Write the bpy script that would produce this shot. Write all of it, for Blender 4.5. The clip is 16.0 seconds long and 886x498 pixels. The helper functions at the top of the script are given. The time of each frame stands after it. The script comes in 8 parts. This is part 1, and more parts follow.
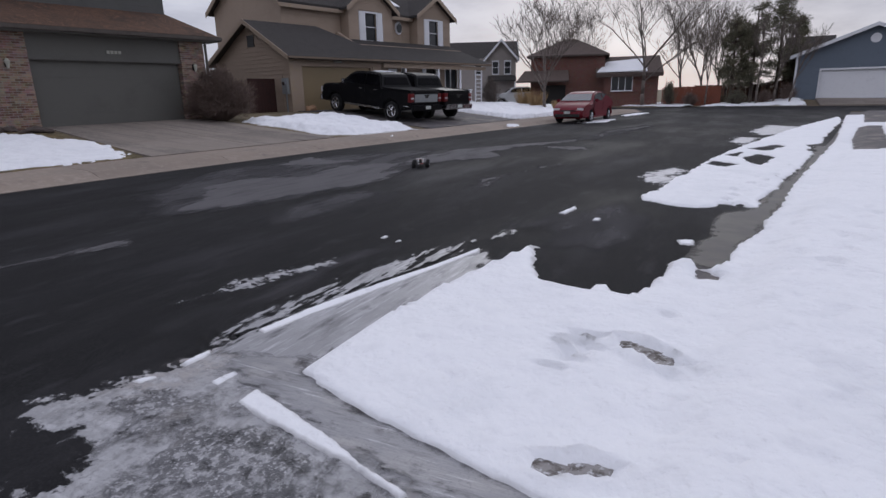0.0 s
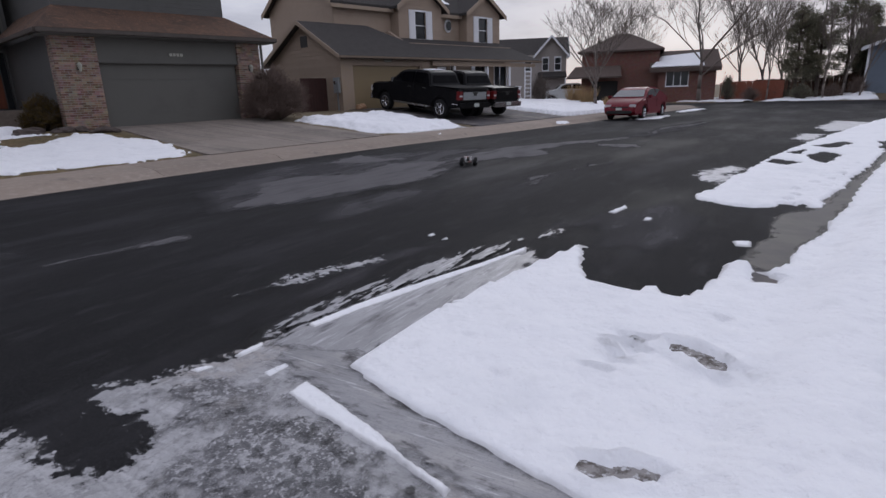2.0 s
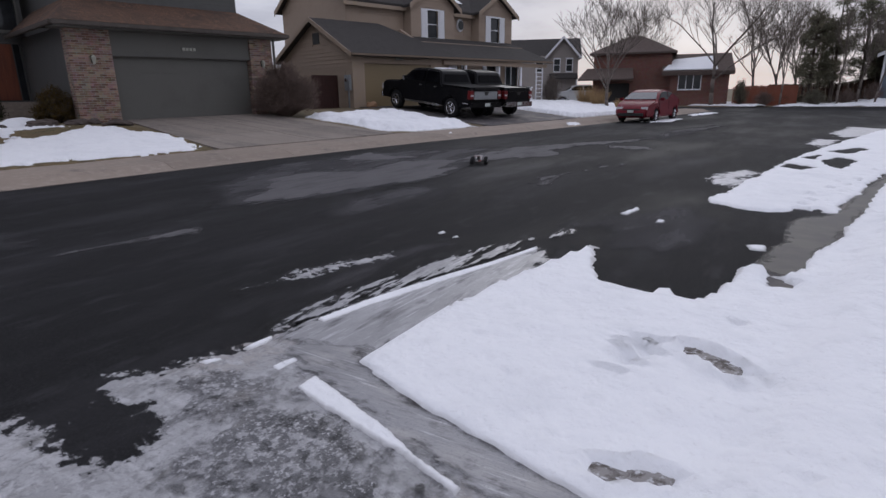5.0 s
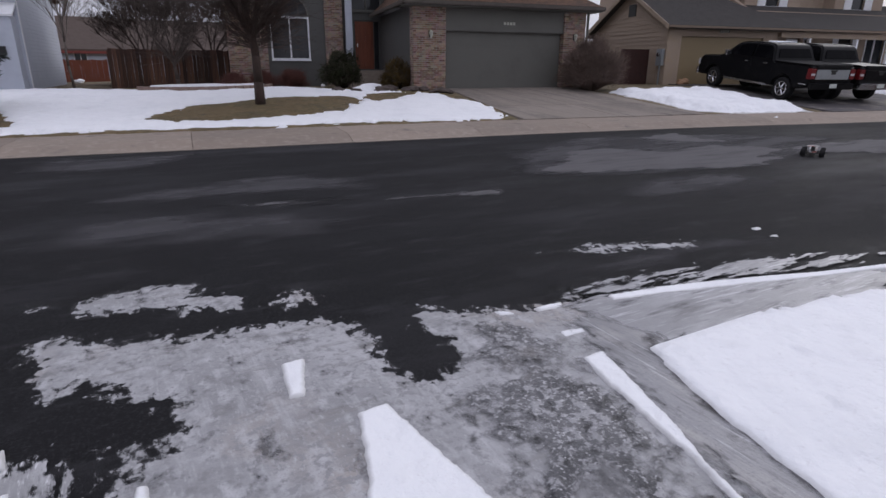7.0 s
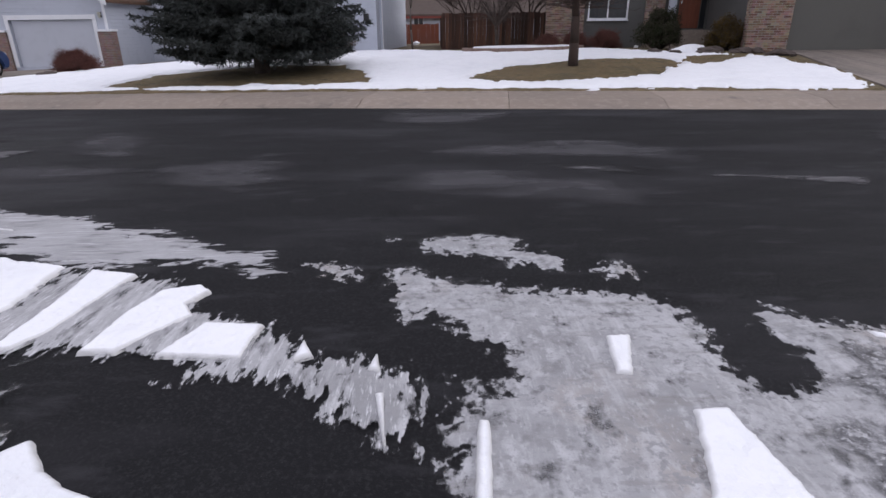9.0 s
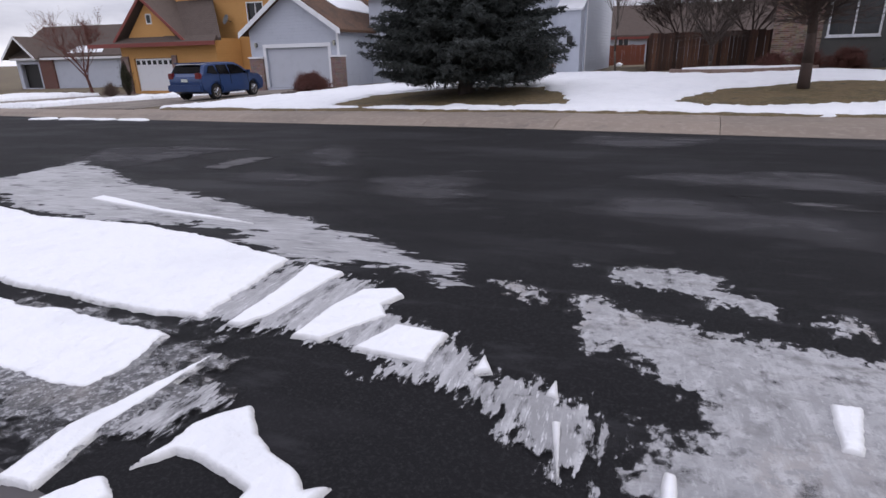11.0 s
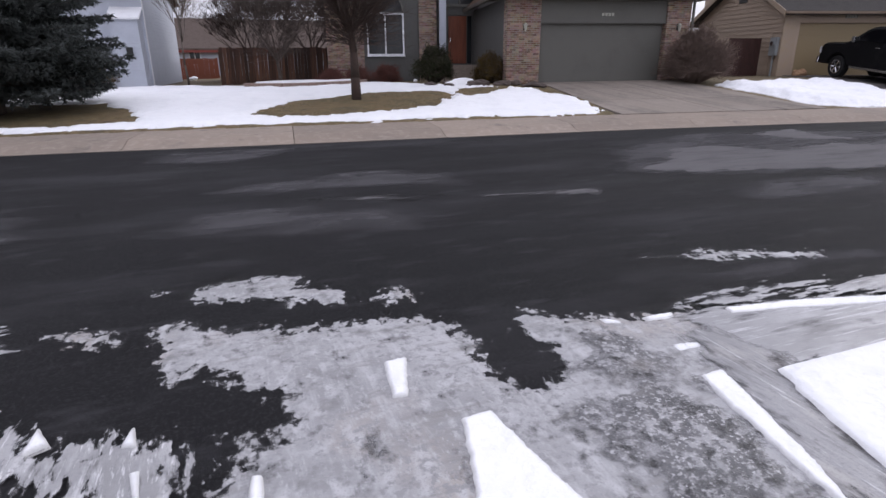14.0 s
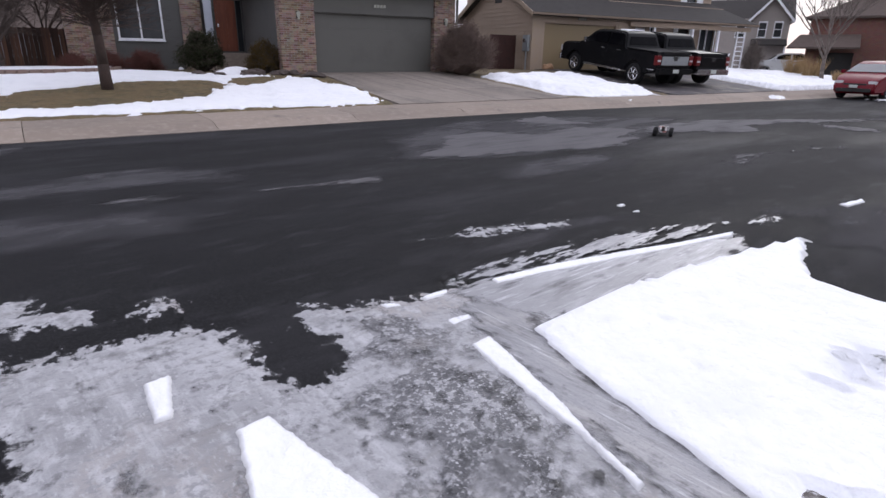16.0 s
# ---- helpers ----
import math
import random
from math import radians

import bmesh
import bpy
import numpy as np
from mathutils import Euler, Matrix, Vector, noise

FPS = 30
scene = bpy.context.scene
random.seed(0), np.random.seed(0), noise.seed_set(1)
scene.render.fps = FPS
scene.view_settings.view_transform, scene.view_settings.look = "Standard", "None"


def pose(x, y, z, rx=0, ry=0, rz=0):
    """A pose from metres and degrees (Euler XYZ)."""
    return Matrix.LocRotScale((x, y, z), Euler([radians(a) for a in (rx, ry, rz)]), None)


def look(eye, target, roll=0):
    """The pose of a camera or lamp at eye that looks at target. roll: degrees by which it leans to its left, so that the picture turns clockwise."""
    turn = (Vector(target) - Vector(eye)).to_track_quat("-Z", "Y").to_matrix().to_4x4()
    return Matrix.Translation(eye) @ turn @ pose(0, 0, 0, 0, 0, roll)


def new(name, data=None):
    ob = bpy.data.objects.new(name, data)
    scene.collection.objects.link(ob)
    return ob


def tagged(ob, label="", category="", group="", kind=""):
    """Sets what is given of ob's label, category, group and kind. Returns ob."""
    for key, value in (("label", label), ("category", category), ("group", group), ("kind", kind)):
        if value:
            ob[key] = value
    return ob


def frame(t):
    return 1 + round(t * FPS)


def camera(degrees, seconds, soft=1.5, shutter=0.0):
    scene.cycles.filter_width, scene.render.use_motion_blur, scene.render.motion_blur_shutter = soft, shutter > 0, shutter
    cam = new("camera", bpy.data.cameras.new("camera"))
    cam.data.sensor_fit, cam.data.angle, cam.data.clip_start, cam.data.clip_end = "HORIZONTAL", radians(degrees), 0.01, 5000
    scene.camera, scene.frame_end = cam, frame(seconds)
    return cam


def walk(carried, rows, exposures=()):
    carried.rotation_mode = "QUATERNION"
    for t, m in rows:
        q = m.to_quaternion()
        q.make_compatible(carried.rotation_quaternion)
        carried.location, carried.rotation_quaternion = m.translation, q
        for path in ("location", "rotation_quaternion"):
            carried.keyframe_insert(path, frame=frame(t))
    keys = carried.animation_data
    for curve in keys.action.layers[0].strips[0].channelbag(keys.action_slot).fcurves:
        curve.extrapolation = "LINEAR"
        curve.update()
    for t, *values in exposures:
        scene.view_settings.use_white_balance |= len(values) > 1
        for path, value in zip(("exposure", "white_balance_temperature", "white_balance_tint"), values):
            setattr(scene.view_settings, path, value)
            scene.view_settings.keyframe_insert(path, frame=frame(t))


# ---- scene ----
cam = camera(76.6, 16.0)
PATH = [
    (0, (0.004, -0.046, 1.509), (1.735, 0.801, 0.976), -1.2),
    (0.5, (-0.007, -0.036, 1.512), (1.677, 0.9, 0.976), -1.4),
    (1, (-0.01, -0.035, 1.514), (1.649, 0.945, 0.978), -1.5),
    (1.5, (-0.014, -0.05, 1.519), (1.64, 0.938, 0.98), -1.7),
    (2, (-0.012, -0.057, 1.519), (1.639, 0.936, 0.982), -1.8),
    (2.5, (-0.013, -0.061, 1.524), (1.64, 0.931, 0.994), -1.7),
    (3, (-0.018, -0.05, 1.515), (1.639, 0.938, 0.987), -1.2),
    (5.5, (0.0, 0.016, 1.48), (1.62, 1.054, 0.934), -0.5),
    (6, (-0.011, 0.062, 1.462), (1.384, 1.384, 0.91), 0.6),
    (6.5, (-0.036, 0.082, 1.449), (1.164, 1.573, 0.87), 0.6),
    (7, (-0.107, 0.112, 1.453), (0.833, 1.768, 0.841), 0.4),
    (7.5, (-0.15, 0.144, 1.448), (0.605, 1.882, 0.808), 0.7),
    (8, (-0.187, 0.181, 1.442), (0.564, 1.898, 0.745), 0.5),
    (8.5, (-0.28, 0.218, 1.44), (0.095, 2.038, 0.699), -0.1),
    (9, (-0.397, 0.283, 1.441), (-0.382, 2.146, 0.713), -0.5),
    (9.5, (-0.476, 0.298, 1.436), (-0.933, 2.147, 0.824), -2.5),
    (9.7, (-0.473, 0.307, 1.442), (-1.063, 2.113, 0.817), -1.9),
    (11.8, (-0.395, 0.281, 1.449), (-1.004, 2.067, 0.788), -1.3),
    (12, (-0.37, 0.285, 1.451), (-0.892, 2.099, 0.791), -1.0),
    (12.5, (-0.349, 0.294, 1.449), (-0.591, 2.171, 0.8), -0.5),
    (13, (-0.313, 0.287, 1.45), (-0.329, 2.178, 0.798), -0.6),
    (13.5, (-0.254, 0.266, 1.451), (0.138, 2.117, 0.802), -0.7),
    (14, (-0.178, 0.236, 1.466), (0.492, 2.012, 0.835), -0.4),
    (14.5, (-0.114, 0.225, 1.462), (0.645, 1.963, 0.828), -0.0),
    (15, (-0.048, 0.196, 1.46), (0.894, 1.84, 0.821), 1.6),
    (15.5, (-0.037, 0.197, 1.45), (1.097, 1.715, 0.809), 1.7),
    (16, (-0.031, 0.2, 1.447), (1.234, 1.604, 0.791), 1.0),
]
EXPOSURES = [(0, -0.56, 6260, 9), (3, -0.6, 6280, 9), (5.5, -0.6, 6280, 9), (6.5, -0.55, 6320, 10), (7.5, -0.16, 6430, 10), (9, -0.03, 6500, 10), (9.7, 0.0, 6480, 10), (12, -0.04, 6440, 10), (13, 0.08, 6500, 10), (14.5, 0.16, 6450, 10), (16, 0.15, 6360, 10)]
walk(cam, [(t, look(eye, target, roll)) for t, eye, target, roll in PATH], EXPOSURES)

# ---- light ----
SUN_ELEVATION, SUN_AZIMUTH = 18.0, 80.0      # degrees; azimuth from +y towards +x
world = bpy.data.worlds.new("sky")
scene.world = world
world.use_nodes = True
wn, wl = world.node_tree.nodes, world.node_tree.links
wn.clear()
w_out = wn.new("ShaderNodeOutputWorld")
w_bg = wn.new("ShaderNodeBackground")
w_sky = wn.new("ShaderNodeTexSky")
w_sky.sky_type = "NISHITA"
w_sky.sun_disc = False
w_sky.sun_elevation = radians(SUN_ELEVATION)
w_sky.sun_rotation = radians(SUN_AZIMUTH)
w_co = wn.new("ShaderNodeTexCoord")
w_map = wn.new("ShaderNodeMapping")
w_map.inputs["Scale"].default_value = (1.6, 1.6, 5.5)
w_noise = wn.new("ShaderNodeTexNoise")
w_noise.inputs["Scale"].default_value = 1.7
w_noise.inputs["Detail"].default_value = 7
w_noise.inputs["Roughness"].default_value = 0.58
w_ramp = wn.new("ShaderNodeValToRGB")
w_ramp.color_ramp.elements[0].position = 0.34
w_ramp.color_ramp.elements[0].color = (6.0, 5.95, 7.2, 1)
w_ramp.color_ramp.elements[1].position = 0.66
w_ramp.color_ramp.elements[1].color = (11.2, 11.0, 12.2, 1)
w_mix = wn.new("ShaderNodeMix")
w_mix.data_type = "RGBA"
w_mix.inputs["Factor"].default_value = 0.9
wl.new(w_co.outputs["Generated"], w_map.inputs["Vector"])
wl.new(w_map.outputs["Vector"], w_noise.inputs["Vector"])
wl.new(w_noise.outputs["Fac"], w_ramp.inputs["Fac"])
wl.new(w_sky.outputs["Color"], w_mix.inputs["A"])
wl.new(w_ramp.outputs["Color"], w_mix.inputs["B"])
# an overcast dome: brighter overhead than at the horizon
w_sep = wn.new("ShaderNodeSeparateXYZ")
w_dome = wn.new("ShaderNodeMapRange")
w_dome.inputs["To Min"].default_value, w_dome.inputs["To Max"].default_value = 1.12, 1.72
w_mul = wn.new("ShaderNodeMix")
w_mul.data_type = "RGBA"
w_mul.blend_type = "MULTIPLY"
w_mul.inputs["Factor"].default_value = 1.0
wl.new(w_co.outputs["Generated"], w_sep.inputs["Vector"])
wl.new(w_sep.outputs["Z"], w_dome.inputs["Value"])
wl.new(w_mix.outputs["Result"], w_mul.inputs["A"])
wl.new(w_dome.outputs["Result"], w_mul.inputs["B"])
wl.new(w_mul.outputs["Result"], w_bg.inputs["Color"])
w_bg.inputs["Strength"].default_value = 0.085
wl.new(w_bg.outputs["Background"], w_out.inputs["Surface"])

sun_data = bpy.data.lights.new("sun", "SUN")
sun_data.energy = 0.9
sun_data.angle = radians(40)
sun_data.color = (1.0, 0.97, 0.95)
sun = new("sun", sun_data)
_a, _e = radians(SUN_AZIMUTH), radians(SUN_ELEVATION)
sun.matrix_world = look((math.sin(_a) * math.cos(_e) * 60, math.cos(_a) * math.cos(_e) * 60, math.sin(_e) * 60), (0, 0, 0))


# ---- materials ----
def material(name, base, rough=0.6, metal=0.0, spec=0.5, vary=(), bump=(), transmission=0.0, coat=0.0, emit=None):
    """A procedural surface. vary: rows (scale, detail, low, high, colour[, stretch]) that mix colour in where a noise lies
    between low and high. bump: rows (scale, strength, distance[, stretch])."""
    m = bpy.data.materials.new(name)
    m.use_nodes = True
    n, l = m.node_tree.nodes, m.node_tree.links
    p = n["Principled BSDF"]
    p.inputs["Roughness"].default_value = rough
    p.inputs["Metallic"].default_value = metal
    p.inputs["Specular IOR Level"].default_value = spec
    p.inputs["Transmission Weight"].default_value = transmission
    p.inputs["Coat Weight"].default_value = coat
    co = n.new("ShaderNodeTexCoord")

    def field(scale, detail, stretch):
        mp = n.new("ShaderNodeMapping")
        mp.inputs["Scale"].default_value = stretch
        mp.inputs["Rotation"].default_value = (0, 0, radians(8.5))
        l.new(co.outputs["Object"], mp.inputs["Vector"])
        tx = n.new("ShaderNodeTexNoise")
        tx.inputs["Scale"].default_value = scale
        tx.inputs["Detail"].default_value = detail
        tx.inputs["Roughness"].default_value = 0.6
        l.new(mp.outputs["Vector"], tx.inputs["Vector"])
        return tx.outputs["Fac"]

    colour = None
    for row in vary:
        scale, detail, low, high, other = row[:5]
        f = field(scale, detail, row[5] if len(row) > 5 else (1, 1, 1))
        r = n.new("ShaderNodeMapRange")
        r.inputs["From Min"].default_value, r.inputs["From Max"].default_value = low, high
        l.new(f, r.inputs["Value"])
        mx = n.new("ShaderNodeMix")
        mx.data_type = "RGBA"
        if colour is None:
            mx.inputs["A"].default_value = (*base, 1)
        else:
            l.new(colour, mx.inputs["A"])
        mx.inputs["B"].default_value = (*other, 1)
        l.new(r.outputs["Result"], mx.inputs["Factor"])
        colour = mx.outputs["Result"]
    if colour is None:
        p.inputs["Base Color"].default_value = (*base, 1)
    else:
        l.new(colour, p.inputs["Base Color"])
    normal = None
    for row in bump:
        scale, strength, distance = row[:3]
        f = field(scale, 4, row[3] if len(row) > 3 else (1, 1, 1))
        b = n.new("ShaderNodeBump")
        b.inputs["Strength"].default_value = strength
        b.inputs["Distance"].default_value = distance
        l.new(f, b.inputs["Height"])
        if normal is not None:
            l.new(normal, b.inputs["Normal"])
        normal = b.outputs["Normal"]
    if normal is not None:
        l.new(normal, p.inputs["Normal"])
    if emit:
        p.inputs["Emission Color"].default_value = (*emit[0], 1)
        p.inputs["Emission Strength"].default_value = emit[1]
    return m


def add_rows(m, pitch, depth, axis="Z", sharp=0.12):
    """Horizontal laps or grooves at a pitch in metres, as relief and a slight darkening of the groove's dirt."""
    n, l = m.node_tree.nodes, m.node_tree.links
    p = n["Principled BSDF"]
    co = n.new("ShaderNodeTexCoord")
    sep = n.new("ShaderNodeSeparateXYZ")
    l.new(co.outputs["Object"], sep.inputs["Vector"])
    mod = n.new("ShaderNodeMath")
    mod.operation = "PINGPONG" if sharp > 0.5 else "MODULO"
    ad = n.new("ShaderNodeMath")
    ad.operation = "ADD"
    ad.inputs[1].default_value = 50 * pitch
    l.new(sep.outputs[axis], ad.inputs[0])
    l.new(ad.outputs[0], mod.inputs[0])
    mod.inputs[1].default_value = pitch
    dv = n.new("ShaderNodeMath")
    dv.operation = "DIVIDE"
    dv.inputs[1].default_value = pitch
    l.new(mod.outputs[0], dv.inputs[0])
    b = n.new("ShaderNodeBump")
    b.inputs["Strength"].default_value = 1.0
    b.inputs["Distance"].default_value = depth
    b.invert = axis == "Z"
    l.new(dv.outputs[0], b.inputs["Height"])
    if p.inputs["Normal"].is_linked:
        l.new(p.inputs["Normal"].links[0].from_socket, b.inputs["Normal"])
    l.new(b.outputs["Normal"], p.inputs["Normal"])
    return m


def brick_material(name, c1, c2, mortar):
    m = bpy.data.materials.new(name)
    m.use_nodes = True
    n, l = m.node_tree.nodes, m.node_tree.links
    p = n["Principled BSDF"]
    p.inputs["Roughness"].default_value = 0.85
    co = n.new("ShaderNodeTexCoord")
    sep = n.new("ShaderNodeSeparateXYZ")
    l.new(co.outputs["Object"], sep.inputs["Vector"])
    ad = n.new("ShaderNodeMath")
    l.new(sep.outputs["X"], ad.inputs[0])
    l.new(sep.outputs["Y"], ad.inputs[1])
    comb = n.new("ShaderNodeCombineXYZ")
    l.new(ad.outputs[0], comb.inputs["X"])
    l.new(sep.outputs["Z"], comb.inputs["Y"])
    br = n.new("ShaderNodeTexBrick")
    br.inputs["Scale"].default_value = 1.0
    br.inputs["Brick Width"].default_value = 0.22
    br.inputs["Row Height"].default_value = 0.073
    br.inputs["Mortar Size"].default_value = 0.009
    br.inputs["Color1"].default_value = (*c1, 1)
    br.inputs["Color2"].default_value = (*c2, 1)
    br.inputs["Mortar"].default_value = (*mortar, 1)
    br.inputs["Bias"].default_value = 0.1
    l.new(comb.outputs["Vector"], br.inputs["Vector"])
    tx = n.new("ShaderNodeTexNoise")
    tx.inputs["Scale"].default_value = 5.0
    tx.inputs["Detail"].default_value = 4
    l.new(co.outputs["Object"], tx.inputs["Vector"])
    mx = n.new("ShaderNodeMix")
    mx.data_type = "RGBA"
    mx.blend_type = "MULTIPLY"
    mx.inputs["Factor"].default_value = 0.55
    l.new(br.outputs["Color"], mx.inputs["A"])
    l.new(tx.outputs["Color"], mx.inputs["B"])
    l.new(mx.outputs["Result"], p.inputs["Base Color"])
    b = n.new("ShaderNodeBump")
    b.inputs["Distance"].default_value = 0.012
    b.invert = True
    l.new(br.outputs["Fac"], b.inputs["Height"])
    l.new(b.outputs["Normal"], p.inputs["Normal"])
    return m


def asphalt_material():
    m = material("asphalt", (0.0105, 0.0103, 0.0117), 0.9, spec=0.15,
                 vary=((0.3, 5, 0.46, 0.62, (0.0055, 0.0055, 0.0065), (0.5, 1.5, 1)),
                       (0.42, 8, 0.5, 0.66, (0.031, 0.0304, 0.034), (0.45, 1.5, 1)),
                       (0.9, 8, 0.55, 0.63, (0.013, 0.013, 0.0145), (0.3, 1.6, 1)),
                       (3.5, 8, 0.56, 0.72, (0.03, 0.0295, 0.033), (0.5, 1.4, 1)),
                       (60, 3, 0.5, 0.75, (0.026, 0.026, 0.028)), (150, 2, 0.64, 0.78, (0.05, 0.05, 0.053))),
                 bump=((140, 0.6, 0.004), (4, 0.15, 0.01)))
    n, l = m.node_tree.nodes, m.node_tree.links
    p = n["Principled BSDF"]
    # wet areas: the same broad field that darkens the stone also smooths it
    first = [x for x in n if x.type == "MAP_RANGE"][0]
    r = n.new("ShaderNodeMapRange")
    r.inputs["To Min"].default_value, r.inputs["To Max"].default_value = 0.86, 0.7
    l.new(first.outputs["Result"], r.inputs["Value"])
    l.new(r.outputs["Result"], p.inputs["Roughness"])
    return m


def film_material(m, reach, scale, fringe, stretch, solid, thin=None):
    """A thin crust: it grows clear towards its melted rim and, with thin=(scale, low, high), in worn places."""
    n, l = m.node_tree.nodes, m.node_tree.links
    p = n["Principled BSDF"]
    cover = n.new("ShaderNodeAttribute")
    cover.attribute_name = "cover"
    co = n.new("ShaderNodeTexCoord")
    mp = n.new("ShaderNodeMapping")
    mp.inputs["Scale"].default_value = stretch
    mp.inputs["Rotation"].default_value = (0, 0, radians(10))
    l.new(co.outputs["Object"], mp.inputs["Vector"])

    def grain(size, detail, low, high, a, b):
        tx = n.new("ShaderNodeTexNoise")
        tx.inputs["Scale"].default_value = size
        tx.inputs["Detail"].default_value = detail
        tx.inputs["Roughness"].default_value = 0.65
        l.new(mp.outputs["Vector"], tx.inputs["Vector"])
        r = n.new("ShaderNodeMapRange")
        r.inputs["From Min"].default_value, r.inputs["From Max"].default_value = low, high
        r.inputs["To Min"].default_value, r.inputs["To Max"].default_value = a, b
        l.new(tx.outputs["Fac"], r.inputs["Value"])
        return r.outputs["Result"]
    ad = n.new("ShaderNodeMath")
    l.new(cover.outputs["Fac"], ad.inputs[0])
    l.new(grain(scale, 9, 0.3, 0.7, -fringe, fringe), ad.inputs[1])
    r = n.new("ShaderNodeMapRange")
    r.interpolation_type = "SMOOTHSTEP"
    r.inputs["From Min"].default_value, r.inputs["From Max"].default_value = 0.0, reach
    r.inputs["To Min"].default_value, r.inputs["To Max"].default_value = 0.0, solid
    l.new(ad.outputs[0], r.inputs["Value"])
    out = r.outputs["Result"]
    if thin:
        mu = n.new("ShaderNodeMath")
        mu.operation = "MULTIPLY"
        l.new(out, mu.inputs[0])
        l.new(grain(thin[0], 9, thin[1], thin[2], thin[3], 1.0), mu.inputs[1])
        out = mu.outputs[0]
    l.new(out, p.inputs["Alpha"])
    return m


def wet_shaded_rim(m, reach, colour):
    """Snow turns to wet grey slush along its melting rim; the grey also paints in the edge's shadow line."""
    n, l = m.node_tree.nodes, m.node_tree.links
    p = n["Principled BSDF"]
    src = p.inputs["Base Color"].links[0].from_socket
    cover = n.new("ShaderNodeAttribute")
    cover.attribute_name = "melt"
    r = n.new("ShaderNodeMapRange")
    r.inputs["From Min"].default_value, r.inputs["From Max"].default_value = 1 - reach / 0.1, 1.0
    r.inputs["To Min"].default_value, r.inputs["To Max"].default_value = 0.0, 0.75
    l.new(cover.outputs["Fac"], r.inputs["Value"])
    mx = n.new("ShaderNodeMix")
    mx.data_type = "RGBA"
    mx.inputs["B"].default_value = (*colour, 1)
    l.new(src, mx.inputs["A"])
    l.new(r.outputs["Result"], mx.inputs["Factor"])
    l.new(mx.outputs["Result"], p.inputs["Base Color"])
    return m


M = {}
M["asphalt"] = asphalt_material()
M["snow"] = material("snow", (0.86, 0.87, 0.9), 0.75, spec=0.25,
                     vary=((1.1, 6, 0.5, 0.74, (0.78, 0.795, 0.83)), (5, 7, 0.54, 0.74, (0.8, 0.81, 0.84)), (26, 4, 0.62, 0.85, (0.72, 0.72, 0.74))),
                     bump=((1.6, 0.6, 0.14), (5, 0.55, 0.06), (30, 0.4, 0.012), (110, 0.4, 0.007)))
# grey rim: wet slush, with the edge's shadow line put into the colour
wet_shaded_rim(M["snow"], 0.03, (0.4, 0.39, 0.38))
M["dirty_snow"] = material("dirty_snow", (0.3, 0.285, 0.275), 0.7, spec=0.3,
                           vary=((14, 7, 0.46, 0.6, (0.11, 0.095, 0.085)), (32, 5, 0.53, 0.66, (0.6, 0.6, 0.62))),
                           bump=((12, 0.5, 0.03), (70, 0.4, 0.01)))
M["ice"] = film_material(material("ice", (0.35, 0.35, 0.365), 0.5,
                    vary=((0.7, 7, 0.42, 0.62, (0.25, 0.25, 0.26)), (0.8, 6, 0.52, 0.66, (0.37, 0.33, 0.305)), (0.5, 5, 0.5, 0.65, (0.43, 0.43, 0.45)), (9, 9, 0.5, 0.66, (0.46, 0.46, 0.48), (1.3, 0.8, 1)),
                          (23, 9, 0.52, 0.6, (0.27, 0.27, 0.28)), (5, 9, 0.53, 0.7, (0.47, 0.47, 0.49), (2.4, 0.3, 1)), (7, 8, 0.56, 0.7, (0.24, 0.235, 0.235), (0.35, 1.6, 1)), (40, 8, 0.57, 0.7, (0.44, 0.44, 0.46), (1.5, 0.6, 1)), (5, 9, 0.57, 0.7, (0.18, 0.18, 0.185)), (90, 4, 0.55, 0.75, (0.27, 0.27, 0.28))),
                    bump=((20, 0.55, 0.015), (75, 0.5, 0.007))), 0.08, 11, 0.1, (1.2, 0.9, 1), 1.0, (4.5, 0.34, 0.44, 0.4))
M["track_ice"] = film_material(material("track_ice", (0.33, 0.33, 0.345), 0.45,
                          vary=((0.8, 6, 0.45, 0.62, (0.24, 0.24, 0.25)), (6, 8, 0.5, 0.7, (0.42, 0.42, 0.44), (0.4, 1.7, 1)), (4, 8, 0.54, 0.7, (0.17, 0.17, 0.177), (0.4, 1.6, 1)),
                                (22, 6, 0.57, 0.66, (0.52, 0.52, 0.55), (0.12, 2.2, 1)), (60, 5, 0.55, 0.75, (0.25, 0.25, 0.26))),
                          bump=((16, 0.35, 0.012, (0.3, 1.9, 1)), (70, 0.4, 0.006))), 0.09, 10, 0.09, (0.5, 1.7, 1), 1.0, (5, 0.32, 0.44, 0.5))
M["fringed_ice"] = film_material(material("fringed_ice", (0.36, 0.36, 0.375), 0.45,
                          vary=((1.2, 6, 0.45, 0.62, (0.26, 0.26, 0.27)), (7, 8, 0.5, 0.66, (0.48, 0.48, 0.5), (2.0, 0.4, 1)),
                                (30, 7, 0.56, 0.67, (0.64, 0.64, 0.67), (2.4, 0.3, 1)), (60, 5, 0.55, 0.75, (0.25, 0.25, 0.26))),
                          bump=((16, 0.5, 0.015, (2.4, 0.3, 1)), (70, 0.4, 0.006))), 0.07, 12, 0.11, (1.7, 0.5, 1), 1.0, (6, 0.34, 0.46, 0.4))
DRY_GRAIN = ((1.6, 8, 0.45, 0.62, (0.042, 0.041, 0.045), (0.4, 1.6, 1)), (5, 8, 0.52, 0.7, (0.075, 0.073, 0.078), (0.5, 1.5, 1)), (60, 3, 0.52, 0.75, (0.06, 0.06, 0.063)), (150, 2, 0.62, 0.75, (0.11, 0.11, 0.115)))
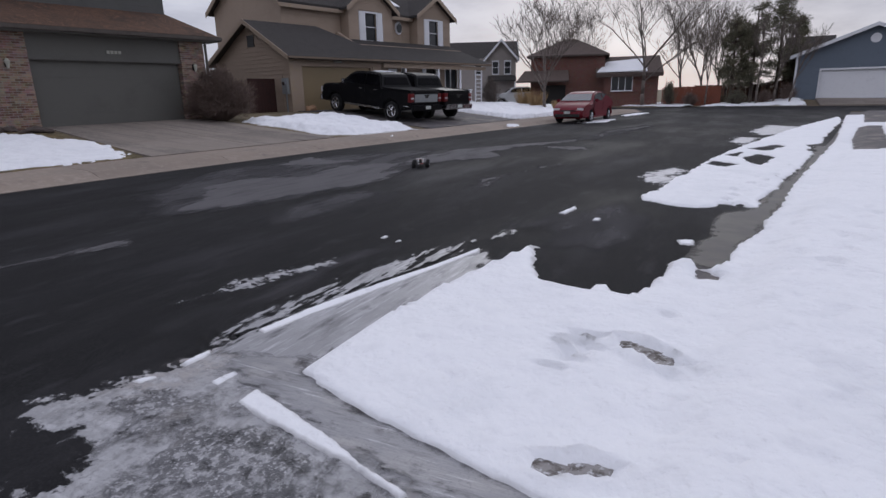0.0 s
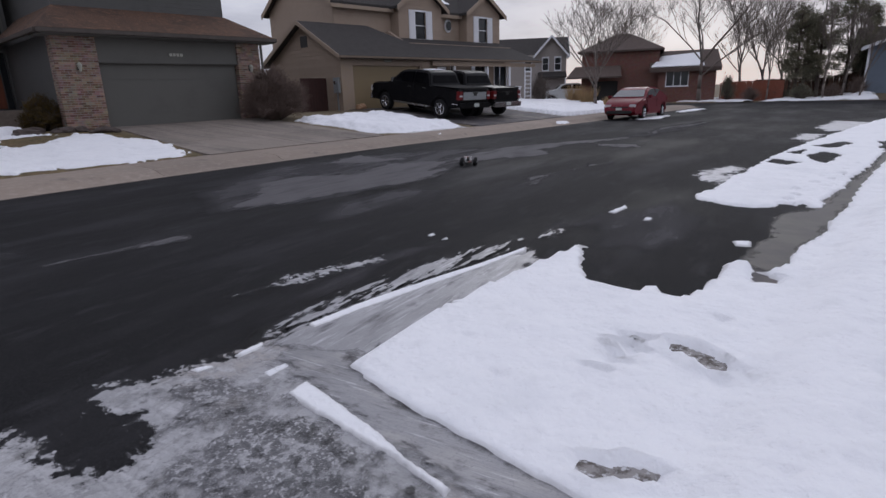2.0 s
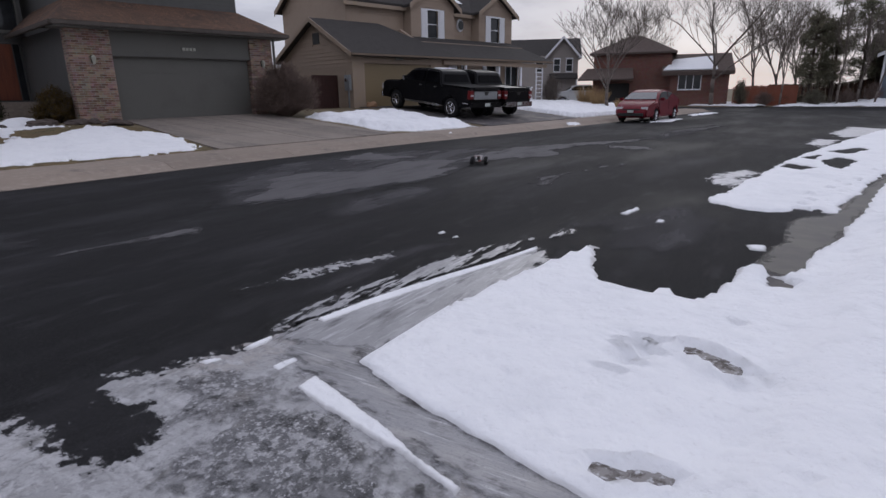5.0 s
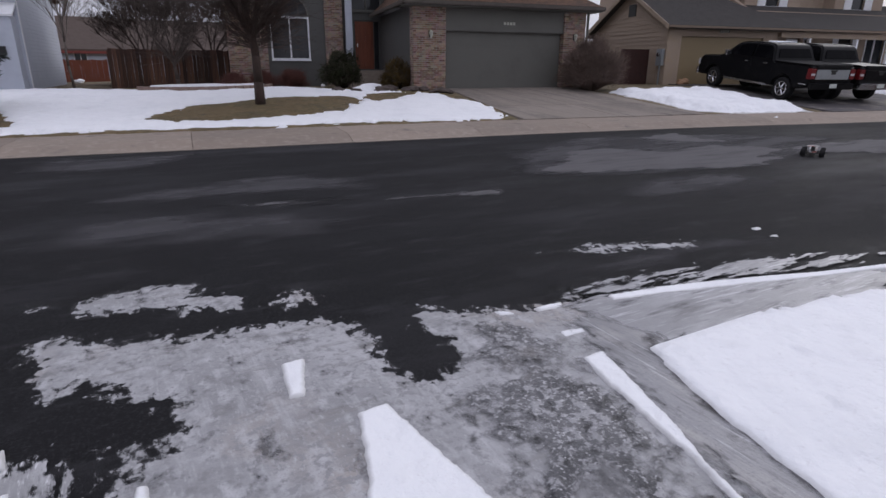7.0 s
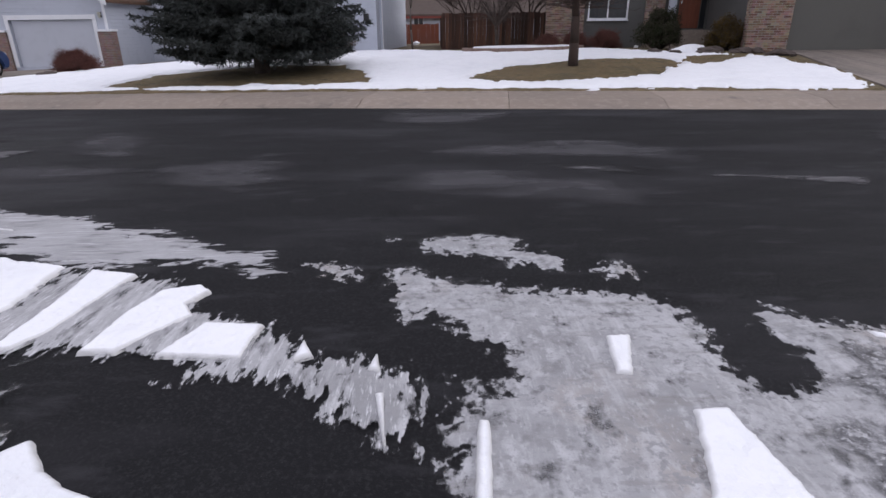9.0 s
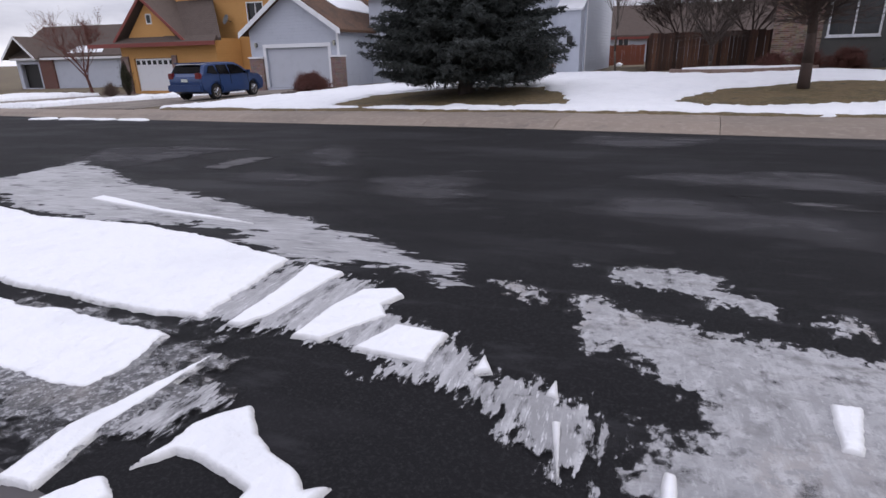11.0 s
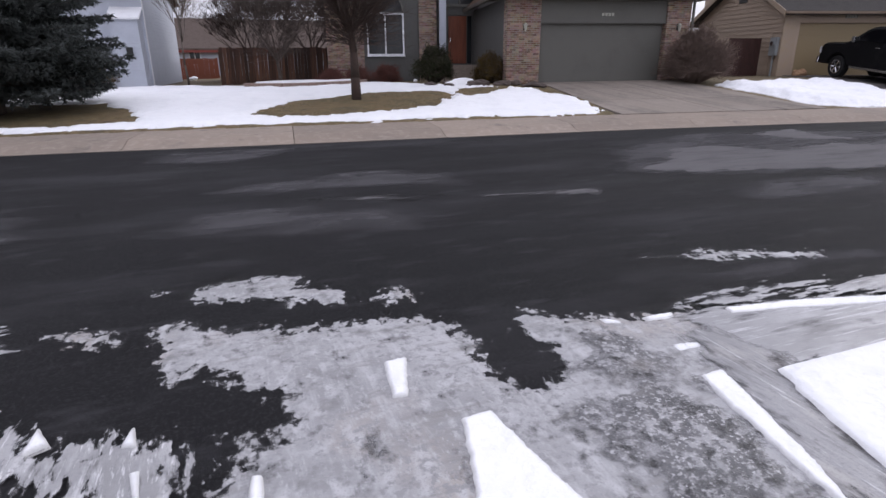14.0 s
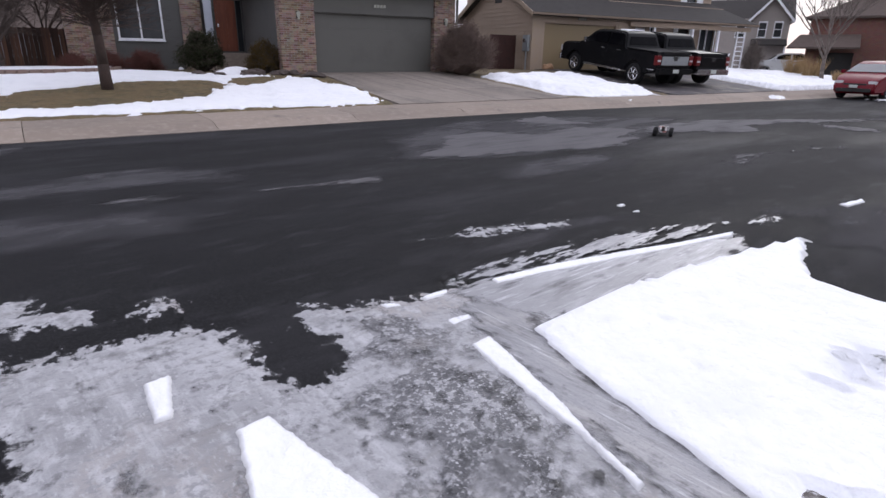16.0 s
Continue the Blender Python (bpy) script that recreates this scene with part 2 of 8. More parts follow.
M["dry_asphalt"] = film_material(material("dry_asphalt", (0.066, 0.064, 0.07), 0.9, spec=0.2, vary=DRY_GRAIN, bump=((140, 0.6, 0.004),)), 0.5, 1.8, 0.22, (0.4, 1.5, 1), 0.92, (1.1, 0.32, 0.56, 0.4))
PALE_GRAIN = ((1.6, 8, 0.48, 0.66, (0.08, 0.077, 0.082), (0.4, 1.6, 1)), (60, 3, 0.52, 0.75, (0.11, 0.108, 0.112)), (150, 2, 0.62, 0.75, (0.16, 0.158, 0.16)))
M["pale_asphalt"] = film_material(material("pale_asphalt", (0.105, 0.101, 0.107), 0.9, spec=0.2, vary=PALE_GRAIN, bump=((140, 0.6, 0.004),)), 0.15, 3.0, 0.15, (0.4, 1.6, 1), 1.0, (1.8, 0.34, 0.5, 0.7))
M["speckled_ice"] = film_material(material("speckled_ice", (0.085, 0.085, 0.092), 0.45,
                             vary=((1.3, 6, 0.46, 0.62, (0.17, 0.17, 0.18)), (21, 9, 0.51, 0.58, (0.33, 0.33, 0.345)), (40, 8, 0.55, 0.62, (0.44, 0.44, 0.46)),
                                   (11, 9, 0.54, 0.62, (0.025, 0.025, 0.028)), (1.0, 5, 0.56, 0.7, (0.24, 0.225, 0.215)), (80, 5, 0.62, 0.72, (0.6, 0.6, 0.63))),
                             bump=((21, 0.9, 0.02), (70, 0.6, 0.008))), 0.25, 5, 0.25, (1, 1, 1), 1.0, (2.4, 0.34, 0.5, 0.4))
M["rut_ice"] = film_material(material("rut_ice", (0.3, 0.3, 0.315), 0.45,
                          vary=((0.9, 6, 0.45, 0.62, (0.21, 0.21, 0.22)), (5, 8, 0.5, 0.7, (0.38, 0.37, 0.37), (1.4, 0.5, 1)), (9, 7, 0.55, 0.68, (0.14, 0.14, 0.147), (1.8, 0.3, 1)),
                                (22, 6, 0.58, 0.66, (0.52, 0.52, 0.55), (2.2, 0.12, 1)), (60, 5, 0.55, 0.75, (0.22, 0.22, 0.23))),
                          bump=((22, 0.5, 0.012, (2.2, 0.15, 1)), (70, 0.4, 0.006))), 0.1, 9, 0.07, (1.4, 0.6, 1), 1.0, (4, 0.32, 0.44, 0.5))
M["concrete"] = material("concrete", (0.27, 0.222, 0.185), 0.9, spec=0.3,
                         vary=((0.5, 6, 0.45, 0.7, (0.225, 0.19, 0.163)), (7, 6, 0.5, 0.8, (0.34, 0.29, 0.25)), (1.5, 8, 0.6, 0.72, (0.16, 0.138, 0.122))),
                         bump=((90, 0.3, 0.003), (6, 0.2, 0.006)))
M["drive_concrete"] = material("drive_concrete", (0.235, 0.202, 0.175), 0.9, spec=0.3,
                               vary=((0.9, 7, 0.46, 0.62, (0.16, 0.14, 0.125), (2.2, 0.12, 1)), (0.5, 6, 0.5, 0.7, (0.27, 0.235, 0.205)), (7, 6, 0.5, 0.8, (0.29, 0.25, 0.22)), (2.0, 8, 0.62, 0.7, (0.11, 0.098, 0.09), (1.6, 0.2, 1))),
                               bump=((90, 0.3, 0.003), (6, 0.2, 0.006)))
M["wet_concrete"] = material("wet_concrete", (0.098, 0.091, 0.095), 0.7, spec=0.12,
                             vary=((1.4, 7, 0.5, 0.64, (0.2, 0.18, 0.165)), (8, 6, 0.55, 0.75, (0.1, 0.09, 0.083))),
                             bump=((90, 0.3, 0.003), (6, 0.2, 0.006)))
M["soil"] = material("soil", (0.11, 0.085, 0.055), 0.95,
                     vary=((0.25, 6, 0.42, 0.62, (0.17, 0.135, 0.075)), (6, 7, 0.5, 0.7, (0.08, 0.055, 0.035))), bump=((25, 0.7, 0.03), (3, 0.4, 0.05)))
M["lawn"] = material("lawn", (0.13, 0.09, 0.042), 0.95,
                     vary=((0.9, 6, 0.4, 0.62, (0.085, 0.07, 0.032)), (5, 7, 0.5, 0.66, (0.19, 0.14, 0.065)), (2.2, 6, 0.56, 0.68, (0.055, 0.045, 0.028)), (35, 5, 0.45, 0.75, (0.21, 0.15, 0.07))), bump=((60, 0.9, 0.03), (4, 0.4, 0.05)))
M["grey_siding"] = add_rows(material("grey_siding", (0.085, 0.084, 0.08), 0.7, vary=((2, 5, 0.5, 0.8, (0.07, 0.069, 0.066)),)), 0.14, 0.012)
M["grey_door"] = material("grey_door", (0.112, 0.11, 0.099), 0.6, vary=((1.2, 5, 0.5, 0.75, (0.097, 0.095, 0.085)), (9, 6, 0.55, 0.75, (0.12, 0.117, 0.104), (1, 1, 3))))
M["dark_gutter"] = material("dark_gutter", (0.075, 0.062, 0.052), 0.6, vary=((3, 5, 0.45, 0.7, (0.05, 0.04, 0.034)),))
M["tan_siding"] = add_rows(material("tan_siding", (0.335, 0.26, 0.2), 0.7, vary=((2, 5, 0.5, 0.8, (0.3, 0.23, 0.175)),)), 0.2, 0.018)
M["tan_trim"] = material("tan_trim", (0.32, 0.25, 0.19), 0.65, vary=((3, 4, 0.5, 0.8, (0.33, 0.25, 0.16)),))
M["olive_door"] = material("olive_door", (0.24, 0.18, 0.1), 0.55, vary=((2, 4, 0.5, 0.8, (0.24, 0.185, 0.1)),))
M["pale_siding"] = add_rows(material("pale_siding", (0.47, 0.5, 0.57), 0.7, vary=((2, 5, 0.5, 0.8, (0.42, 0.45, 0.52)),)), 0.16, 0.012)
M["pale_door"] = material("pale_door", (0.5, 0.525, 0.585), 0.6, vary=((2, 5, 0.5, 0.8, (0.45, 0.475, 0.53)),))
M["white_trim"] = material("white_trim", (0.76, 0.77, 0.8), 0.55, vary=((4, 5, 0.55, 0.8, (0.66, 0.67, 0.7)),))
M["orange_siding"] = add_rows(material("orange_siding", (0.56, 0.3, 0.1), 0.75, vary=((1.5, 5, 0.5, 0.8, (0.5, 0.265, 0.085)),)), 0.18, 0.01)
M["red_trim"] = material("red_trim", (0.2, 0.045, 0.035), 0.6, vary=((4, 5, 0.5, 0.8, (0.16, 0.04, 0.03)),))
M["blue_siding"] = add_rows(material("blue_siding", (0.13, 0.16, 0.2), 0.7, vary=((2, 5, 0.5, 0.8, (0.115, 0.14, 0.175)),)), 0.18, 0.012)
M["taupe_siding"] = add_rows(material("taupe_siding", (0.3, 0.27, 0.25), 0.75, vary=((2, 5, 0.5, 0.8, (0.26, 0.235, 0.22)),)), 0.2, 0.012)
M["brown_shingle"] = add_rows(material("brown_shingle", (0.105, 0.058, 0.037), 0.95, vary=((1.2, 7, 0.45, 0.62, (0.06, 0.037, 0.027)), (5, 7, 0.52, 0.66, (0.16, 0.085, 0.05)), (22, 4, 0.5, 0.62, (0.055, 0.036, 0.028)), (30, 3, 0.58, 0.7, (0.2, 0.115, 0.07))), bump=((30, 0.5, 0.02),)), 0.14, 0.02, "Y")
M["dark_shingle"] = add_rows(material("dark_shingle", (0.04, 0.036, 0.034), 0.95, vary=((3, 6, 0.45, 0.7, (0.03, 0.027, 0.026)), (22, 3, 0.5, 0.7, (0.055, 0.05, 0.047))), bump=((30, 0.5, 0.02),)), 0.14, 0.02, "Y")
M["umber_shingle"] = add_rows(material("umber_shingle", (0.1, 0.075, 0.065), 0.95, vary=((3, 6, 0.45, 0.7, (0.08, 0.06, 0.052)), (22, 3, 0.5, 0.7, (0.13, 0.1, 0.085))), bump=((30, 0.5, 0.02),)), 0.14, 0.02, "Y")
M["brick"] = brick_material("brick", (0.52, 0.37, 0.285), (0.2, 0.115, 0.085), (0.4, 0.35, 0.31))
M["red_brick"] = brick_material("red_brick", (0.27, 0.105, 0.078), (0.19, 0.075, 0.058), (0.26, 0.2, 0.18))
M["rose_brick"] = brick_material("rose_brick", (0.36, 0.23, 0.2), (0.26, 0.16, 0.14), (0.38, 0.33, 0.31))
M["fence_wood"] = material("fence_wood", (0.055, 0.026, 0.017), 0.85, vary=((1.6, 6, 0.45, 0.7, (0.025, 0.015, 0.012), (4, 4, 0.5)), (9, 5, 0.5, 0.75, (0.1, 0.045, 0.022), (3, 3, 0.2))), bump=((30, 0.5, 0.01, (2, 2, 0.1)),))
M["gate_wood"] = material("gate_wood", (0.04, 0.014, 0.011), 0.8, vary=((5, 5, 0.5, 0.7, (0.026, 0.011, 0.009)),))
M["door_wood"] = material("door_wood", (0.2, 0.055, 0.025), 0.5, vary=((4, 5, 0.45, 0.7, (0.14, 0.038, 0.02), (3, 3, 0.3)),))
M["glass"] = material("glass", (0.018, 0.02, 0.023), 0.05, spec=0.4, vary=((1.5, 3, 0.45, 0.7, (0.03, 0.033, 0.036)),))
M["curtain"] = material("curtain", (0.5, 0.5, 0.5), 0.9, vary=((3, 4, 0.4, 0.7, (0.35, 0.35, 0.36), (3, 3, 0.3)),))
M["dark_metal"] = material("dark_metal", (0.03, 0.03, 0.03), 0.5, metal=0.3, vary=((9, 4, 0.5, 0.8, (0.045, 0.04, 0.04)),))
M["grey_metal"] = material("grey_metal", (0.3, 0.32, 0.33), 0.5, metal=0.4, vary=((6, 4, 0.5, 0.8, (0.25, 0.26, 0.27)),))
M["chrome"] = material("chrome", (0.65, 0.65, 0.67), 0.22, metal=1.0, vary=((7, 4, 0.5, 0.8, (0.5, 0.5, 0.52)),))
M["rubber"] = material("rubber", (0.014, 0.014, 0.015), 0.9, spec=0.15, vary=((14, 4, 0.5, 0.8, (0.035, 0.033, 0.032)),))
M["black_paint"] = material("black_paint", (0.005, 0.005, 0.006), 0.35, spec=0.12, coat=0.03, vary=((3, 5, 0.5, 0.8, (0.014, 0.014, 0.014)),))
M["red_paint"] = material("red_paint", (0.13, 0.006, 0.014), 0.35, spec=0.2, coat=0.04, vary=((3, 5, 0.5, 0.8, (0.15, 0.01, 0.02)),))
M["blue_paint"] = material("blue_paint", (0.02, 0.05, 0.15), 0.3, metal=0.3, coat=0.6, vary=((3, 5, 0.5, 0.8, (0.03, 0.065, 0.19)),))
M["silver_paint"] = material("silver_paint", (0.5, 0.51, 0.52), 0.35, metal=0.5, coat=0.4, vary=((3, 5, 0.5, 0.8, (0.42, 0.43, 0.44)),))
M["car_glass"] = material("car_glass", (0.003, 0.003, 0.004), 0.1, spec=0.06, vary=((2, 3, 0.5, 0.8, (0.009, 0.009, 0.01)),))
M["windscreen_glass"] = material("windscreen_glass", (0.03, 0.033, 0.036), 0.06, spec=1.0, coat=1.0, vary=((2, 3, 0.5, 0.8, (0.03, 0.032, 0.034)),))
M["tail_red"] = material("tail_red", (0.13, 0.008, 0.01), 0.3, coat=0.1, vary=((9, 3, 0.5, 0.8, (0.14, 0.01, 0.01)),))
M["lamp_clear"] = material("lamp_clear", (0.55, 0.56, 0.58), 0.15, coat=0.6, vary=((9, 3, 0.5, 0.8, (0.4, 0.4, 0.42)),))
M["plate"] = material("plate", (0.55, 0.58, 0.56), 0.5, vary=((30, 3, 0.5, 0.7, (0.3, 0.36, 0.33)),))
M["bark"] = material("bark", (0.085, 0.065, 0.055), 0.95, vary=((6, 6, 0.45, 0.7, (0.05, 0.04, 0.035)),), bump=((22, 0.8, 0.02, (2, 2, 0.5)),))
M["maple_bark"] = material("maple_bark", (0.055, 0.036, 0.029), 0.95, vary=((6, 6, 0.45, 0.7, (0.035, 0.025, 0.021)),), bump=((22, 0.8, 0.02, (2, 2, 0.5)),))
M["pale_bark"] = material("pale_bark", (0.17, 0.142, 0.125), 0.95, vary=((5, 6, 0.45, 0.7, (0.08, 0.065, 0.058)),), bump=((22, 0.8, 0.02, (2, 2, 0.5)),))
M["red_twig"] = material("red_twig", (0.13, 0.05, 0.04), 0.9, vary=((5, 5, 0.45, 0.7, (0.09, 0.04, 0.03)),))
M["brown_twig"] = material("brown_twig", (0.15, 0.108, 0.09), 0.95, vary=((7, 5, 0.45, 0.7, (0.1, 0.072, 0.063)),))
M["spruce"] = material("spruce", (0.05, 0.057, 0.055), 0.9, spec=0.25, vary=((2.2, 5, 0.45, 0.66, (0.105, 0.116, 0.115)), (9, 4, 0.5, 0.75, (0.034, 0.039, 0.036))))
M["pine"] = material("pine", (0.13, 0.125, 0.085), 0.9, vary=((1.2, 5, 0.45, 0.7, (0.19, 0.165, 0.11)),))
M["shrub"] = material("shrub", (0.02, 0.027, 0.011), 0.9, spec=0.2, vary=((4, 5, 0.45, 0.7, (0.042, 0.046, 0.019)),))
M["yellow_shrub"] = material("yellow_shrub", (0.09, 0.058, 0.016), 0.9, spec=0.2, vary=((5, 5, 0.45, 0.7, (0.035, 0.031, 0.013)),))
M["dry_grass"] = material("dry_grass", (0.36, 0.25, 0.13), 0.9, vary=((6, 5, 0.45, 0.7, (0.26, 0.17, 0.085)),))
M["stone"] = material("stone", (0.085, 0.066, 0.058), 0.9, vary=((4, 6, 0.45, 0.7, (0.05, 0.038, 0.033)),), bump=((9, 0.6, 0.03),))
M["sandstone"] = material("sandstone", (0.36, 0.22, 0.13), 0.9, vary=((4, 6, 0.45, 0.7, (0.28, 0.17, 0.1)),), bump=((9, 0.6, 0.03),))
M["edging_block"] = material("edging_block", (0.24, 0.17, 0.14), 0.9, vary=((5, 6, 0.45, 0.7, (0.17, 0.12, 0.1)),), bump=((30, 0.5, 0.01),))
M["gutter_brown"] = material("gutter_brown", (0.19, 0.14, 0.1), 0.6, vary=((3, 4, 0.5, 0.8, (0.16, 0.115, 0.08)),))
# water in the gutter; also the painted shadow line beside the snow field
M["melt_water"] = film_material(material("melt_water", (0.052, 0.048, 0.052), 0.5, spec=0.15, vary=((2, 6, 0.45, 0.65, (0.085, 0.078, 0.075)),), bump=((40, 0.2, 0.003),)), 0.1, 9, 0.05, (1, 1, 1), 0.85)
M["thin_slush"] = film_material(material("thin_slush", (0.5, 0.5, 0.53), 0.55, vary=((5, 7, 0.45, 0.65, (0.36, 0.36, 0.38)), (24, 5, 0.5, 0.7, (0.62, 0.62, 0.65))), bump=((30, 0.4, 0.01),)), 0.22, 6, 0.12, (0.6, 1.6, 1), 0.95)
M["number_plaque"] = material("number_plaque", (0.42, 0.42, 0.36), 0.6, vary=((8, 3, 0.5, 0.8, (0.34, 0.34, 0.3)),))
M["sign_blue"] = material("sign_blue", (0.08, 0.12, 0.35), 0.5, vary=((30, 3, 0.5, 0.7, (0.35, 0.38, 0.5)),))
M["rc_shell"] = material("rc_shell", (0.42, 0.42, 0.42), 0.4, coat=0.3, vary=((14, 3, 0.5, 0.6, (0.3, 0.05, 0.03)), (22, 3, 0.55, 0.62, (0.03, 0.03, 0.03))))
M["far_wood"] = material("far_wood", (0.13, 0.1, 0.09), 0.95, vary=((0.3, 6, 0.45, 0.7, (0.09, 0.075, 0.07)),))


def tint_pieces(m, dark, light):
    """Alike pieces differ a little in tone from one to the next."""
    n, l = m.node_tree.nodes, m.node_tree.links
    p = n["Principled BSDF"]
    src = p.inputs["Base Color"].links[0].from_socket
    info = n.new("ShaderNodeObjectInfo")
    r = n.new("ShaderNodeMapRange")
    r.inputs["To Min"].default_value, r.inputs["To Max"].default_value = dark, light
    l.new(info.outputs["Random"], r.inputs["Value"])
    mx = n.new("ShaderNodeMix")
    mx.data_type = "RGBA"
    mx.blend_type = "MULTIPLY"
    mx.inputs["Factor"].default_value = 1.0
    l.new(src, mx.inputs["A"])
    l.new(r.outputs["Result"], mx.inputs["B"])
    l.new(mx.outputs["Result"], p.inputs["Base Color"])


tint_pieces(M["fence_wood"], 0.45, 1.9)
tint_pieces(M["concrete"], 0.9, 1.1)
tint_pieces(M["drive_concrete"], 0.92, 1.08)
M["tan_board"] = material("tan_board", (0.335, 0.26, 0.2), 0.7, vary=((2, 5, 0.5, 0.8, (0.3, 0.23, 0.175)),))
tint_pieces(M["tan_board"], 0.93, 1.05)


# ---- small tools ----
def part(name, bm, mat, parent, label="", smooth=False):
    """Links a bmesh as one mesh object under a thing or part."""
    me = bpy.data.meshes.new(name)
    bm.to_mesh(me)
    bm.free()
    me.materials.append(mat)
    if smooth:
        me.polygons.foreach_set("use_smooth", [True] * len(me.polygons))
    ob = new(name, me)
    if parent is not None:
        ob.parent = parent
    return tagged(ob, label)


def thing(name, m, label, category, group=""):
    ob = new(name)
    ob.matrix_world = m
    return tagged(ob, label, category, group)


def sheet(name, verts, faces, mat, smooth=True):
    me = bpy.data.meshes.new(name)
    me.from_pydata(verts, [], faces)
    me.materials.append(mat)
    if smooth:
        me.polygons.foreach_set("use_smooth", [True] * len(me.polygons))
    me.update()
    return new(name, me)


def box(bm, x0, x1, y0, y1, z0, z1):
    v = [bm.verts.new((x, y, z)) for z in (z0, z1) for x, y in ((x0, y0), (x1, y0), (x1, y1), (x0, y1))]
    for f in ((3, 2, 1, 0), (4, 5, 6, 7), (0, 1, 5, 4), (1, 2, 6, 5), (2, 3, 7, 6), (3, 0, 4, 7)):
        bm.faces.new([v[i] for i in f])
    return bm


def boxes(*rows):
    bm = bmesh.new()
    for r in rows:
        box(bm, *r)
    return bm


def bevelled(bm, width, segments=2):
    bmesh.ops.bevel(bm, geom=bm.edges[:], offset=width, segments=segments, affect="EDGES", clamp_overlap=True)
    return bm


def prism(bm, pts, a, b, axis="y"):
    """A polygon of (u, z) drawn out along v from a to b (axis y), or of (v, z) along u (axis x)."""
    def at(p, c):
        return (p[0], c, p[1]) if axis == "y" else (c, p[0], p[1])
    r0, r1 = [bm.verts.new(at(p, a)) for p in pts], [bm.verts.new(at(p, b)) for p in pts]
    bm.faces.new(r0)
    bm.faces.new(r1[::-1])
    for i in range(len(pts)):
        j = (i + 1) % len(pts)
        bm.faces.new((r0[j], r0[i], r1[i], r1[j]))
    bmesh.ops.recalc_face_normals(bm, faces=bm.faces[:])
    return bm


def slab(bm, corners, thick):
    """A plate with its upper side on the given corners."""
    top = [Vector(c) for c in corners]
    low = [c - Vector((0, 0, thick)) for c in top]
    a, b = [bm.verts.new(c) for c in top], [bm.verts.new(c) for c in low]
    bm.faces.new(a)
    bm.faces.new(b[::-1])
    for i in range(len(a)):
        j = (i + 1) % len(a)
        bm.faces.new((a[j], a[i], b[i], b[j]))
    bmesh.ops.recalc_face_normals(bm, faces=bm.faces[:])
    return bm


def wall_front(bm, u0, u1, v0, v1, z0, z1, openings=()):
    """A wall along u with rectangular openings (u0, u1, z0, z1) through it."""
    us = sorted({u0, u1, *[o[0] for o in openings], *[o[1] for o in openings]})
    zs = sorted({z0, z1, *[o[2] for o in openings], *[o[3] for o in openings]})
    solid = {}
    for i in range(len(us) - 1):
        for j in range(len(zs) - 1):
            mu, mz = (us[i] + us[i + 1]) / 2, (zs[j] + zs[j + 1]) / 2
            solid[i, j] = not any(o[0] < mu < o[1] and o[2] < mz < o[3] for o in openings)
    made = {}

    def at(i, j, v):
        if (i, j, v) not in made:
            made[i, j, v] = bm.verts.new((us[i], v, zs[j]))
        return made[i, j, v]
    for (i, j), full in solid.items():
        if not full:
            continue
        ring = [(i, j), (i + 1, j), (i + 1, j + 1), (i, j + 1)]
        bm.faces.new([at(a, b, v0) for a, b in ring])
        bm.faces.new([at(a, b, v1) for a, b in ring[::-1]])
        for n, (di, dj) in enumerate(((0, -1), (1, 0), (0, 1), (-1, 0))):
            if not solid.get((i + di, j + dj), False):
                p, q = ring[n], ring[(n + 1) % 4]
                bm.faces.new((at(*q, v0), at(*p, v0), at(*p, v1), at(*q, v1)))
    bmesh.ops.recalc_face_normals(bm, faces=bm.faces[:])
    return bm


def tube(bm, a, b, ra, rb, sides=6):
    a, b = Vector(a), Vector(b)
    q = (b - a).to_track_quat("Z", "Y")
    rings = []
    for c, r in ((a, ra), (b, rb)):
        rings.append([bm.verts.new(c + q @ Vector((math.cos(t) * r, math.sin(t) * r, 0))) for t in (2 * math.pi * k / sides for k in range(sides))])
    for k in range(sides):
        j = (k + 1) % sides
        bm.faces.new((rings[0][k], rings[0][j], rings[1][j], rings[1][k]))
    bm.faces.new(rings[1])
    bm.faces.new(rings[0][::-1])
    return bm


def disc_turn(bm, profile, sides=20, axis="x"):
    """A closed ring turned from (radius, height along the axis) points."""
    rows = []
    for r, h in profile:
        row = []
        for k in range(sides):
            t = 2 * math.pi * k / sides
            c, s = math.cos(t) * r, math.sin(t) * r
            row.append(bm.verts.new((h, c, s) if axis == "x" else (c, s, h)))
        rows.append(row)
    for a, b in zip(rows, rows[1:]):
        for k in range(sides):
            j = (k + 1) % sides
            bm.faces.new((a[k], a[j], b[j], b[k]))
    bm.faces.new(rows[0][::-1])
    bm.faces.new(rows[-1])
    bmesh.ops.recalc_face_normals(bm, faces=bm.faces[:])
    return bm


# ---- smooth fields over the plan ----
_lattice = np.random.RandomState(7).rand(256, 256)


def value_noise(x, y):
    x, y = np.asarray(x, float), np.asarray(y, float)
    i, j = np.floor(x).astype(int), np.floor(y).astype(int)
    f, g = x - i, y - j
    f, g = f * f * (3 - 2 * f), g * g * (3 - 2 * g)
    a, b = _lattice[i % 256, j % 256], _lattice[(i + 1) % 256, j % 256]
    c, d = _lattice[i % 256, (j + 1) % 256], _lattice[(i + 1) % 256, (j + 1) % 256]
    return (a * (1 - f) + b * f) * (1 - g) + (c * (1 - f) + d * f) * g


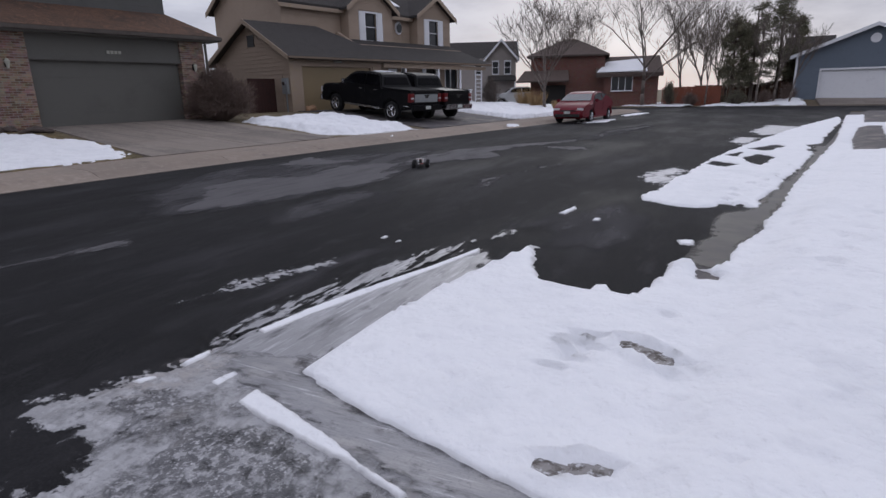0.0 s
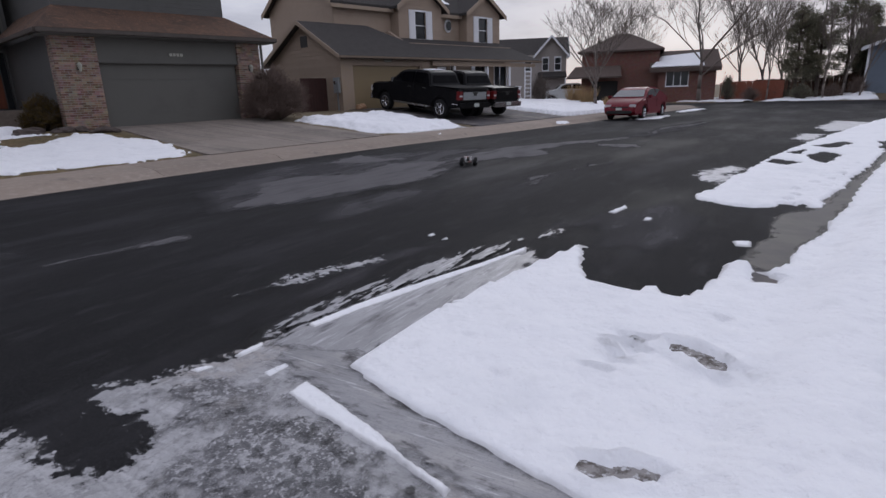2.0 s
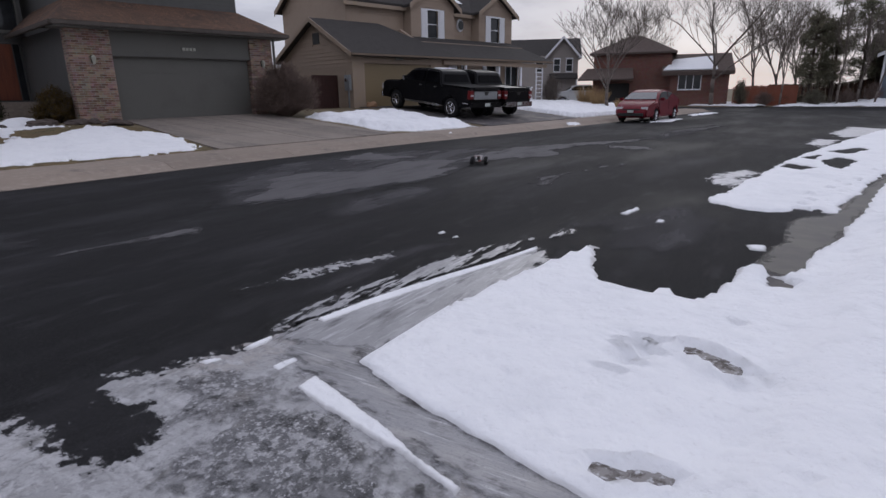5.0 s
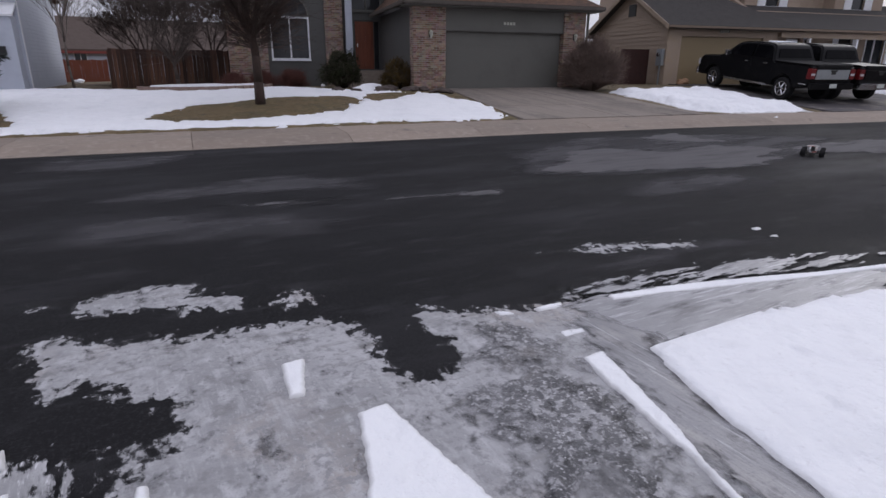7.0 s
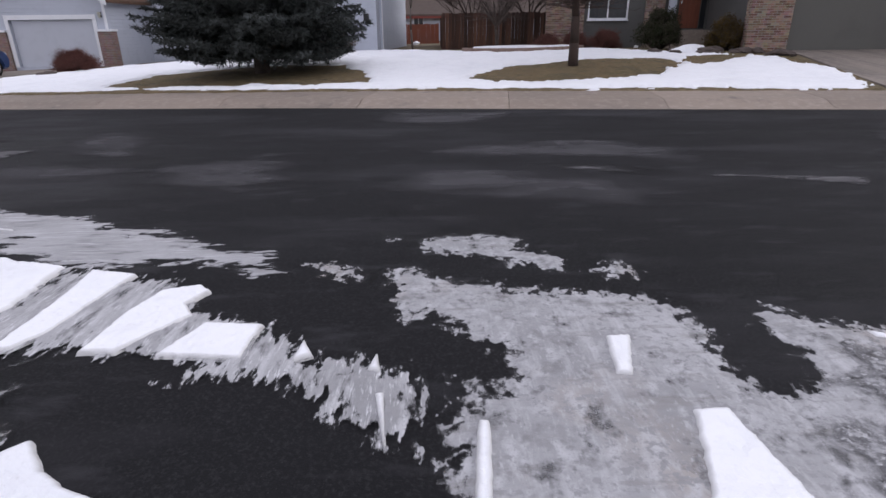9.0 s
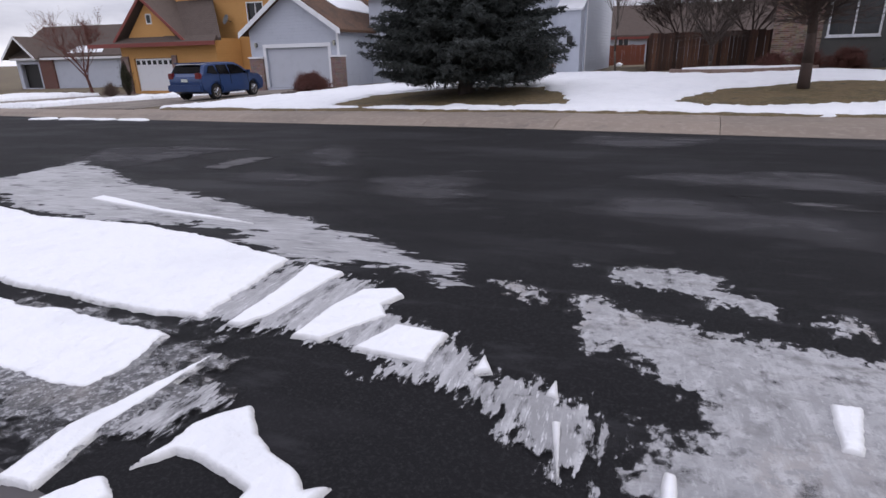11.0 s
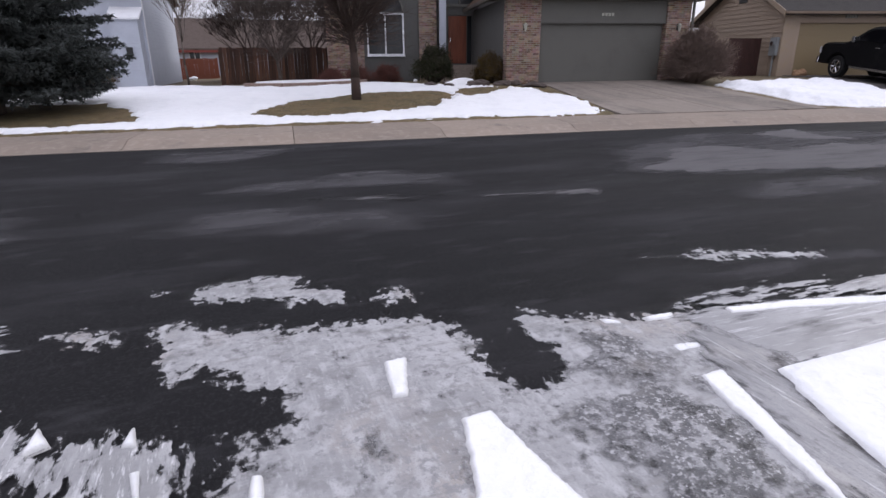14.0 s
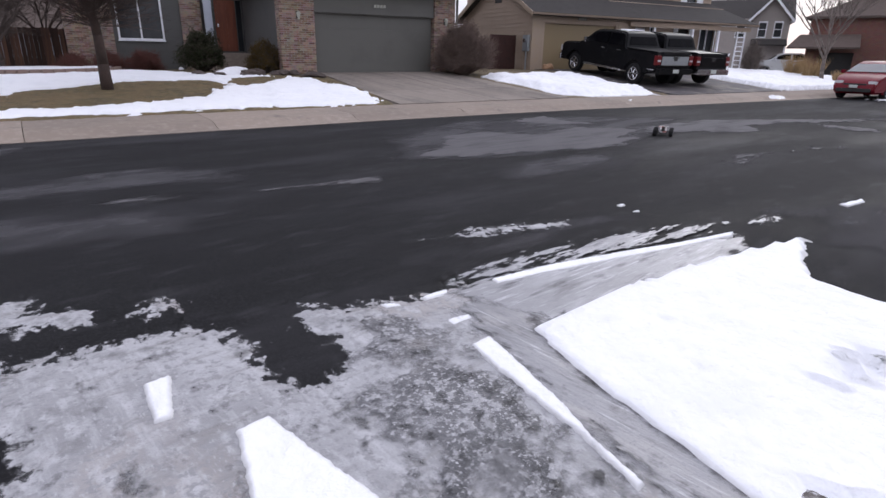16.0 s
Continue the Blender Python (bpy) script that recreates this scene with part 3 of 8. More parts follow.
def fbm(x, y, scale, octaves=4, gain=0.55):
    out, amp, tot = 0, 1.0, 0
    for k in range(octaves):
        out = out + amp * (value_noise(x * scale + 17.3 * k, y * scale + 9.1 * k) - 0.5)
        tot += amp
        amp, scale = amp * gain, scale * 2.03
    return out / tot * 2


def smooth_line(xs, ys):
    gx = np.arange(-140, 141, 0.5)
    gy = np.interp(gx, xs, ys)
    gy[gx < xs[0]] = ys[0] + (gx[gx < xs[0]] - xs[0]) * (ys[1] - ys[0]) / (xs[1] - xs[0])
    gy[gx > xs[-1]] = ys[-1] + (gx[gx > xs[-1]] - xs[-1]) * (ys[-1] - ys[-2]) / (xs[-1] - xs[-2])
    k = np.exp(-np.linspace(-2, 2, 13) ** 2)
    pad = np.pad(gy, 6, mode="reflect", reflect_type="odd")
    return gx, np.convolve(pad, k / k.sum(), "valid")


FAR_X, FAR_Y = smooth_line([-34, -21.4, -12.6, -6.6, -0.3, 4, 7.7, 14, 18.6, 28, 40], [19.2, 16.2, 14.0, 12.6, 11.5, 11.1, 10.8, 9.95, 9.0, 7.4, 5.6])
NEAR_X, NEAR_Y = smooth_line([-30, -10, 0, 5.75, 9.4, 12.5, 20, 34], [6.4, 2.7, 0.95, 0.02, -0.8, -1.5, -3.05, -5.6])
LOT_X, LOT_Z = [-90, -32, -24, -18, -4, 10, 23, 60, 120], [-1.15, -0.66, -0.4, -0.14, 0.46, 0.68, 0.8, 0.6, 0.6]


def far_kerb(x):
    return np.interp(x, FAR_X, FAR_Y)


def near_kerb(x):
    return np.interp(x, NEAR_X, NEAR_Y)


def road_z(x):
    return -0.036 * np.log1p(np.exp((-np.clip(np.asarray(x, float), -60, 300) - 3) / 1.5))


def step(a, b, x):
    t = np.clip((x - a) / (b - a), 0, 1)
    return t * t * (3 - 2 * t)


def land(x, y):
    """Height of the finished ground: road, rolled kerbs, walks and the lots behind them."""
    x, y = np.asarray(x, float), np.asarray(y, float)
    base = road_z(x)
    d, e = y - far_kerb(x), near_kerb(x) - y
    cross = step(40.5, 43, x)
    lot = np.interp(x, LOT_X, LOT_Z)
    walk_z = base + 0.13 * step(0.2, 0.6, d) + 0.02 * np.clip(d - 0.6, 0, 1.2)
    ramp = np.clip((d - 1.8) / (6.7 + 5.0 * step(-8, -15, x)), 0, 1)
    far_z = walk_z + (lot - base - 0.15) * (0.75 * ramp + 0.25 * step(0, 1, ramp))
    near_z = base + 0.1 * step(0.45, 0.8, e) + 0.012 * np.clip(e - 0.8, 0, 12)
    z = np.where(d > 0, far_z, np.where(e > 0, near_z, base))
    beyond = 0.05 + 0.45 * step(-2.0, -6.0, y) * step(54.0, 58.0, x)
    return z * (1 - cross) + beyond * cross


def mesh_grid(name, xs, ys, zf, mat, keep=None):
    gx, gy = np.meshgrid(xs, ys, indexing="ij")
    gz = zf(gx, gy)
    nx, ny = len(xs), len(ys)
    idx = np.arange(nx * ny).reshape(nx, ny)
    quads = np.stack([idx[:-1, :-1], idx[1:, :-1], idx[1:, 1:], idx[:-1, 1:]], -1).reshape(-1, 4)
    if keep is not None:
        k = keep(gx, gy)
        kq = k[:-1, :-1] | k[1:, :-1] | k[1:, 1:] | k[:-1, 1:]
        quads = quads[kq.reshape(-1)]
        used = np.unique(quads)
        remap = np.full(nx * ny, -1)
        remap[used] = np.arange(len(used))
        quads = remap[quads]
        pts = np.stack([gx, gy, gz], -1).reshape(-1, 3)[used]
    else:
        pts = np.stack([gx, gy, gz], -1).reshape(-1, 3)
    return sheet(name, pts.tolist(), quads.tolist(), mat)


def inside_distance(px, py, poly):
    """Signed distance to a closed outline, positive inside."""
    d2 = np.full(px.shape, 1e9)
    inside = np.zeros(px.shape, bool)
    n = len(poly)
    for i in range(n):
        ax, ay = poly[i]
        bx, by = poly[(i + 1) % n]
        ex, ey = bx - ax, by - ay
        t = np.clip(((px - ax) * ex + (py - ay) * ey) / (ex * ex + ey * ey + 1e-12), 0, 1)
        d2 = np.minimum(d2, (px - ax - t * ex) ** 2 + (py - ay - t * ey) ** 2)
        if ay != by:
            cond = (ay > py) != (by > py)
            inside ^= cond & (px < (bx - ax) * (py - ay) / (by - ay) + ax)
    return np.where(inside, 1, -1) * np.sqrt(d2)


def blanket(name, outline, mat, label, thick=0.06, edge=0.05, ragged=0.05, grain=4.0, res=0.03, lumps=0.0, holes=(), gaps=None,
            category="snow", lift=0.0, stretch=(1, 1), grow=0.0, marks=(), fine=None, floor=0.0, film=0.0):
    """A lying layer with a ragged outline: it rises from the ground along its edge to its full thickness."""
    pts = np.array(outline)
    x0, y0 = pts.min(0) - max(0.15, film)
    x1, y1 = pts.max(0) + max(0.15, film)
    if grow:
        xs = [x0]
        while xs[-1] < x1:
            xs.append(xs[-1] + res + grow * max(0, abs(xs[-1]) - 4))
        xs = np.array(xs)
        ys = np.arange(y0, y1, max(res, (y1 - y0) / 260))
    else:
        xs, ys = np.arange(x0, x1, res), np.arange(y0, y1, res)

    def signed(gx, gy):
        s = inside_distance(gx, gy, outline)
        for h in holes:
            s = np.minimum(s, -inside_distance(gx, gy, h))
        s = s + ragged * fbm(gx * stretch[0], gy * stretch[1], grain, 5, 0.62)
        if fine:
            s = s + fine[1] * fbm(gx * fine[2], gy * fine[3], fine[0], 3, 0.7)
        if gaps:
            scale, level, amount = gaps
            s = s - amount * np.clip(fbm(gx * stretch[0] + 31, gy * stretch[1], scale, 5, 0.6) - level, 0, 1)
        return s

    def height(gx, gy):
        s = signed(gx, gy)
        if film:
            return land(gx, gy) + lift + 0.003 + thick * step(0, 0.2, s)
        h = thick * step(-0.25 * edge, edge, s) - 0.03 * step(0.25 * edge, -0.6 * edge, s)
        if lumps:
            h = h + lumps * fbm(gx, gy, 1.4, 4) * step(0, 0.3, s)
        for mx, my, rx, ry, depth in marks:
            q = np.hypot((gx - mx) / rx, (gy - my) / ry) + 0.35 * fbm(gx, gy, 9, 3)
            h = h - depth * step(1.0, 0.6, q) + 0.25 * depth * step(1.5, 1.05, q) * step(0.8, 1.05, q)
        if lumps:
            h = h + 0.25 * lumps * fbm(gx + 5, gy, 5.0, 4) * step(0, 0.2, s)
        if floor:
            h = np.where(s > edge, np.maximum(h, floor), h)
        return land(gx, gy) + lift + h

    ob = mesh_grid(name, xs, ys, height, mat, lambda gx, gy: signed(gx, gy) > -max(edge, film))
    co = np.empty(len(ob.data.vertices) * 3)
    ob.data.vertices.foreach_get("co", co)
    co = co.reshape(-1, 3)
    cover = signed(co[:, 0], co[:, 1]).astype(np.float32)
    ob.data.attributes.new("cover", "FLOAT", "POINT").data.foreach_set("value", cover)
    ob.data.attributes.new("melt", "FLOAT", "POINT").data.foreach_set("value", np.clip(1 - cover / 0.1, 0, 1))
    return tagged(ob, label, category, kind="stuff")


# ---- ground, road, pavements ----
def widening(a, b, first, factor):
    out, s = [a], first
    while out[-1] < b:
        out.append(out[-1] + s)
        s *= factor
    return out


_gx = sorted({*np.arange(-60, 61, 1.0).tolist(), *[60 + v for v in widening(1, 1500, 3, 1.35)], *[-60 - v for v in widening(1, 1500, 3, 1.35)]})
_gy = sorted({*np.arange(-20, 45, 0.5).tolist(), *[45 + v for v in widening(1, 1500, 3, 1.35)], *[-20 - v for v in widening(1, 1500, 3, 1.35)]})


def under_land(x, y):
    d, e = y - far_kerb(x), near_kerb(x) - y
    paved = ((d < 1.9) & (e < 1.6)) | ((x > 40) & (x < 55))
    return land(x, y) - np.where(paved, 0.07, 0.0)


tagged(mesh_grid("ground", np.array(_gx), np.array(_gy), under_land, M["soil"]), "bare brown winter soil and dormant turf under the lots", "ground", kind="structure")


def strip(name, xs, lower, upper, rows, mat, label, lift=0.0):
    verts, faces = [], []
    for x in xs:
        a, b = float(lower(x)), float(upper(x))
        for k in range(rows + 1):
            y = a + (b - a) * k / rows
            verts.append((x, y, float(road_z(x)) + lift))
    w = rows + 1
    for i in range(len(xs) - 1):
        for k in range(rows):
            faces.append((i * w + k, (i + 1) * w + k, (i + 1) * w + k + 1, i * w + k + 1))
    return tagged(sheet(name, verts, faces, mat), label, "road", kind="structure")


strip("road", np.arange(-90, 44.1, 1.0), near_kerb, far_kerb, 8, M["asphalt"], "wet dark asphalt street with paler dry patches")
cross_verts = [(42, -70, -0.006), (54, -70, -0.006), (54, 60, -0.006), (42, 60, -0.006)]
tagged(sheet("road_2", cross_verts, [(0, 1, 2, 3)], M["asphalt"], False), "dark asphalt of the crossing street beyond", "road", kind="structure")


def walk_slabs(name, kerb, side, x_from, x_to, length, profile, mat, label):
    """A concrete walk with a rolled kerb, cast in bays: each bay is a piece of its own."""
    root = tagged(new(name), label, "pavement", kind="structure")
    x = x_from
    while x < x_to:
        bm = bmesh.new()
        rows = []
        cuts = [x + 0.006 + (length - 0.012) * k / 3 for k in range(4)]
        for c in cuts:
            tx = 1.0
            ty = float(kerb(c + 0.2) - kerb(c - 0.2)) / 0.4
            n = math.hypot(tx, ty)
            nx, ny = -ty / n * side, tx / n * side
            row = [bm.verts.new((c + nx * o, float(kerb(c)) + ny * o, float(road_z(c)) + z)) for o, z in profile]
            rows.append(row)
        for a, b in zip(rows, rows[1:]):
            for k in range(len(profile) - 1):
                bm.faces.new((a[k], b[k], b[k + 1], a[k + 1]))
        bm.faces.new(rows[0])
        bm.faces.new(rows[-1][::-1])
        bmesh.ops.recalc_face_normals(bm, faces=bm.faces[:])
        part("concrete_bay", bm, mat, root)
        x += length
    return root


WALK = ((0, -0.1), (0, 0.008), (0.18, 0.012), (0.34, 0.05), (0.5, 0.115), (0.68, 0.14), (1.85, 0.17), (1.85, -0.1))
walk_slabs("pavement_far", far_kerb, 1, -60, 41, 3.05, WALK, M["concrete"], "tan concrete sidewalk with a rolled kerb and gutter, cast in bays")
GUTTER = ((0, -0.1), (0, 0.006), (-0.45, 0.006), (-0.6, 0.05), (-0.8, 0.11), (-2.0, 0.125), (-2.0, -0.1))
walk_slabs("pavement_near", near_kerb, 1, -30, 40, 3.05, GUTTER, M["wet_concrete"], "wet concrete gutter, kerb and walk under melting snow")


def paved_bays(name, quad, nu, nv, mat, label, lift=0.035, category="driveway"):
    """A driveway of cast bays inside four plan corners (near left, near right, far right, far left)."""
    root = tagged(new(name), label, category, kind="structure")
    a, b, c, d = [Vector(p) for p in quad]

    def at(s, t):
        p = (a * (1 - s) + b * s) * (1 - t) + (d * (1 - s) + c * s) * t
        return (p.x, p.y, float(land(p.x, p.y)) + lift)
    for i in range(nu):
        for j in range(nv):
            bm = bmesh.new()
            g = 0.004
            grid = [[bm.verts.new(at((i + g + (1 - 2 * g) * p / 3) / nu, (j + g + (1 - 2 * g) * q / 4) / nv)) for q in range(5)] for p in range(4)]
            for p in range(3):
                for q in range(4):
                    bm.faces.new((grid[p][q], grid[p + 1][q], grid[p + 1][q + 1], grid[p][q + 1]))
            ring = bmesh.ops.extrude_face_region(bm, geom=bm.faces[:])
            bmesh.ops.translate(bm, verts=[v for v in ring["geom"] if isinstance(v, bmesh.types.BMVert)], vec=(0, 0, -0.12))
            bmesh.ops.recalc_face_normals(bm, faces=bm.faces[:])
            part("concrete_bay", bm, mat, root)
    return root


# ---- snow and ice on the street ----
ICE = dict(category="ice", thick=0.009, film=0.12, ragged=0.11, grain=5.0, res=0.02, fine=(24, 0.07, 1, 1))
blanket("road_ice", [(-0.77, 3.6), (-0.5, 3.62), (-0.25, 3.45), (0.26, 3.3), (0.83, 3.16), (0.95, 2.98), (1.04, 2.74), (0.96, 2.6), (0.96, 2.37), (1.03, 2.22), (1.13, 2.26), (1.22, 2.4), (1.32, 2.6), (1.24, 2.76), (1.3, 2.95), (1.42, 3.05),
                     (1.65, 2.9), (1.94, 2.7), (2.42, 2.74), (2.4, 2.2), (2.1, 1.9), (1.95, 1.4), (1.85, 1.1), (1.8, 0.5), (-0.2, 0.9), (-0.38, 2.04), (-0.33, 2.42), (-0.12, 2.3), (-0.14, 2.55), (-0.15, 2.68), (-0.43, 2.95), (-0.58, 2.94)],
        M["ice"], "thin grey-white ice sheet with ragged edges on the asphalt", gaps=(3.0, 0.42, 0.5), **ICE)
blanket("road_ice", [(1.0, 1.95), (1.3, 2.25), (1.5, 2.6), (1.75, 2.6), (1.9, 2.2), (1.75, 1.5), (1.6, 0.9), (0.95, 0.9), (0.9, 1.5)],
        M["speckled_ice"], "dark speckled ice crust over wet asphalt", category="ice", lift=0.012, thick=0.009, film=0.12, ragged=0.2, grain=4.0, res=0.02, fine=(20, 0.12, 1, 1), gaps=(9, 0.25, 0.5))
blanket("track_ice", [(2.2, 2.6), (2.46, 2.66), (3.0, 2.55), (4.0, 2.3), (4.95, 1.97), (4.9, 1.8), (4.3, 1.65), (3.2, 1.75), (2.55, 1.85), (2.3, 1.95), (2.15, 2.2)],
        M["track_ice"], "packed grey ice in a cleared tyre track", lift=0.014, thick=0.009, film=0.12, ragged=0.06, grain=5.0, res=0.018, category="ice", fine=(14, 0.06, 0.5, 2))
blanket("track_ice", [(2.4, 1.95), (2.35, 1.6), (2.2, 1.3), (2.1, 0.7), (2.0, 0.2), (1.5, 0.2), (1.6, 0.9), (1.75, 1.5), (1.9, 2.1), (2.05, 2.45), (2.35, 2.5)],
        M["rut_ice"], "scraped grey ice in a cleared wheel rut", lift=0.02, thick=0.009, film=0.12, ragged=0.06, grain=5.0, res=0.018, category="ice", fine=(14, 0.05, 1.6, 0.6))
blanket("track_ice", [(2.4, 2.78), (3.34, 2.78), (4.13, 2.62), (4.69, 2.45), (5.3, 2.15), (6.5, 1.85), (6.4, 1.78), (5.4, 1.97), (4.5, 2.2), (3.5, 2.45), (2.6, 2.62)],
        M["track_ice"], "streaks of frozen slush along a tyre track", lift=0.01, thick=0.009, film=0.12, ragged=0.14, grain=6.0, res=0.016, category="ice", stretch=(0.35, 2.2), gaps=(5, 0.0, 0.5), fine=(22, 0.08, 0.4, 1.6))
blanket("ice_patch", [(-0.55, 4.12), (-0.3, 4.28), (0.14, 4.22), (0.47, 3.82), (0.46, 3.5), (0.1, 3.66), (-0.36, 3.9)], M["ice"], "ragged patch of pale refrozen slush", gaps=(4, 0.2, 0.4), **ICE)
blanket("ice_patch", [(-0.57, 4.02), (-0.48, 4.23), (-0.27, 4.21), (-0.14, 4.07), (-0.32, 3.95), (-0.49, 3.89)], M["ice"], "small ragged patch of pale refrozen slush", gaps=(4, 0.2, 0.3), **ICE)
blanket("ice_patch", [(-0.85, 4.16), (-0.8, 4.31), (-0.7, 4.29), (-0.67, 4.18), (-0.76, 4.09)], M["ice"], "small ragged patch of pale refrozen slush", **ICE)
blanket("ice_patch", [(0.62, 3.62), (0.8, 3.7), (0.88, 3.5), (0.65, 3.44)], M["ice"], "small ragged patch of pale refrozen slush", **ICE)
blanket("ice_patch", [(-1.3, 3.76), (-0.9, 3.66), (-0.85, 3.45), (-1.11, 3.54)], M["ice"], "small ragged patch of pale refrozen slush", **ICE)
blanket("ice_patch", [(2.75, 3.56), (3.3, 3.55), (3.7, 3.42), (4.22, 3.13), (4.1, 3.0), (3.55, 3.22), (3.1, 3.36)], M["ice"], "broken line of frozen slush on the road", stretch=(0.6, 1.6), gaps=(6, 0.0, 0.3), **ICE)
blanket("track_ice", [(-9.5, 7.6), (-6.6, 6.0), (-4.88, 5.4), (-3.46, 4.9), (-2.49, 4.38), (-1.5, 3.95), (-1.45, 3.6), (-2.08, 3.76), (-2.55, 3.78), (-2.9, 3.75), (-4.1, 4.3), (-6.5, 4.4), (-9.5, 5.6)],
        M["track_ice"], "long band of streaked grey ice along the street's edge", thick=0.009, film=0.12, ragged=0.2, grain=4.0, res=0.02, category="ice", stretch=(0.5, 1.6), gaps=(4, 0.2, 0.6), fine=(18, 0.12, 0.6, 1.4))
blanket("road_ice", [(-2.9, 3.74), (-2.57, 3.67), (-2.03, 3.46), (-1.74, 3.1), (-1.32, 2.92), (-0.99, 2.63), (-0.7, 2.52), (-0.51, 2.45), (-0.47, 2.23), (-0.51, 1.86), (-0.61, 1.9), (-0.73, 2.09), (-1.0, 2.25), (-1.25, 2.37), (-1.6, 2.43), (-1.5, 2.55), (-1.77, 2.6), (-2.16, 2.64), (-2.9, 2.65)],
        M["fringed_ice"], "fringed band of scraped ice between snow slabs", lift=0.008, thick=0.009, film=0.12, ragged=0.1, grain=7.0, res=0.016, category="ice", gaps=(6, 0.3, 0.4), fine=(26, 0.1, 1.4, 0.5))
blanket("road_ice", [(-4.3, 2.75), (-2.8, 2.68), (-2.4, 2.62), (-2.2, 2.3), (-2.2, 1.9), (-2.4, 1.4), (-4.3, 1.4)],
        M["speckled_ice"], "dirty slush and ice beside the gutter", lift=0.014, thick=0.009, film=0.12, ragged=0.16, grain=5.0, res=0.02, category="ice", gaps=(6, 0.0, 0.5), fine=(22, 0.12, 1, 1), stretch=(0.6, 1.3))

SLAB = dict(thick=0.028, edge=0.018, ragged=0.011, grain=7.0, res=0.01, fine=(30, 0.007, 1, 1))
SLIVER = dict(thick=0.03, edge=0.015, ragged=0.008, grain=7.0, res=0.008)
LONG = dict(thick=0.035, edge=0.03, ragged=0.035, grain=4.0, res=0.018, fine=(25, 0.02, 1, 1))
near_patch = [(2.2, 1.96), (2.67, 1.945), (3.23, 1.92), (4.15, 1.8), (5.02, 1.62), (5.5, 1.5), (5.1, 1.46), (4.55, 1.3), (4.27, 1.16), (4.18, 0.96), (4.13, 0.78), (4.27, 0.72), (4.32, 0.63), (4.15, 0.54), (4.14, 0.46), (4.34, 0.37), (4.59, 0.31), (4.96, 0.23), (5.3, 0.22), (5.34, 0.04), (5.15, 0.0), (4.89, 0.02), (4.7, -0.01), (4.74, -0.13), (4.92, -0.15), (5.09, -0.06),
              (5.22, -0.16), (5.53, -0.24), (5.86, -0.26), (6.38, -0.44), (6.88, -0.58), (7.3, -0.62), (8.26, -0.84), (9.98, -1.11), (13.5, -1.82), (19.4, -3.04), (36, -5.9), (36, -16), (3, -16), (1.2, -3), (1.6, 0.0), (1.74, 0.49), (1.81, 0.76), (1.9, 1.12), (1.995, 1.45), (2.11, 1.76)]
MARKS = ((1.955, 0.45, 0.085, 0.1, 0.08), (1.98, 0.36, 0.085, 0.1, 0.085), (2.02, 0.26, 0.075, 0.11, 0.085), (3.25, 0.31, 0.12, 0.12, 0.09), (3.19, 0.2, 0.12, 0.12, 0.09), (3.11, 0.09, 0.1, 0.12, 0.09),
         (2.46, 1.15, 0.06, 0.05, 0.02), (2.82, 1.46, 0.05, 0.04, 0.025), (3.89, 0.18, 0.05, 0.04, 0.04), (3.78, 0.13, 0.05, 0.04, 0.04), (2.92, 0.06, 0.06, 0.05, 0.025), (2.67, -0.02, 0.03, 0.03, 0.04), (2.3, -0.4, 0.06, 0.05, 0.02), (2.12, -0.22, 0.06, 0.05, 0.02),
         (3.3, 1.25, 0.2, 0.05, 0.012), (2.85, -0.25, 0.12, 0.07, 0.015), (3.0, -0.05, 0.08, 0.05, 0.025))
pits = random.Random(12)
MARKS += tuple((3.08 + pits.gauss(0, 0.12), 0.6 + pits.gauss(0, 0.09), pits.uniform(0.03, 0.06), pits.uniform(0.025, 0.05), pits.uniform(0.035, 0.06)) for k in range(34))
TRAIL = ((8.3, -0.83), (7.6, -1.0), (6.9, -0.84), (6.05, -0.62), (5.5, -0.75), (4.8, -0.6), (4.5, -0.69), (4.82, -0.85), (4.03, -0.8), (3.77, -0.84), (3.87, -0.66), (3.24, -0.66), (3.09, -0.76), (2.7, -0.72), (2.76, -0.6), (2.64, -0.46), (2.24, -0.25),
         (2.24, -0.5), (2.4, 0.02), (7.93, -1.66), (7.15, -1.46), (7.5, -1.7), (8.4, -1.5), (7.05, -1.24), (6.6, -1.44), (10.7, -2.17), (15.4, -3.1), (5.74, -1.1), (5.2, -1.0), (9.4, -1.9), (12.0, -2.4), (13.4, -2.7), (6.2, -1.2), (3.5, -0.95), (2.9, -0.9))
MARKS += tuple((x + pits.uniform(-0.04, 0.04), y + pits.uniform(-0.04, 0.04), pits.uniform(0.08, 0.14), pits.uniform(0.05, 0.075), pits.uniform(0.03, 0.06) * (0.35 if x < 5 else 1.0)) for x, y in TRAIL)
MARKS += tuple((pits.uniform(2.4, 9.0), pits.uniform(-2.2, -0.55), pits.uniform(0.03, 0.09), pits.uniform(0.02, 0.05), pits.uniform(0.012, 0.03)) for k in range(60))
for hollow in ([(3.36, 0.4), (3.32, 0.24), (3.2, 0.04), (3.04, 0.04), (3.04, 0.12), (3.12, 0.3), (3.24, 0.4)], [(1.9, 0.58), (2.0, 0.57), (2.07, 0.36), (2.1, 0.16), (2.0, 0.18), (1.92, 0.3), (1.85, 0.48)]):
    blanket("slush", hollow, M["dirty_snow"], "dirty half-melted snow in a hollow of the snow field", thick=0.03, edge=0.03, ragged=0.04, grain=6.0, res=0.012, lumps=0.012, fine=(30, 0.02, 1, 1))
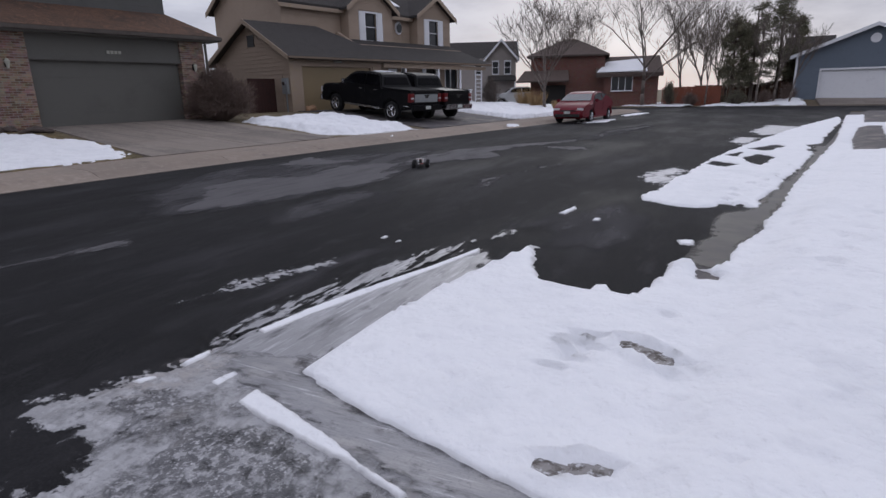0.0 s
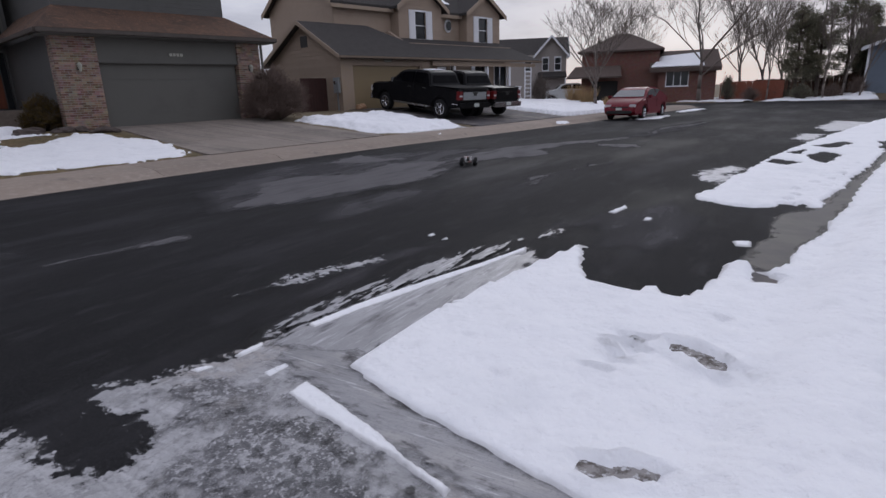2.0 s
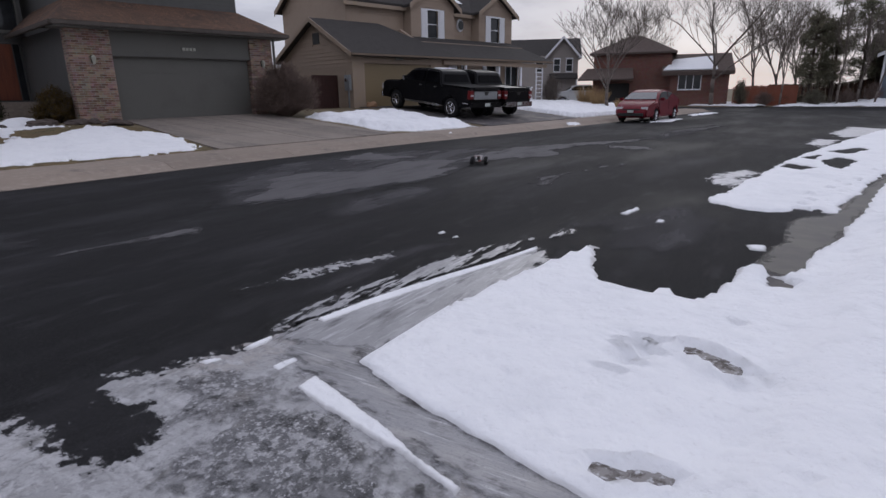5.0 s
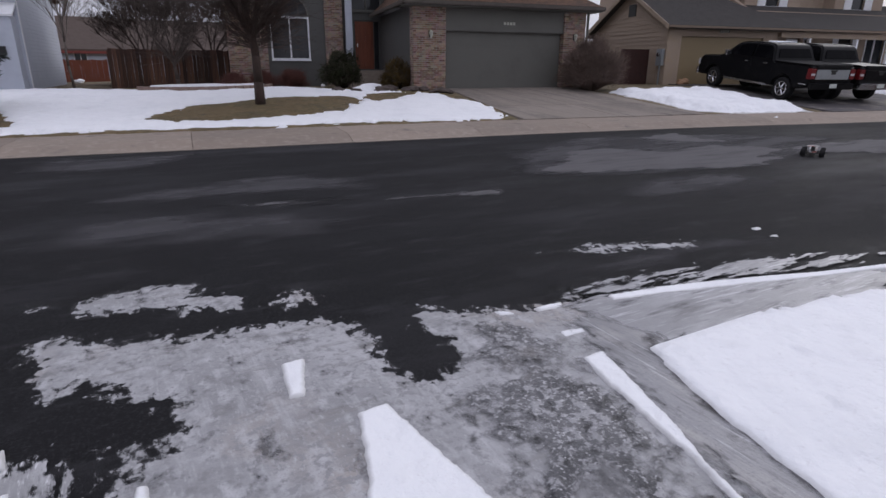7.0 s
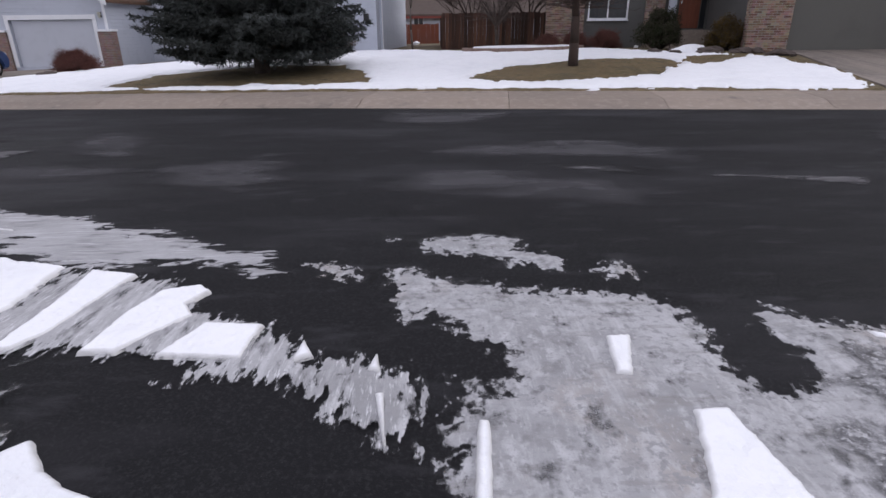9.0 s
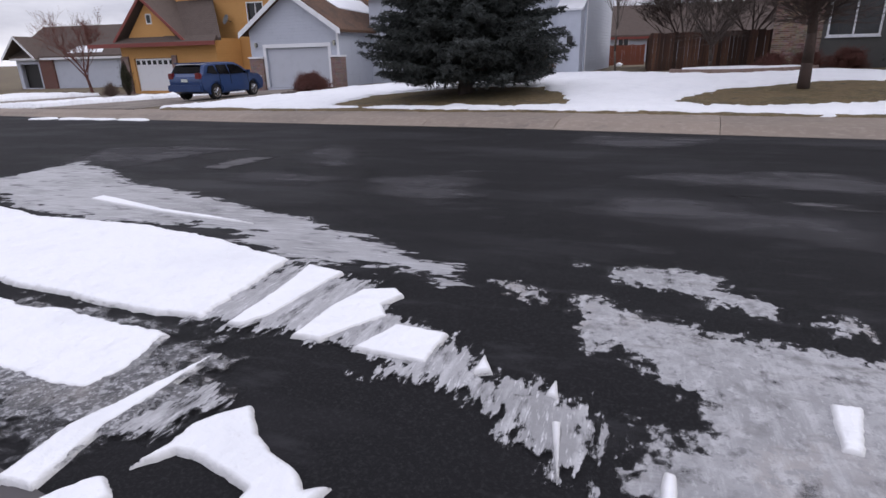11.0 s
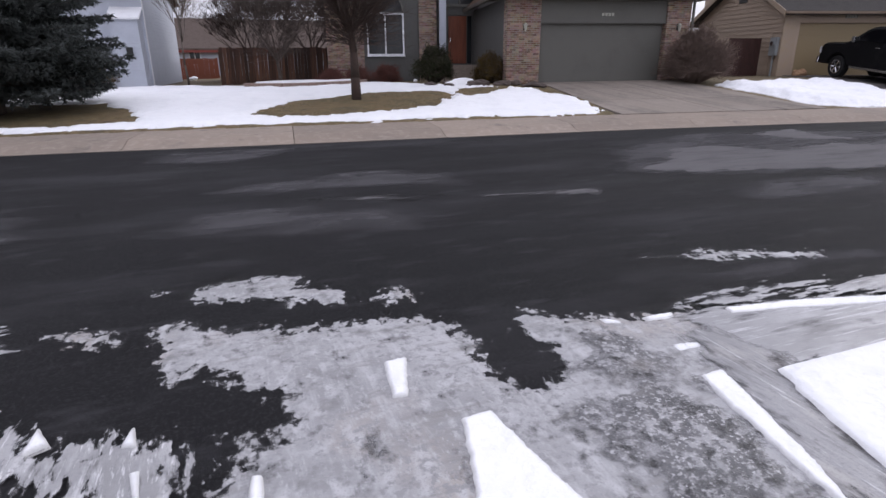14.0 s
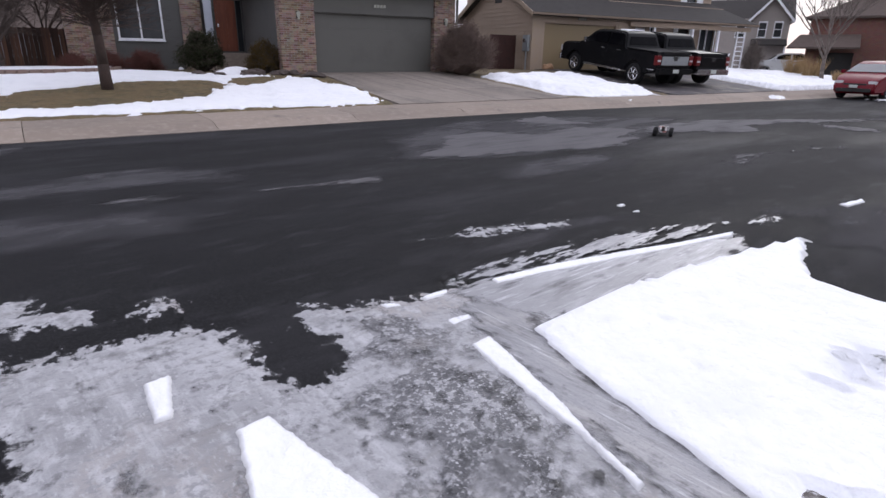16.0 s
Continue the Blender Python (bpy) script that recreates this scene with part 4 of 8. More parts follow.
blanket("snow_field", near_patch, M["snow"], "white trodden snow lying over kerb, walk and road edge", thick=0.055, edge=0.03, ragged=0.02, grain=3.0, res=0.024, lumps=0.02, grow=0.02, fine=(16, 0.025, 1, 1),
        holes=([(15.3, -2.75), (20, -3.5), (25, -4.5), (25, -5.2), (20, -4.3), (15.6, -3.5)], [(27, -5.0), (36, -6.6), (36, -7.6), (27, -5.9)]),
        marks=MARKS, floor=0.012)
blanket("snow_patch", [(8.35, 0.92), (7.9, 0.35), (7.95, 0.08), (8.36, -0.2), (8.2, -0.55), (9.36, -0.82), (10.56, -1.05), (12.5, -1.48), (15.9, -2.1), (19.3, -2.7), (30, -4.75), (35, -5.4), (24.2, -2.3), (18.9, -1.05), (15.7, -0.29), (11.95, 0.36), (9.67, 0.68)],
        M["snow"], "long patch of white snow on the street's edge, melted through in places", thick=0.03, edge=0.06, ragged=0.12, grain=1.8, res=0.04, lumps=0.02, grow=0.005, fine=(9, 0.06, 0.6, 1.5),
        holes=([(12.3, -0.2), (12.75, 0.16), (13.4, 0.02), (12.95, -0.48)], [(14.6, -0.15), (15.5, -0.57), (14.3, -0.46)], [(14.1, -0.5), (15.1, -0.92), (14.4, -1.22), (12.8, -0.82)], [(16.4, -0.7), (17.7, -1.44), (17.2, -1.62), (15.8, -1.08)], [(17.9, -2.2), (18.5, -2.7), (16.0, -2.4), (15.9, -2.0)]), gaps=(1.1, 0.5, 0.9),
        marks=tuple((x, y, 0.12, 0.07, 0.05) for x, y in ((9.0, -0.31), (8.6, -0.24), (8.33, -0.39), (7.95, -0.3), (9.5, -0.3), (10.2, -0.57), (10.6, -0.8), (9.9, -0.7), (11.4, -1.0), (11.0, -0.7), (12.0, -1.1), (12.8, -1.3))))
SLUSH = dict(category="ice", thick=0.012, film=0.2, ragged=0.2, grain=2.5, res=0.05, fine=(9, 0.12, 0.6, 1.6))
blanket("ice_patch", [(10.0, 1.13), (11.16, 1.15), (12.2, 0.72), (11.7, 0.35), (9.65, 0.65)], M["thin_slush"], "thin crust of half-melted slush beside the snow", **SLUSH)
blanket("ice_patch", [(18.4, -0.2), (20.4, -0.54), (20.1, -1.3), (17.2, -0.8)], M["thin_slush"], "thin crust of half-melted slush beside the snow", **SLUSH)
blanket("ice_patch", [(22.9, -0.95), (27.0, -1.7), (26.0, -2.9), (21.9, -2.1), (20.9, -1.2)], M["thin_slush"], "thin crust of half-melted slush beside the snow", **SLUSH)
blanket("melt_water", [(5.3, 0.12), (7.5, -0.1), (8.3, -0.55), (10.3, -0.95), (12.5, -1.5), (17.5, -2.3), (17.3, -2.7), (12.3, -1.7), (9.0, -1.05), (7.2, -0.65), (5.0, -0.2)], M["melt_water"], "shallow melt water standing in the gutter", category="water", lift=0.012, thick=0.002, film=0.15, ragged=0.12, grain=2.0, res=0.05)
# dark strip paints the shadow line at the foot of the snow's edge
blanket("melt_water", [(2.35, 2.1), (2.36, 1.98), (2.1, 1.45), (1.95, 1.0), (1.85, 0.6), (1.8, 0.2), (1.72, 0.2), (1.77, 0.6), (1.84, 1.0), (1.97, 1.48), (2.2, 2.0)], M["melt_water"], "dark film painted as the shadow line along the edge of the snow field", category="water", thick=0.002, film=0.05, ragged=0.03, grain=5.0, res=0.02, lift=0.03)
WHITE = "white slab of leftover snow with crisp shovelled edges on the road"
blanket("snow_slab", [(-9.0, 5.1), (-6.3, 4.35), (-4.75, 4.28), (-3.6, 4.0), (-2.87, 3.73), (-2.79, 2.68), (-3.54, 2.72), (-4.5, 2.82), (-9.0, 3.9)], M["snow"], WHITE, **LONG)
blanket("snow_slab", [(-2.67, 3.68), (-2.32, 3.59), (-2.42, 2.83), (-2.51, 2.68), (-2.62, 2.68), (-2.62, 3.22)], M["snow"], WHITE, **SLAB)
blanket("snow_slab", [(-2.06, 3.34), (-1.85, 3.42), (-1.74, 3.32), (-1.83, 3.15), (-1.73, 3.01), (-1.97, 2.64), (-2.16, 2.64), (-2.14, 3.04)], M["snow"], WHITE, **SLAB)
blanket("snow_slab", [(-1.64, 2.93), (-1.32, 2.9), (-1.33, 2.56), (-1.77, 2.6)], M["snow"], WHITE, **SLAB)
blanket("snow_slab", [(0.43, 2.73), (0.56, 2.73), (0.46, 2.38), (0.38, 2.39)], M["snow"], "small white wedge of leftover snow on the ice", **SLAB)
blanket("snow_slab", [(0.61, 2.14), (0.77, 2.15), (0.84, 1.56), (0.88, 1.1), (0.2, 1.1), (0.49, 1.71)], M["snow"], WHITE, **SLAB)
blanket("snow_sliver", [(-1.1, 2.52), (-1.08, 2.76), (-0.99, 2.58)], M["snow"], "small pointed sliver of snow on the ice", **SLIVER)
blanket("snow_sliver", [(-0.73, 2.45), (-0.7, 2.63), (-0.66, 2.43)], M["snow"], "small pointed sliver of snow on the ice", **SLIVER)
blanket("snow_sliver", [(-0.68, 2.27), (-0.63, 2.28), (-0.6, 1.9)], M["snow"], "thin pointed sliver of snow on the ice", **SLIVER)
blanket("snow_sliver", [(-0.25, 2.1), (-0.2, 2.08), (-0.23, 1.6), (-0.3, 1.6)], M["snow"], "thin upright sliver of snow on the ice", **SLIVER)
blanket("snow_slab", [(-2.6, 1.35), (-2.63, 1.68), (-2.41, 2.44), (-2.43, 1.97), (-2.46, 1.7), (-2.4, 1.35)], M["snow"], "narrow ridge of snow beside the gutter", **SLAB)
blanket("snow_slab", [(-2.17, 1.54), (-2.12, 1.69), (-2.12, 1.83), (-2.06, 1.93), (-1.95, 2.03), (-1.81, 1.87), (-1.69, 1.79), (-1.54, 1.73), (-1.45, 1.64), (-1.37, 1.68), (-1.4, 1.52), (-1.5, 1.4), (-1.66, 1.44), (-1.66, 1.57), (-1.79, 1.62), (-1.88, 1.65), (-1.97, 1.67), (-2.05, 1.67)], M["snow"], "ragged heap of snow beside the gutter", **SLAB)
blanket("road_ice", [(-2.47, 1.7), (-2.41, 1.94), (-2.25, 2.15), (-2.14, 2.08), (-2.1, 1.94), (-2.16, 1.8), (-2.23, 1.67)], M["fringed_ice"], "thin fringed sheet of clear grey ice", lift=0.018, thick=0.009, film=0.1, ragged=0.06, grain=8.0, res=0.014, category="ice", fine=(26, 0.06, 1.4, 0.5))
blanket("snow_clump", [(-2.36, 1.3), (-2.28, 1.44), (-2.21, 1.5), (-2.1, 1.42), (-2.14, 1.28)], M["snow"], "small leftover clump of snow by the gutter", thick=0.03, edge=0.03, ragged=0.03, grain=9.0, res=0.016)
blanket("snow_slab", [(-7.0, 3.1), (-4.07, 2.57), (-3.7, 2.58), (-2.86, 2.48), (-2.75, 2.1), (-2.82, 1.89), (-3.15, 1.89), (-7.0, 2.3)], M["snow"], WHITE, **LONG)
blanket("snow_ridge", [(1.82, 2.04), (1.98, 2.04), (1.89, 1.73), (1.76, 1.35), (1.67, 1.15), (1.6, 0.9), (1.54, 0.9), (1.64, 1.22), (1.69, 1.45), (1.75, 1.77)], M["snow"], "narrow curved ridge of snow left between tyre tracks", **SLAB)
blanket("snow_ridge", [(2.56, 2.6), (3.09, 2.52), (3.76, 2.34), (4.43, 2.14), (5.03, 2.0), (4.88, 1.95), (4.28, 2.07), (3.61, 2.25), (2.96, 2.41), (2.52, 2.5)], M["snow"], "long thin ridge of snow along a tyre track", **SLAB)
blanket("snow_ridge", [(-6.5, 5.3), (-5.13, 4.85), (-4.44, 4.72), (-3.65, 4.52), (-4.4, 4.62), (-5.1, 4.73), (-6.5, 5.1)], M["snow"], "long thin ridge of snow along a tyre track", **SLAB)
for clump in ([(1.93, 2.35), (2.12, 2.33), (2.07, 2.25), (1.91, 2.26)], [(2.02, 2.69), (2.24, 2.68), (2.2, 2.6), (2.03, 2.62)], [(1.76, 2.77), (1.89, 2.71), (1.86, 2.63), (1.76, 2.69)],
              [(6.66, 1.24), (6.86, 1.24), (6.86, 1.13), (6.7, 1.13)], [(7.0, 1.72), (7.5, 1.62), (7.35, 1.56), (6.95, 1.62)], [(5.9, 0.22), (6.1, 0.26), (6.15, 0.08), (5.95, 0.06)],
              [(5.05, 3.2), (5.18, 3.2), (5.15, 3.11), (5.04, 3.12)], [(4.95, 2.95), (5.06, 2.95), (5.03, 2.88)]):
    blanket("snow_clump", clump, M["snow"], "small leftover clump of snow on wet asphalt", thick=0.018, edge=0.03, ragged=0.03, grain=9.0, res=0.016)


DRY = "dry paler patch on the wet asphalt"
PALE = "pale dried-out stain with a crisp rim on the wet asphalt"
dry_lift = iter(range(99))


def dry(*spot):
    blanket("dry_patch", list(spot), M["dry_asphalt"], DRY, thick=0.001, film=0.3, ragged=0.2, grain=0.9, res=0.06, stretch=(0.5, 1.5), category="road stain", fine=(3, 0.12, 0.5, 1.5), lift=0.0003 * next(dry_lift))


def pale(*spot):
    blanket("dry_stain", list(spot), M["pale_asphalt"], PALE, thick=0.001, film=0.14, ragged=0.14, grain=1.6, res=0.045, stretch=(0.5, 1.5), category="road stain", fine=(6, 0.1, 0.5, 1.6), gaps=(1.3, 0.12, 0.7), lift=0.0003 * next(dry_lift))


# across from the camera
dry((-0.77, 7.44), (0.18, 7.99), (1.75, 8.29), (2.9, 7.6), (2.65, 6.45), (1.38, 6.73), (0.12, 6.9))
dry((-1.11, 5.79), (-0.88, 6.65), (0.1, 6.61), (1.44, 5.97), (1.95, 5.29), (1.43, 4.83), (0.22, 4.93), (-0.63, 5.11))
dry((-0.88, 4.91), (-0.62, 4.96), (0.08, 4.8), (-0.07, 4.48), (-0.41, 4.42), (-0.71, 4.64))
dry((4.81, 4.85), (5.1, 5.31), (6.02, 5.56), (7.36, 5.51), (7.87, 5.28), (7.93, 4.45), (7.19, 4.03), (6.14, 4.12), (5.17, 4.4))
dry((2.1, 3.47), (2.52, 3.42), (3.39, 3.3), (4.4, 3.2), (4.9, 2.75), (3.3, 2.75), (2.27, 3.0))
dry((-1.6, 9.96), (-1.52, 10.61), (-1.26, 11.25), (-0.56, 11.3), (1.15, 11.04), (0.86, 10.21), (0.46, 9.74), (-0.13, 9.27), (-0.89, 9.4))
pale((0.64, 6.58), (1.07, 6.56), (1.57, 6.45), (2.04, 6.2), (1.56, 6.15), (1.02, 6.3))
pale((2.51, 5.98), (2.78, 6.08), (3.26, 5.98), (4.02, 5.82), (3.85, 5.62), (3.15, 5.76))
pale((-1.61, 6.8), (-1.56, 7.07), (-1.28, 7.03), (-1.09, 7.0), (-1.19, 6.76), (-1.42, 6.67))
# before the spruce and further down
dry((-5.87, 6.47), (-5.76, 7.42), (-4.52, 6.92), (-4.06, 7.01), (-3.71, 6.4), (-4.13, 6.03), (-5.46, 6.18))
dry((-3.66, 6.3), (-3.7, 6.96), (-3.0, 7.22), (-2.37, 7.75), (-1.87, 5.88), (-2.3, 5.33), (-3.24, 5.72))
dry((-5.98, 8.16), (-5.91, 9.64), (-4.9, 9.45), (-3.93, 7.45), (-4.69, 7.22))
dry((-9.96, 7.22), (-10.89, 9.08), (-8.63, 9.59), (-6.77, 9.14), (-7.38, 8.14), (-7.89, 6.93), (-9.51, 6.88))
pale((-6.62, 7.12), (-6.67, 7.81), (-6.33, 8.21), (-5.97, 8.1), (-5.95, 7.54), (-6.14, 7.03))
# before the two garages
dry((4.6, 6.6), (5.9, 8.4), (8.7, 9.9), (12.4, 9.0), (14.5, 7.0), (11.5, 5.6), (8.1, 5.2), (5.6, 5.8))
pale((4.97, 6.7), (5.9, 7.08), (6.93, 8.13), (8.05, 8.19), (8.68, 7.37), (10.45, 7.57), (11.09, 7.12), (11.3, 6.28), (9.95, 5.6), (8.09, 5.43), (7.53, 5.63), (6.89, 5.86), (5.89, 5.92), (5.63, 6.17))
pale((9.74, 9.26), (11.71, 9.46), (11.27, 8.17), (11.68, 7.5), (11.05, 7.31), (10.2, 8.24))
pale((11.14, 6.45), (12.95, 6.66), (14.31, 6.66), (15.49, 5.95), (16.52, 5.46), (17.47, 4.7), (18.6, 4.1), (17.62, 3.8), (15.34, 5.0), (14.17, 5.28), (13.1, 4.59), (11.84, 5.22), (11.31, 5.53))
pale((8.29, 3.68), (9.53, 3.9), (10.04, 3.74), (10.69, 3.52), (12.3, 3.16), (12.0, 2.86), (10.68, 3.22), (9.6, 3.42), (8.15, 3.34))
pale((15.9, 4.7), (16.1, 3.03), (15.06, 2.8), (15.0, 3.77))
dry((5.98, 2.19), (6.51, 2.1), (7.45, 1.64), (8.33, 1.07), (6.82, 0.26), (5.76, 0.34), (5.31, 0.87), (5.3, 1.35), (5.85, 1.5))
dry((18, 4.2), (22, 4.2), (27, 3.0), (26, 2.2), (21, 2.8), (18, 3.4))

# ---- far lots: driveways, snow, turf ----
paved_bays("driveway_1", [(9.3, 12.35), (15.6, 11.5), (16.0, 18.6), (10.9, 19.7)], 2, 3, M["drive_concrete"], "cracked tan concrete driveway before the brick garage")
paved_bays("driveway_2", [(20.6, 10.4), (27.8, 9.3), (29.6, 17.3), (22.6, 18.9)], 2, 3, M["wet_concrete"], "damp concrete driveway under two dark pickups")
paved_bays("driveway_3", [(-25.6, 18.7), (-18.2, 17.0), (-15.6, 28.2), (-20.6, 28.8)], 2, 3, M["drive_concrete"], "pale concrete driveway before the pale blue garage")
paved_bays("driveway_4", [(-39.0, 21.6), (-30.5, 19.8), (-28.5, 32.6), (-34.5, 32.6)], 2, 3, M["drive_concrete"], "pale concrete driveway before the orange house")
FAR = dict(edge=0.1, ragged=0.32, grain=1.0, res=0.065, fine=(6, 0.26, 0.6, 1.5))
oval = [(0.2, 14.9), (2.0, 14.1), (5.2, 15.0), (6.7, 16.9), (6.3, 18.2), (4.2, 18.6), (1.6, 17.2)]
bed = [(-9.4, 15.9), (-7.4, 15.3), (-5.5, 14.85), (-3.6, 14.5), (-2.2, 14.7), (-2.2, 16.2), (-3.2, 18.6), (-6.0, 20.0), (-9.2, 18.9)]
lawn_edge = [(-15.0, 16.75), (-10.0, 15.45), (-5.0, 14.35), (0.0, 13.55), (5.0, 13.0), (8.8, 12.65), (9.7, 15.0), (9.5, 18.0), (7.4, 19.3), (6.5, 23.5), (4.5, 25.6), (2.0, 24.5), (0.0, 26.2), (-3.0, 30.0), (-9.0, 27.0), (-14.0, 26.5), (-15.5, 22.0), (-17.3, 17.5)]
blanket("snow_lawn", lawn_edge, M["snow"], "broad white snow cover on the front lawns, melted round the trees", thick=0.085, lumps=0.06, holes=(oval, bed, [(6.9, 16.6), (7.9, 16.9), (8.9, 18.0), (8.6, 18.8), (7.3, 18.5), (6.6, 17.4)]), **FAR)
blanket("lawn", [(-16.6, 16.5), (-10.0, 15.05), (-5.0, 13.95), (0.0, 13.2), (5.0, 12.75), (9.2, 12.45), (10.05, 15.0), (10.2, 18.4), (8.0, 25.0), (-14, 27), (-17.5, 18)], M["lawn"], "dormant straw-brown lawn grass showing round the snow", thick=0.03, edge=0.08, ragged=0.1, grain=2.0, res=0.14, category="grass")
blanket("snow_lawn", [(15.9, 12.0), (17.6, 11.15), (20.2, 10.85), (20.7, 13.2), (21.3, 16.0), (19.4, 16.6), (16.6, 16.4)], M["snow"], "shovelled snow bank between two driveways", thick=0.2, lumps=0.15, edge=0.6, ragged=0.35, grain=1.0, res=0.08, fine=(4, 0.15, 1, 1))
blanket("snow_lawn", [(28.4, 9.5), (34.0, 8.3), (40.0, 7.4), (40.0, 12.0), (36.5, 17.5), (30.5, 18.0)], M["snow"], "snow covered front lawn beside the driveway", thick=0.2, lumps=0.1, **FAR)
blanket("snow_lawn", [(-30.0, 19.9), (-26.2, 19.0), (-21.4, 27.8), (-23.4, 28.6)], M["snow"], "strip of snow between two driveways", thick=0.2, lumps=0.12, **FAR)
blanket("snow_lawn", [(-48.0, 24.3), (-39.6, 22.2), (-36.0, 31.0), (-46.0, 33.0)], M["snow"], "snow covered front lawn", thick=0.2, lumps=0.1, **FAR)
blanket("snow_lawn", [(54.6, 2.5), (56.5, 9.0), (55.5, 22.0), (58.0, 30.0), (66, 30), (66, 4)], M["snow"], "patchy snow on far front lawns", thick=0.12, lumps=0.1, edge=0.2, ragged=0.5, grain=0.7, res=0.25)
blanket("snow_lawn", [(54.4, 1.5), (54.6, -6.0), (60, -6), (64, 2)], M["snow"], "patchy snow under bare trees", thick=0.12, lumps=0.1, edge=0.2, ragged=0.5, grain=0.7, res=0.2, gaps=(0.5, 0.0, 2.5))
for clump in ([(16.8, 10.25), (17.7, 10.1), (17.5, 9.85), (16.7, 10.0)], [(24.2, 8.6), (25.2, 8.4), (25.0, 8.2), (24.1, 8.4)], [(28.0, 6.4), (30.5, 6.0), (31.5, 5.0), (29, 5.0), (27.6, 5.7)], [(36, 5.6), (40, 4.9), (40, 4.2), (35.5, 5.0)], [(-21, 15.8), (-15, 14.6), (-15, 14.3), (-21.5, 15.4)]):
    blanket("snow_clump", clump, M["snow"], "small leftover clump of snow by the kerb", thick=0.05, edge=0.08, ragged=0.25, grain=1.5, res=0.05, gaps=(1.2, 0.0, 0.8))


# ---- houses ----
def house(name, x, y, z, yaw, label):
    return thing(name, pose(x, y, z, 0, 0, yaw), label, "house")


def window(parent, u0, u1, z0, z1, v, mullions=1, rails=0, shutters=None, trim="white_trim", curtain=False, width=0.07):
    """A window set into an opening in the wall whose outer face lies at v."""
    w = part("window", boxes((u0, u1, v + 0.11, v + 0.13, z0, z1)), M["glass"], parent)
    part("frame", boxes((u0 - width, u0, v - 0.03, v + 0.1, z0 - width, z1 + width), (u1, u1 + width, v - 0.03, v + 0.1, z0 - width, z1 + width),
                        (u0, u1, v - 0.03, v + 0.1, z1, z1 + width), (u0, u1, v - 0.03, v + 0.1, z0 - width, z0),
                        *[(u0 + (u1 - u0) * (k + 1) / (mullions + 1) - 0.03, u0 + (u1 - u0) * (k + 1) / (mullions + 1) + 0.03, v + 0.03, v + 0.1, z0, z1) for k in range(mullions)]), M[trim], w)
    for k in range(rails):
        zc = z0 + (z1 - z0) * (k + 1) / (rails + 1)
        part("glazing_bar", boxes((u0, u1, v + 0.04, v + 0.09, zc - 0.022, zc + 0.022)), M[trim], w)
    part("sill", bevelled(boxes((u0 - width - 0.03, u1 + width + 0.03, v - 0.08, v - 0.032, z0 - width - 0.05, z0 - width)), 0.008), M[trim], w)
    if shutters:
        for a, b in ((u0 - width - shutters, u0 - width - 0.01), (u1 + width + 0.01, u1 + width + shutters)):
            s = part("shutter", boxes((a, b, v - 0.04, v - 0.004, z0 - 0.08, z1 + 0.08)), M["white_trim"], parent)
            for k in range(9):
                zc = z0 + (z1 - z0) * (k + 0.5) / 9
                part("louvre", boxes((a + 0.04, b - 0.04, v - 0.055, v - 0.042, zc - 0.045, zc + 0.045)), M["white_trim"], s)
    return w


def garage_door(parent, u0, u1, z0, z1, v, mat, rows=4, lites=0):
    d = part("garage_door", boxes((u0, u1, v + 0.16, v + 0.2, z0, z1)), mat, parent)
    h = (z1 - z0) / rows
    for k in range(rows):
        bm = bevelled(boxes((u0 + 0.02, u1 - 0.02, v + 0.125, v + 0.158, z0 + k * h + 0.002, z0 + (k + 1) * h - 0.002)), 0.002)
        p = part("door_panel", bm, mat, d)
        if lites and k == rows - 1:
            for n in range(lites):
                a = u0 + (u1 - u0) * (n + 0.18) / lites
                b = u0 + (u1 - u0) * (n + 0.82) / lites
                part("lite", boxes((a, b, v + 0.118, v + 0.124, z0 + k * h + 0.14, z1 - 0.12)), M["glass"], p)
    part("weather_strip", boxes((u0, u1, v + 0.12, v + 0.2, z0 - 0.02, z0 + 0.004)), M["rubber"], d)
    return d


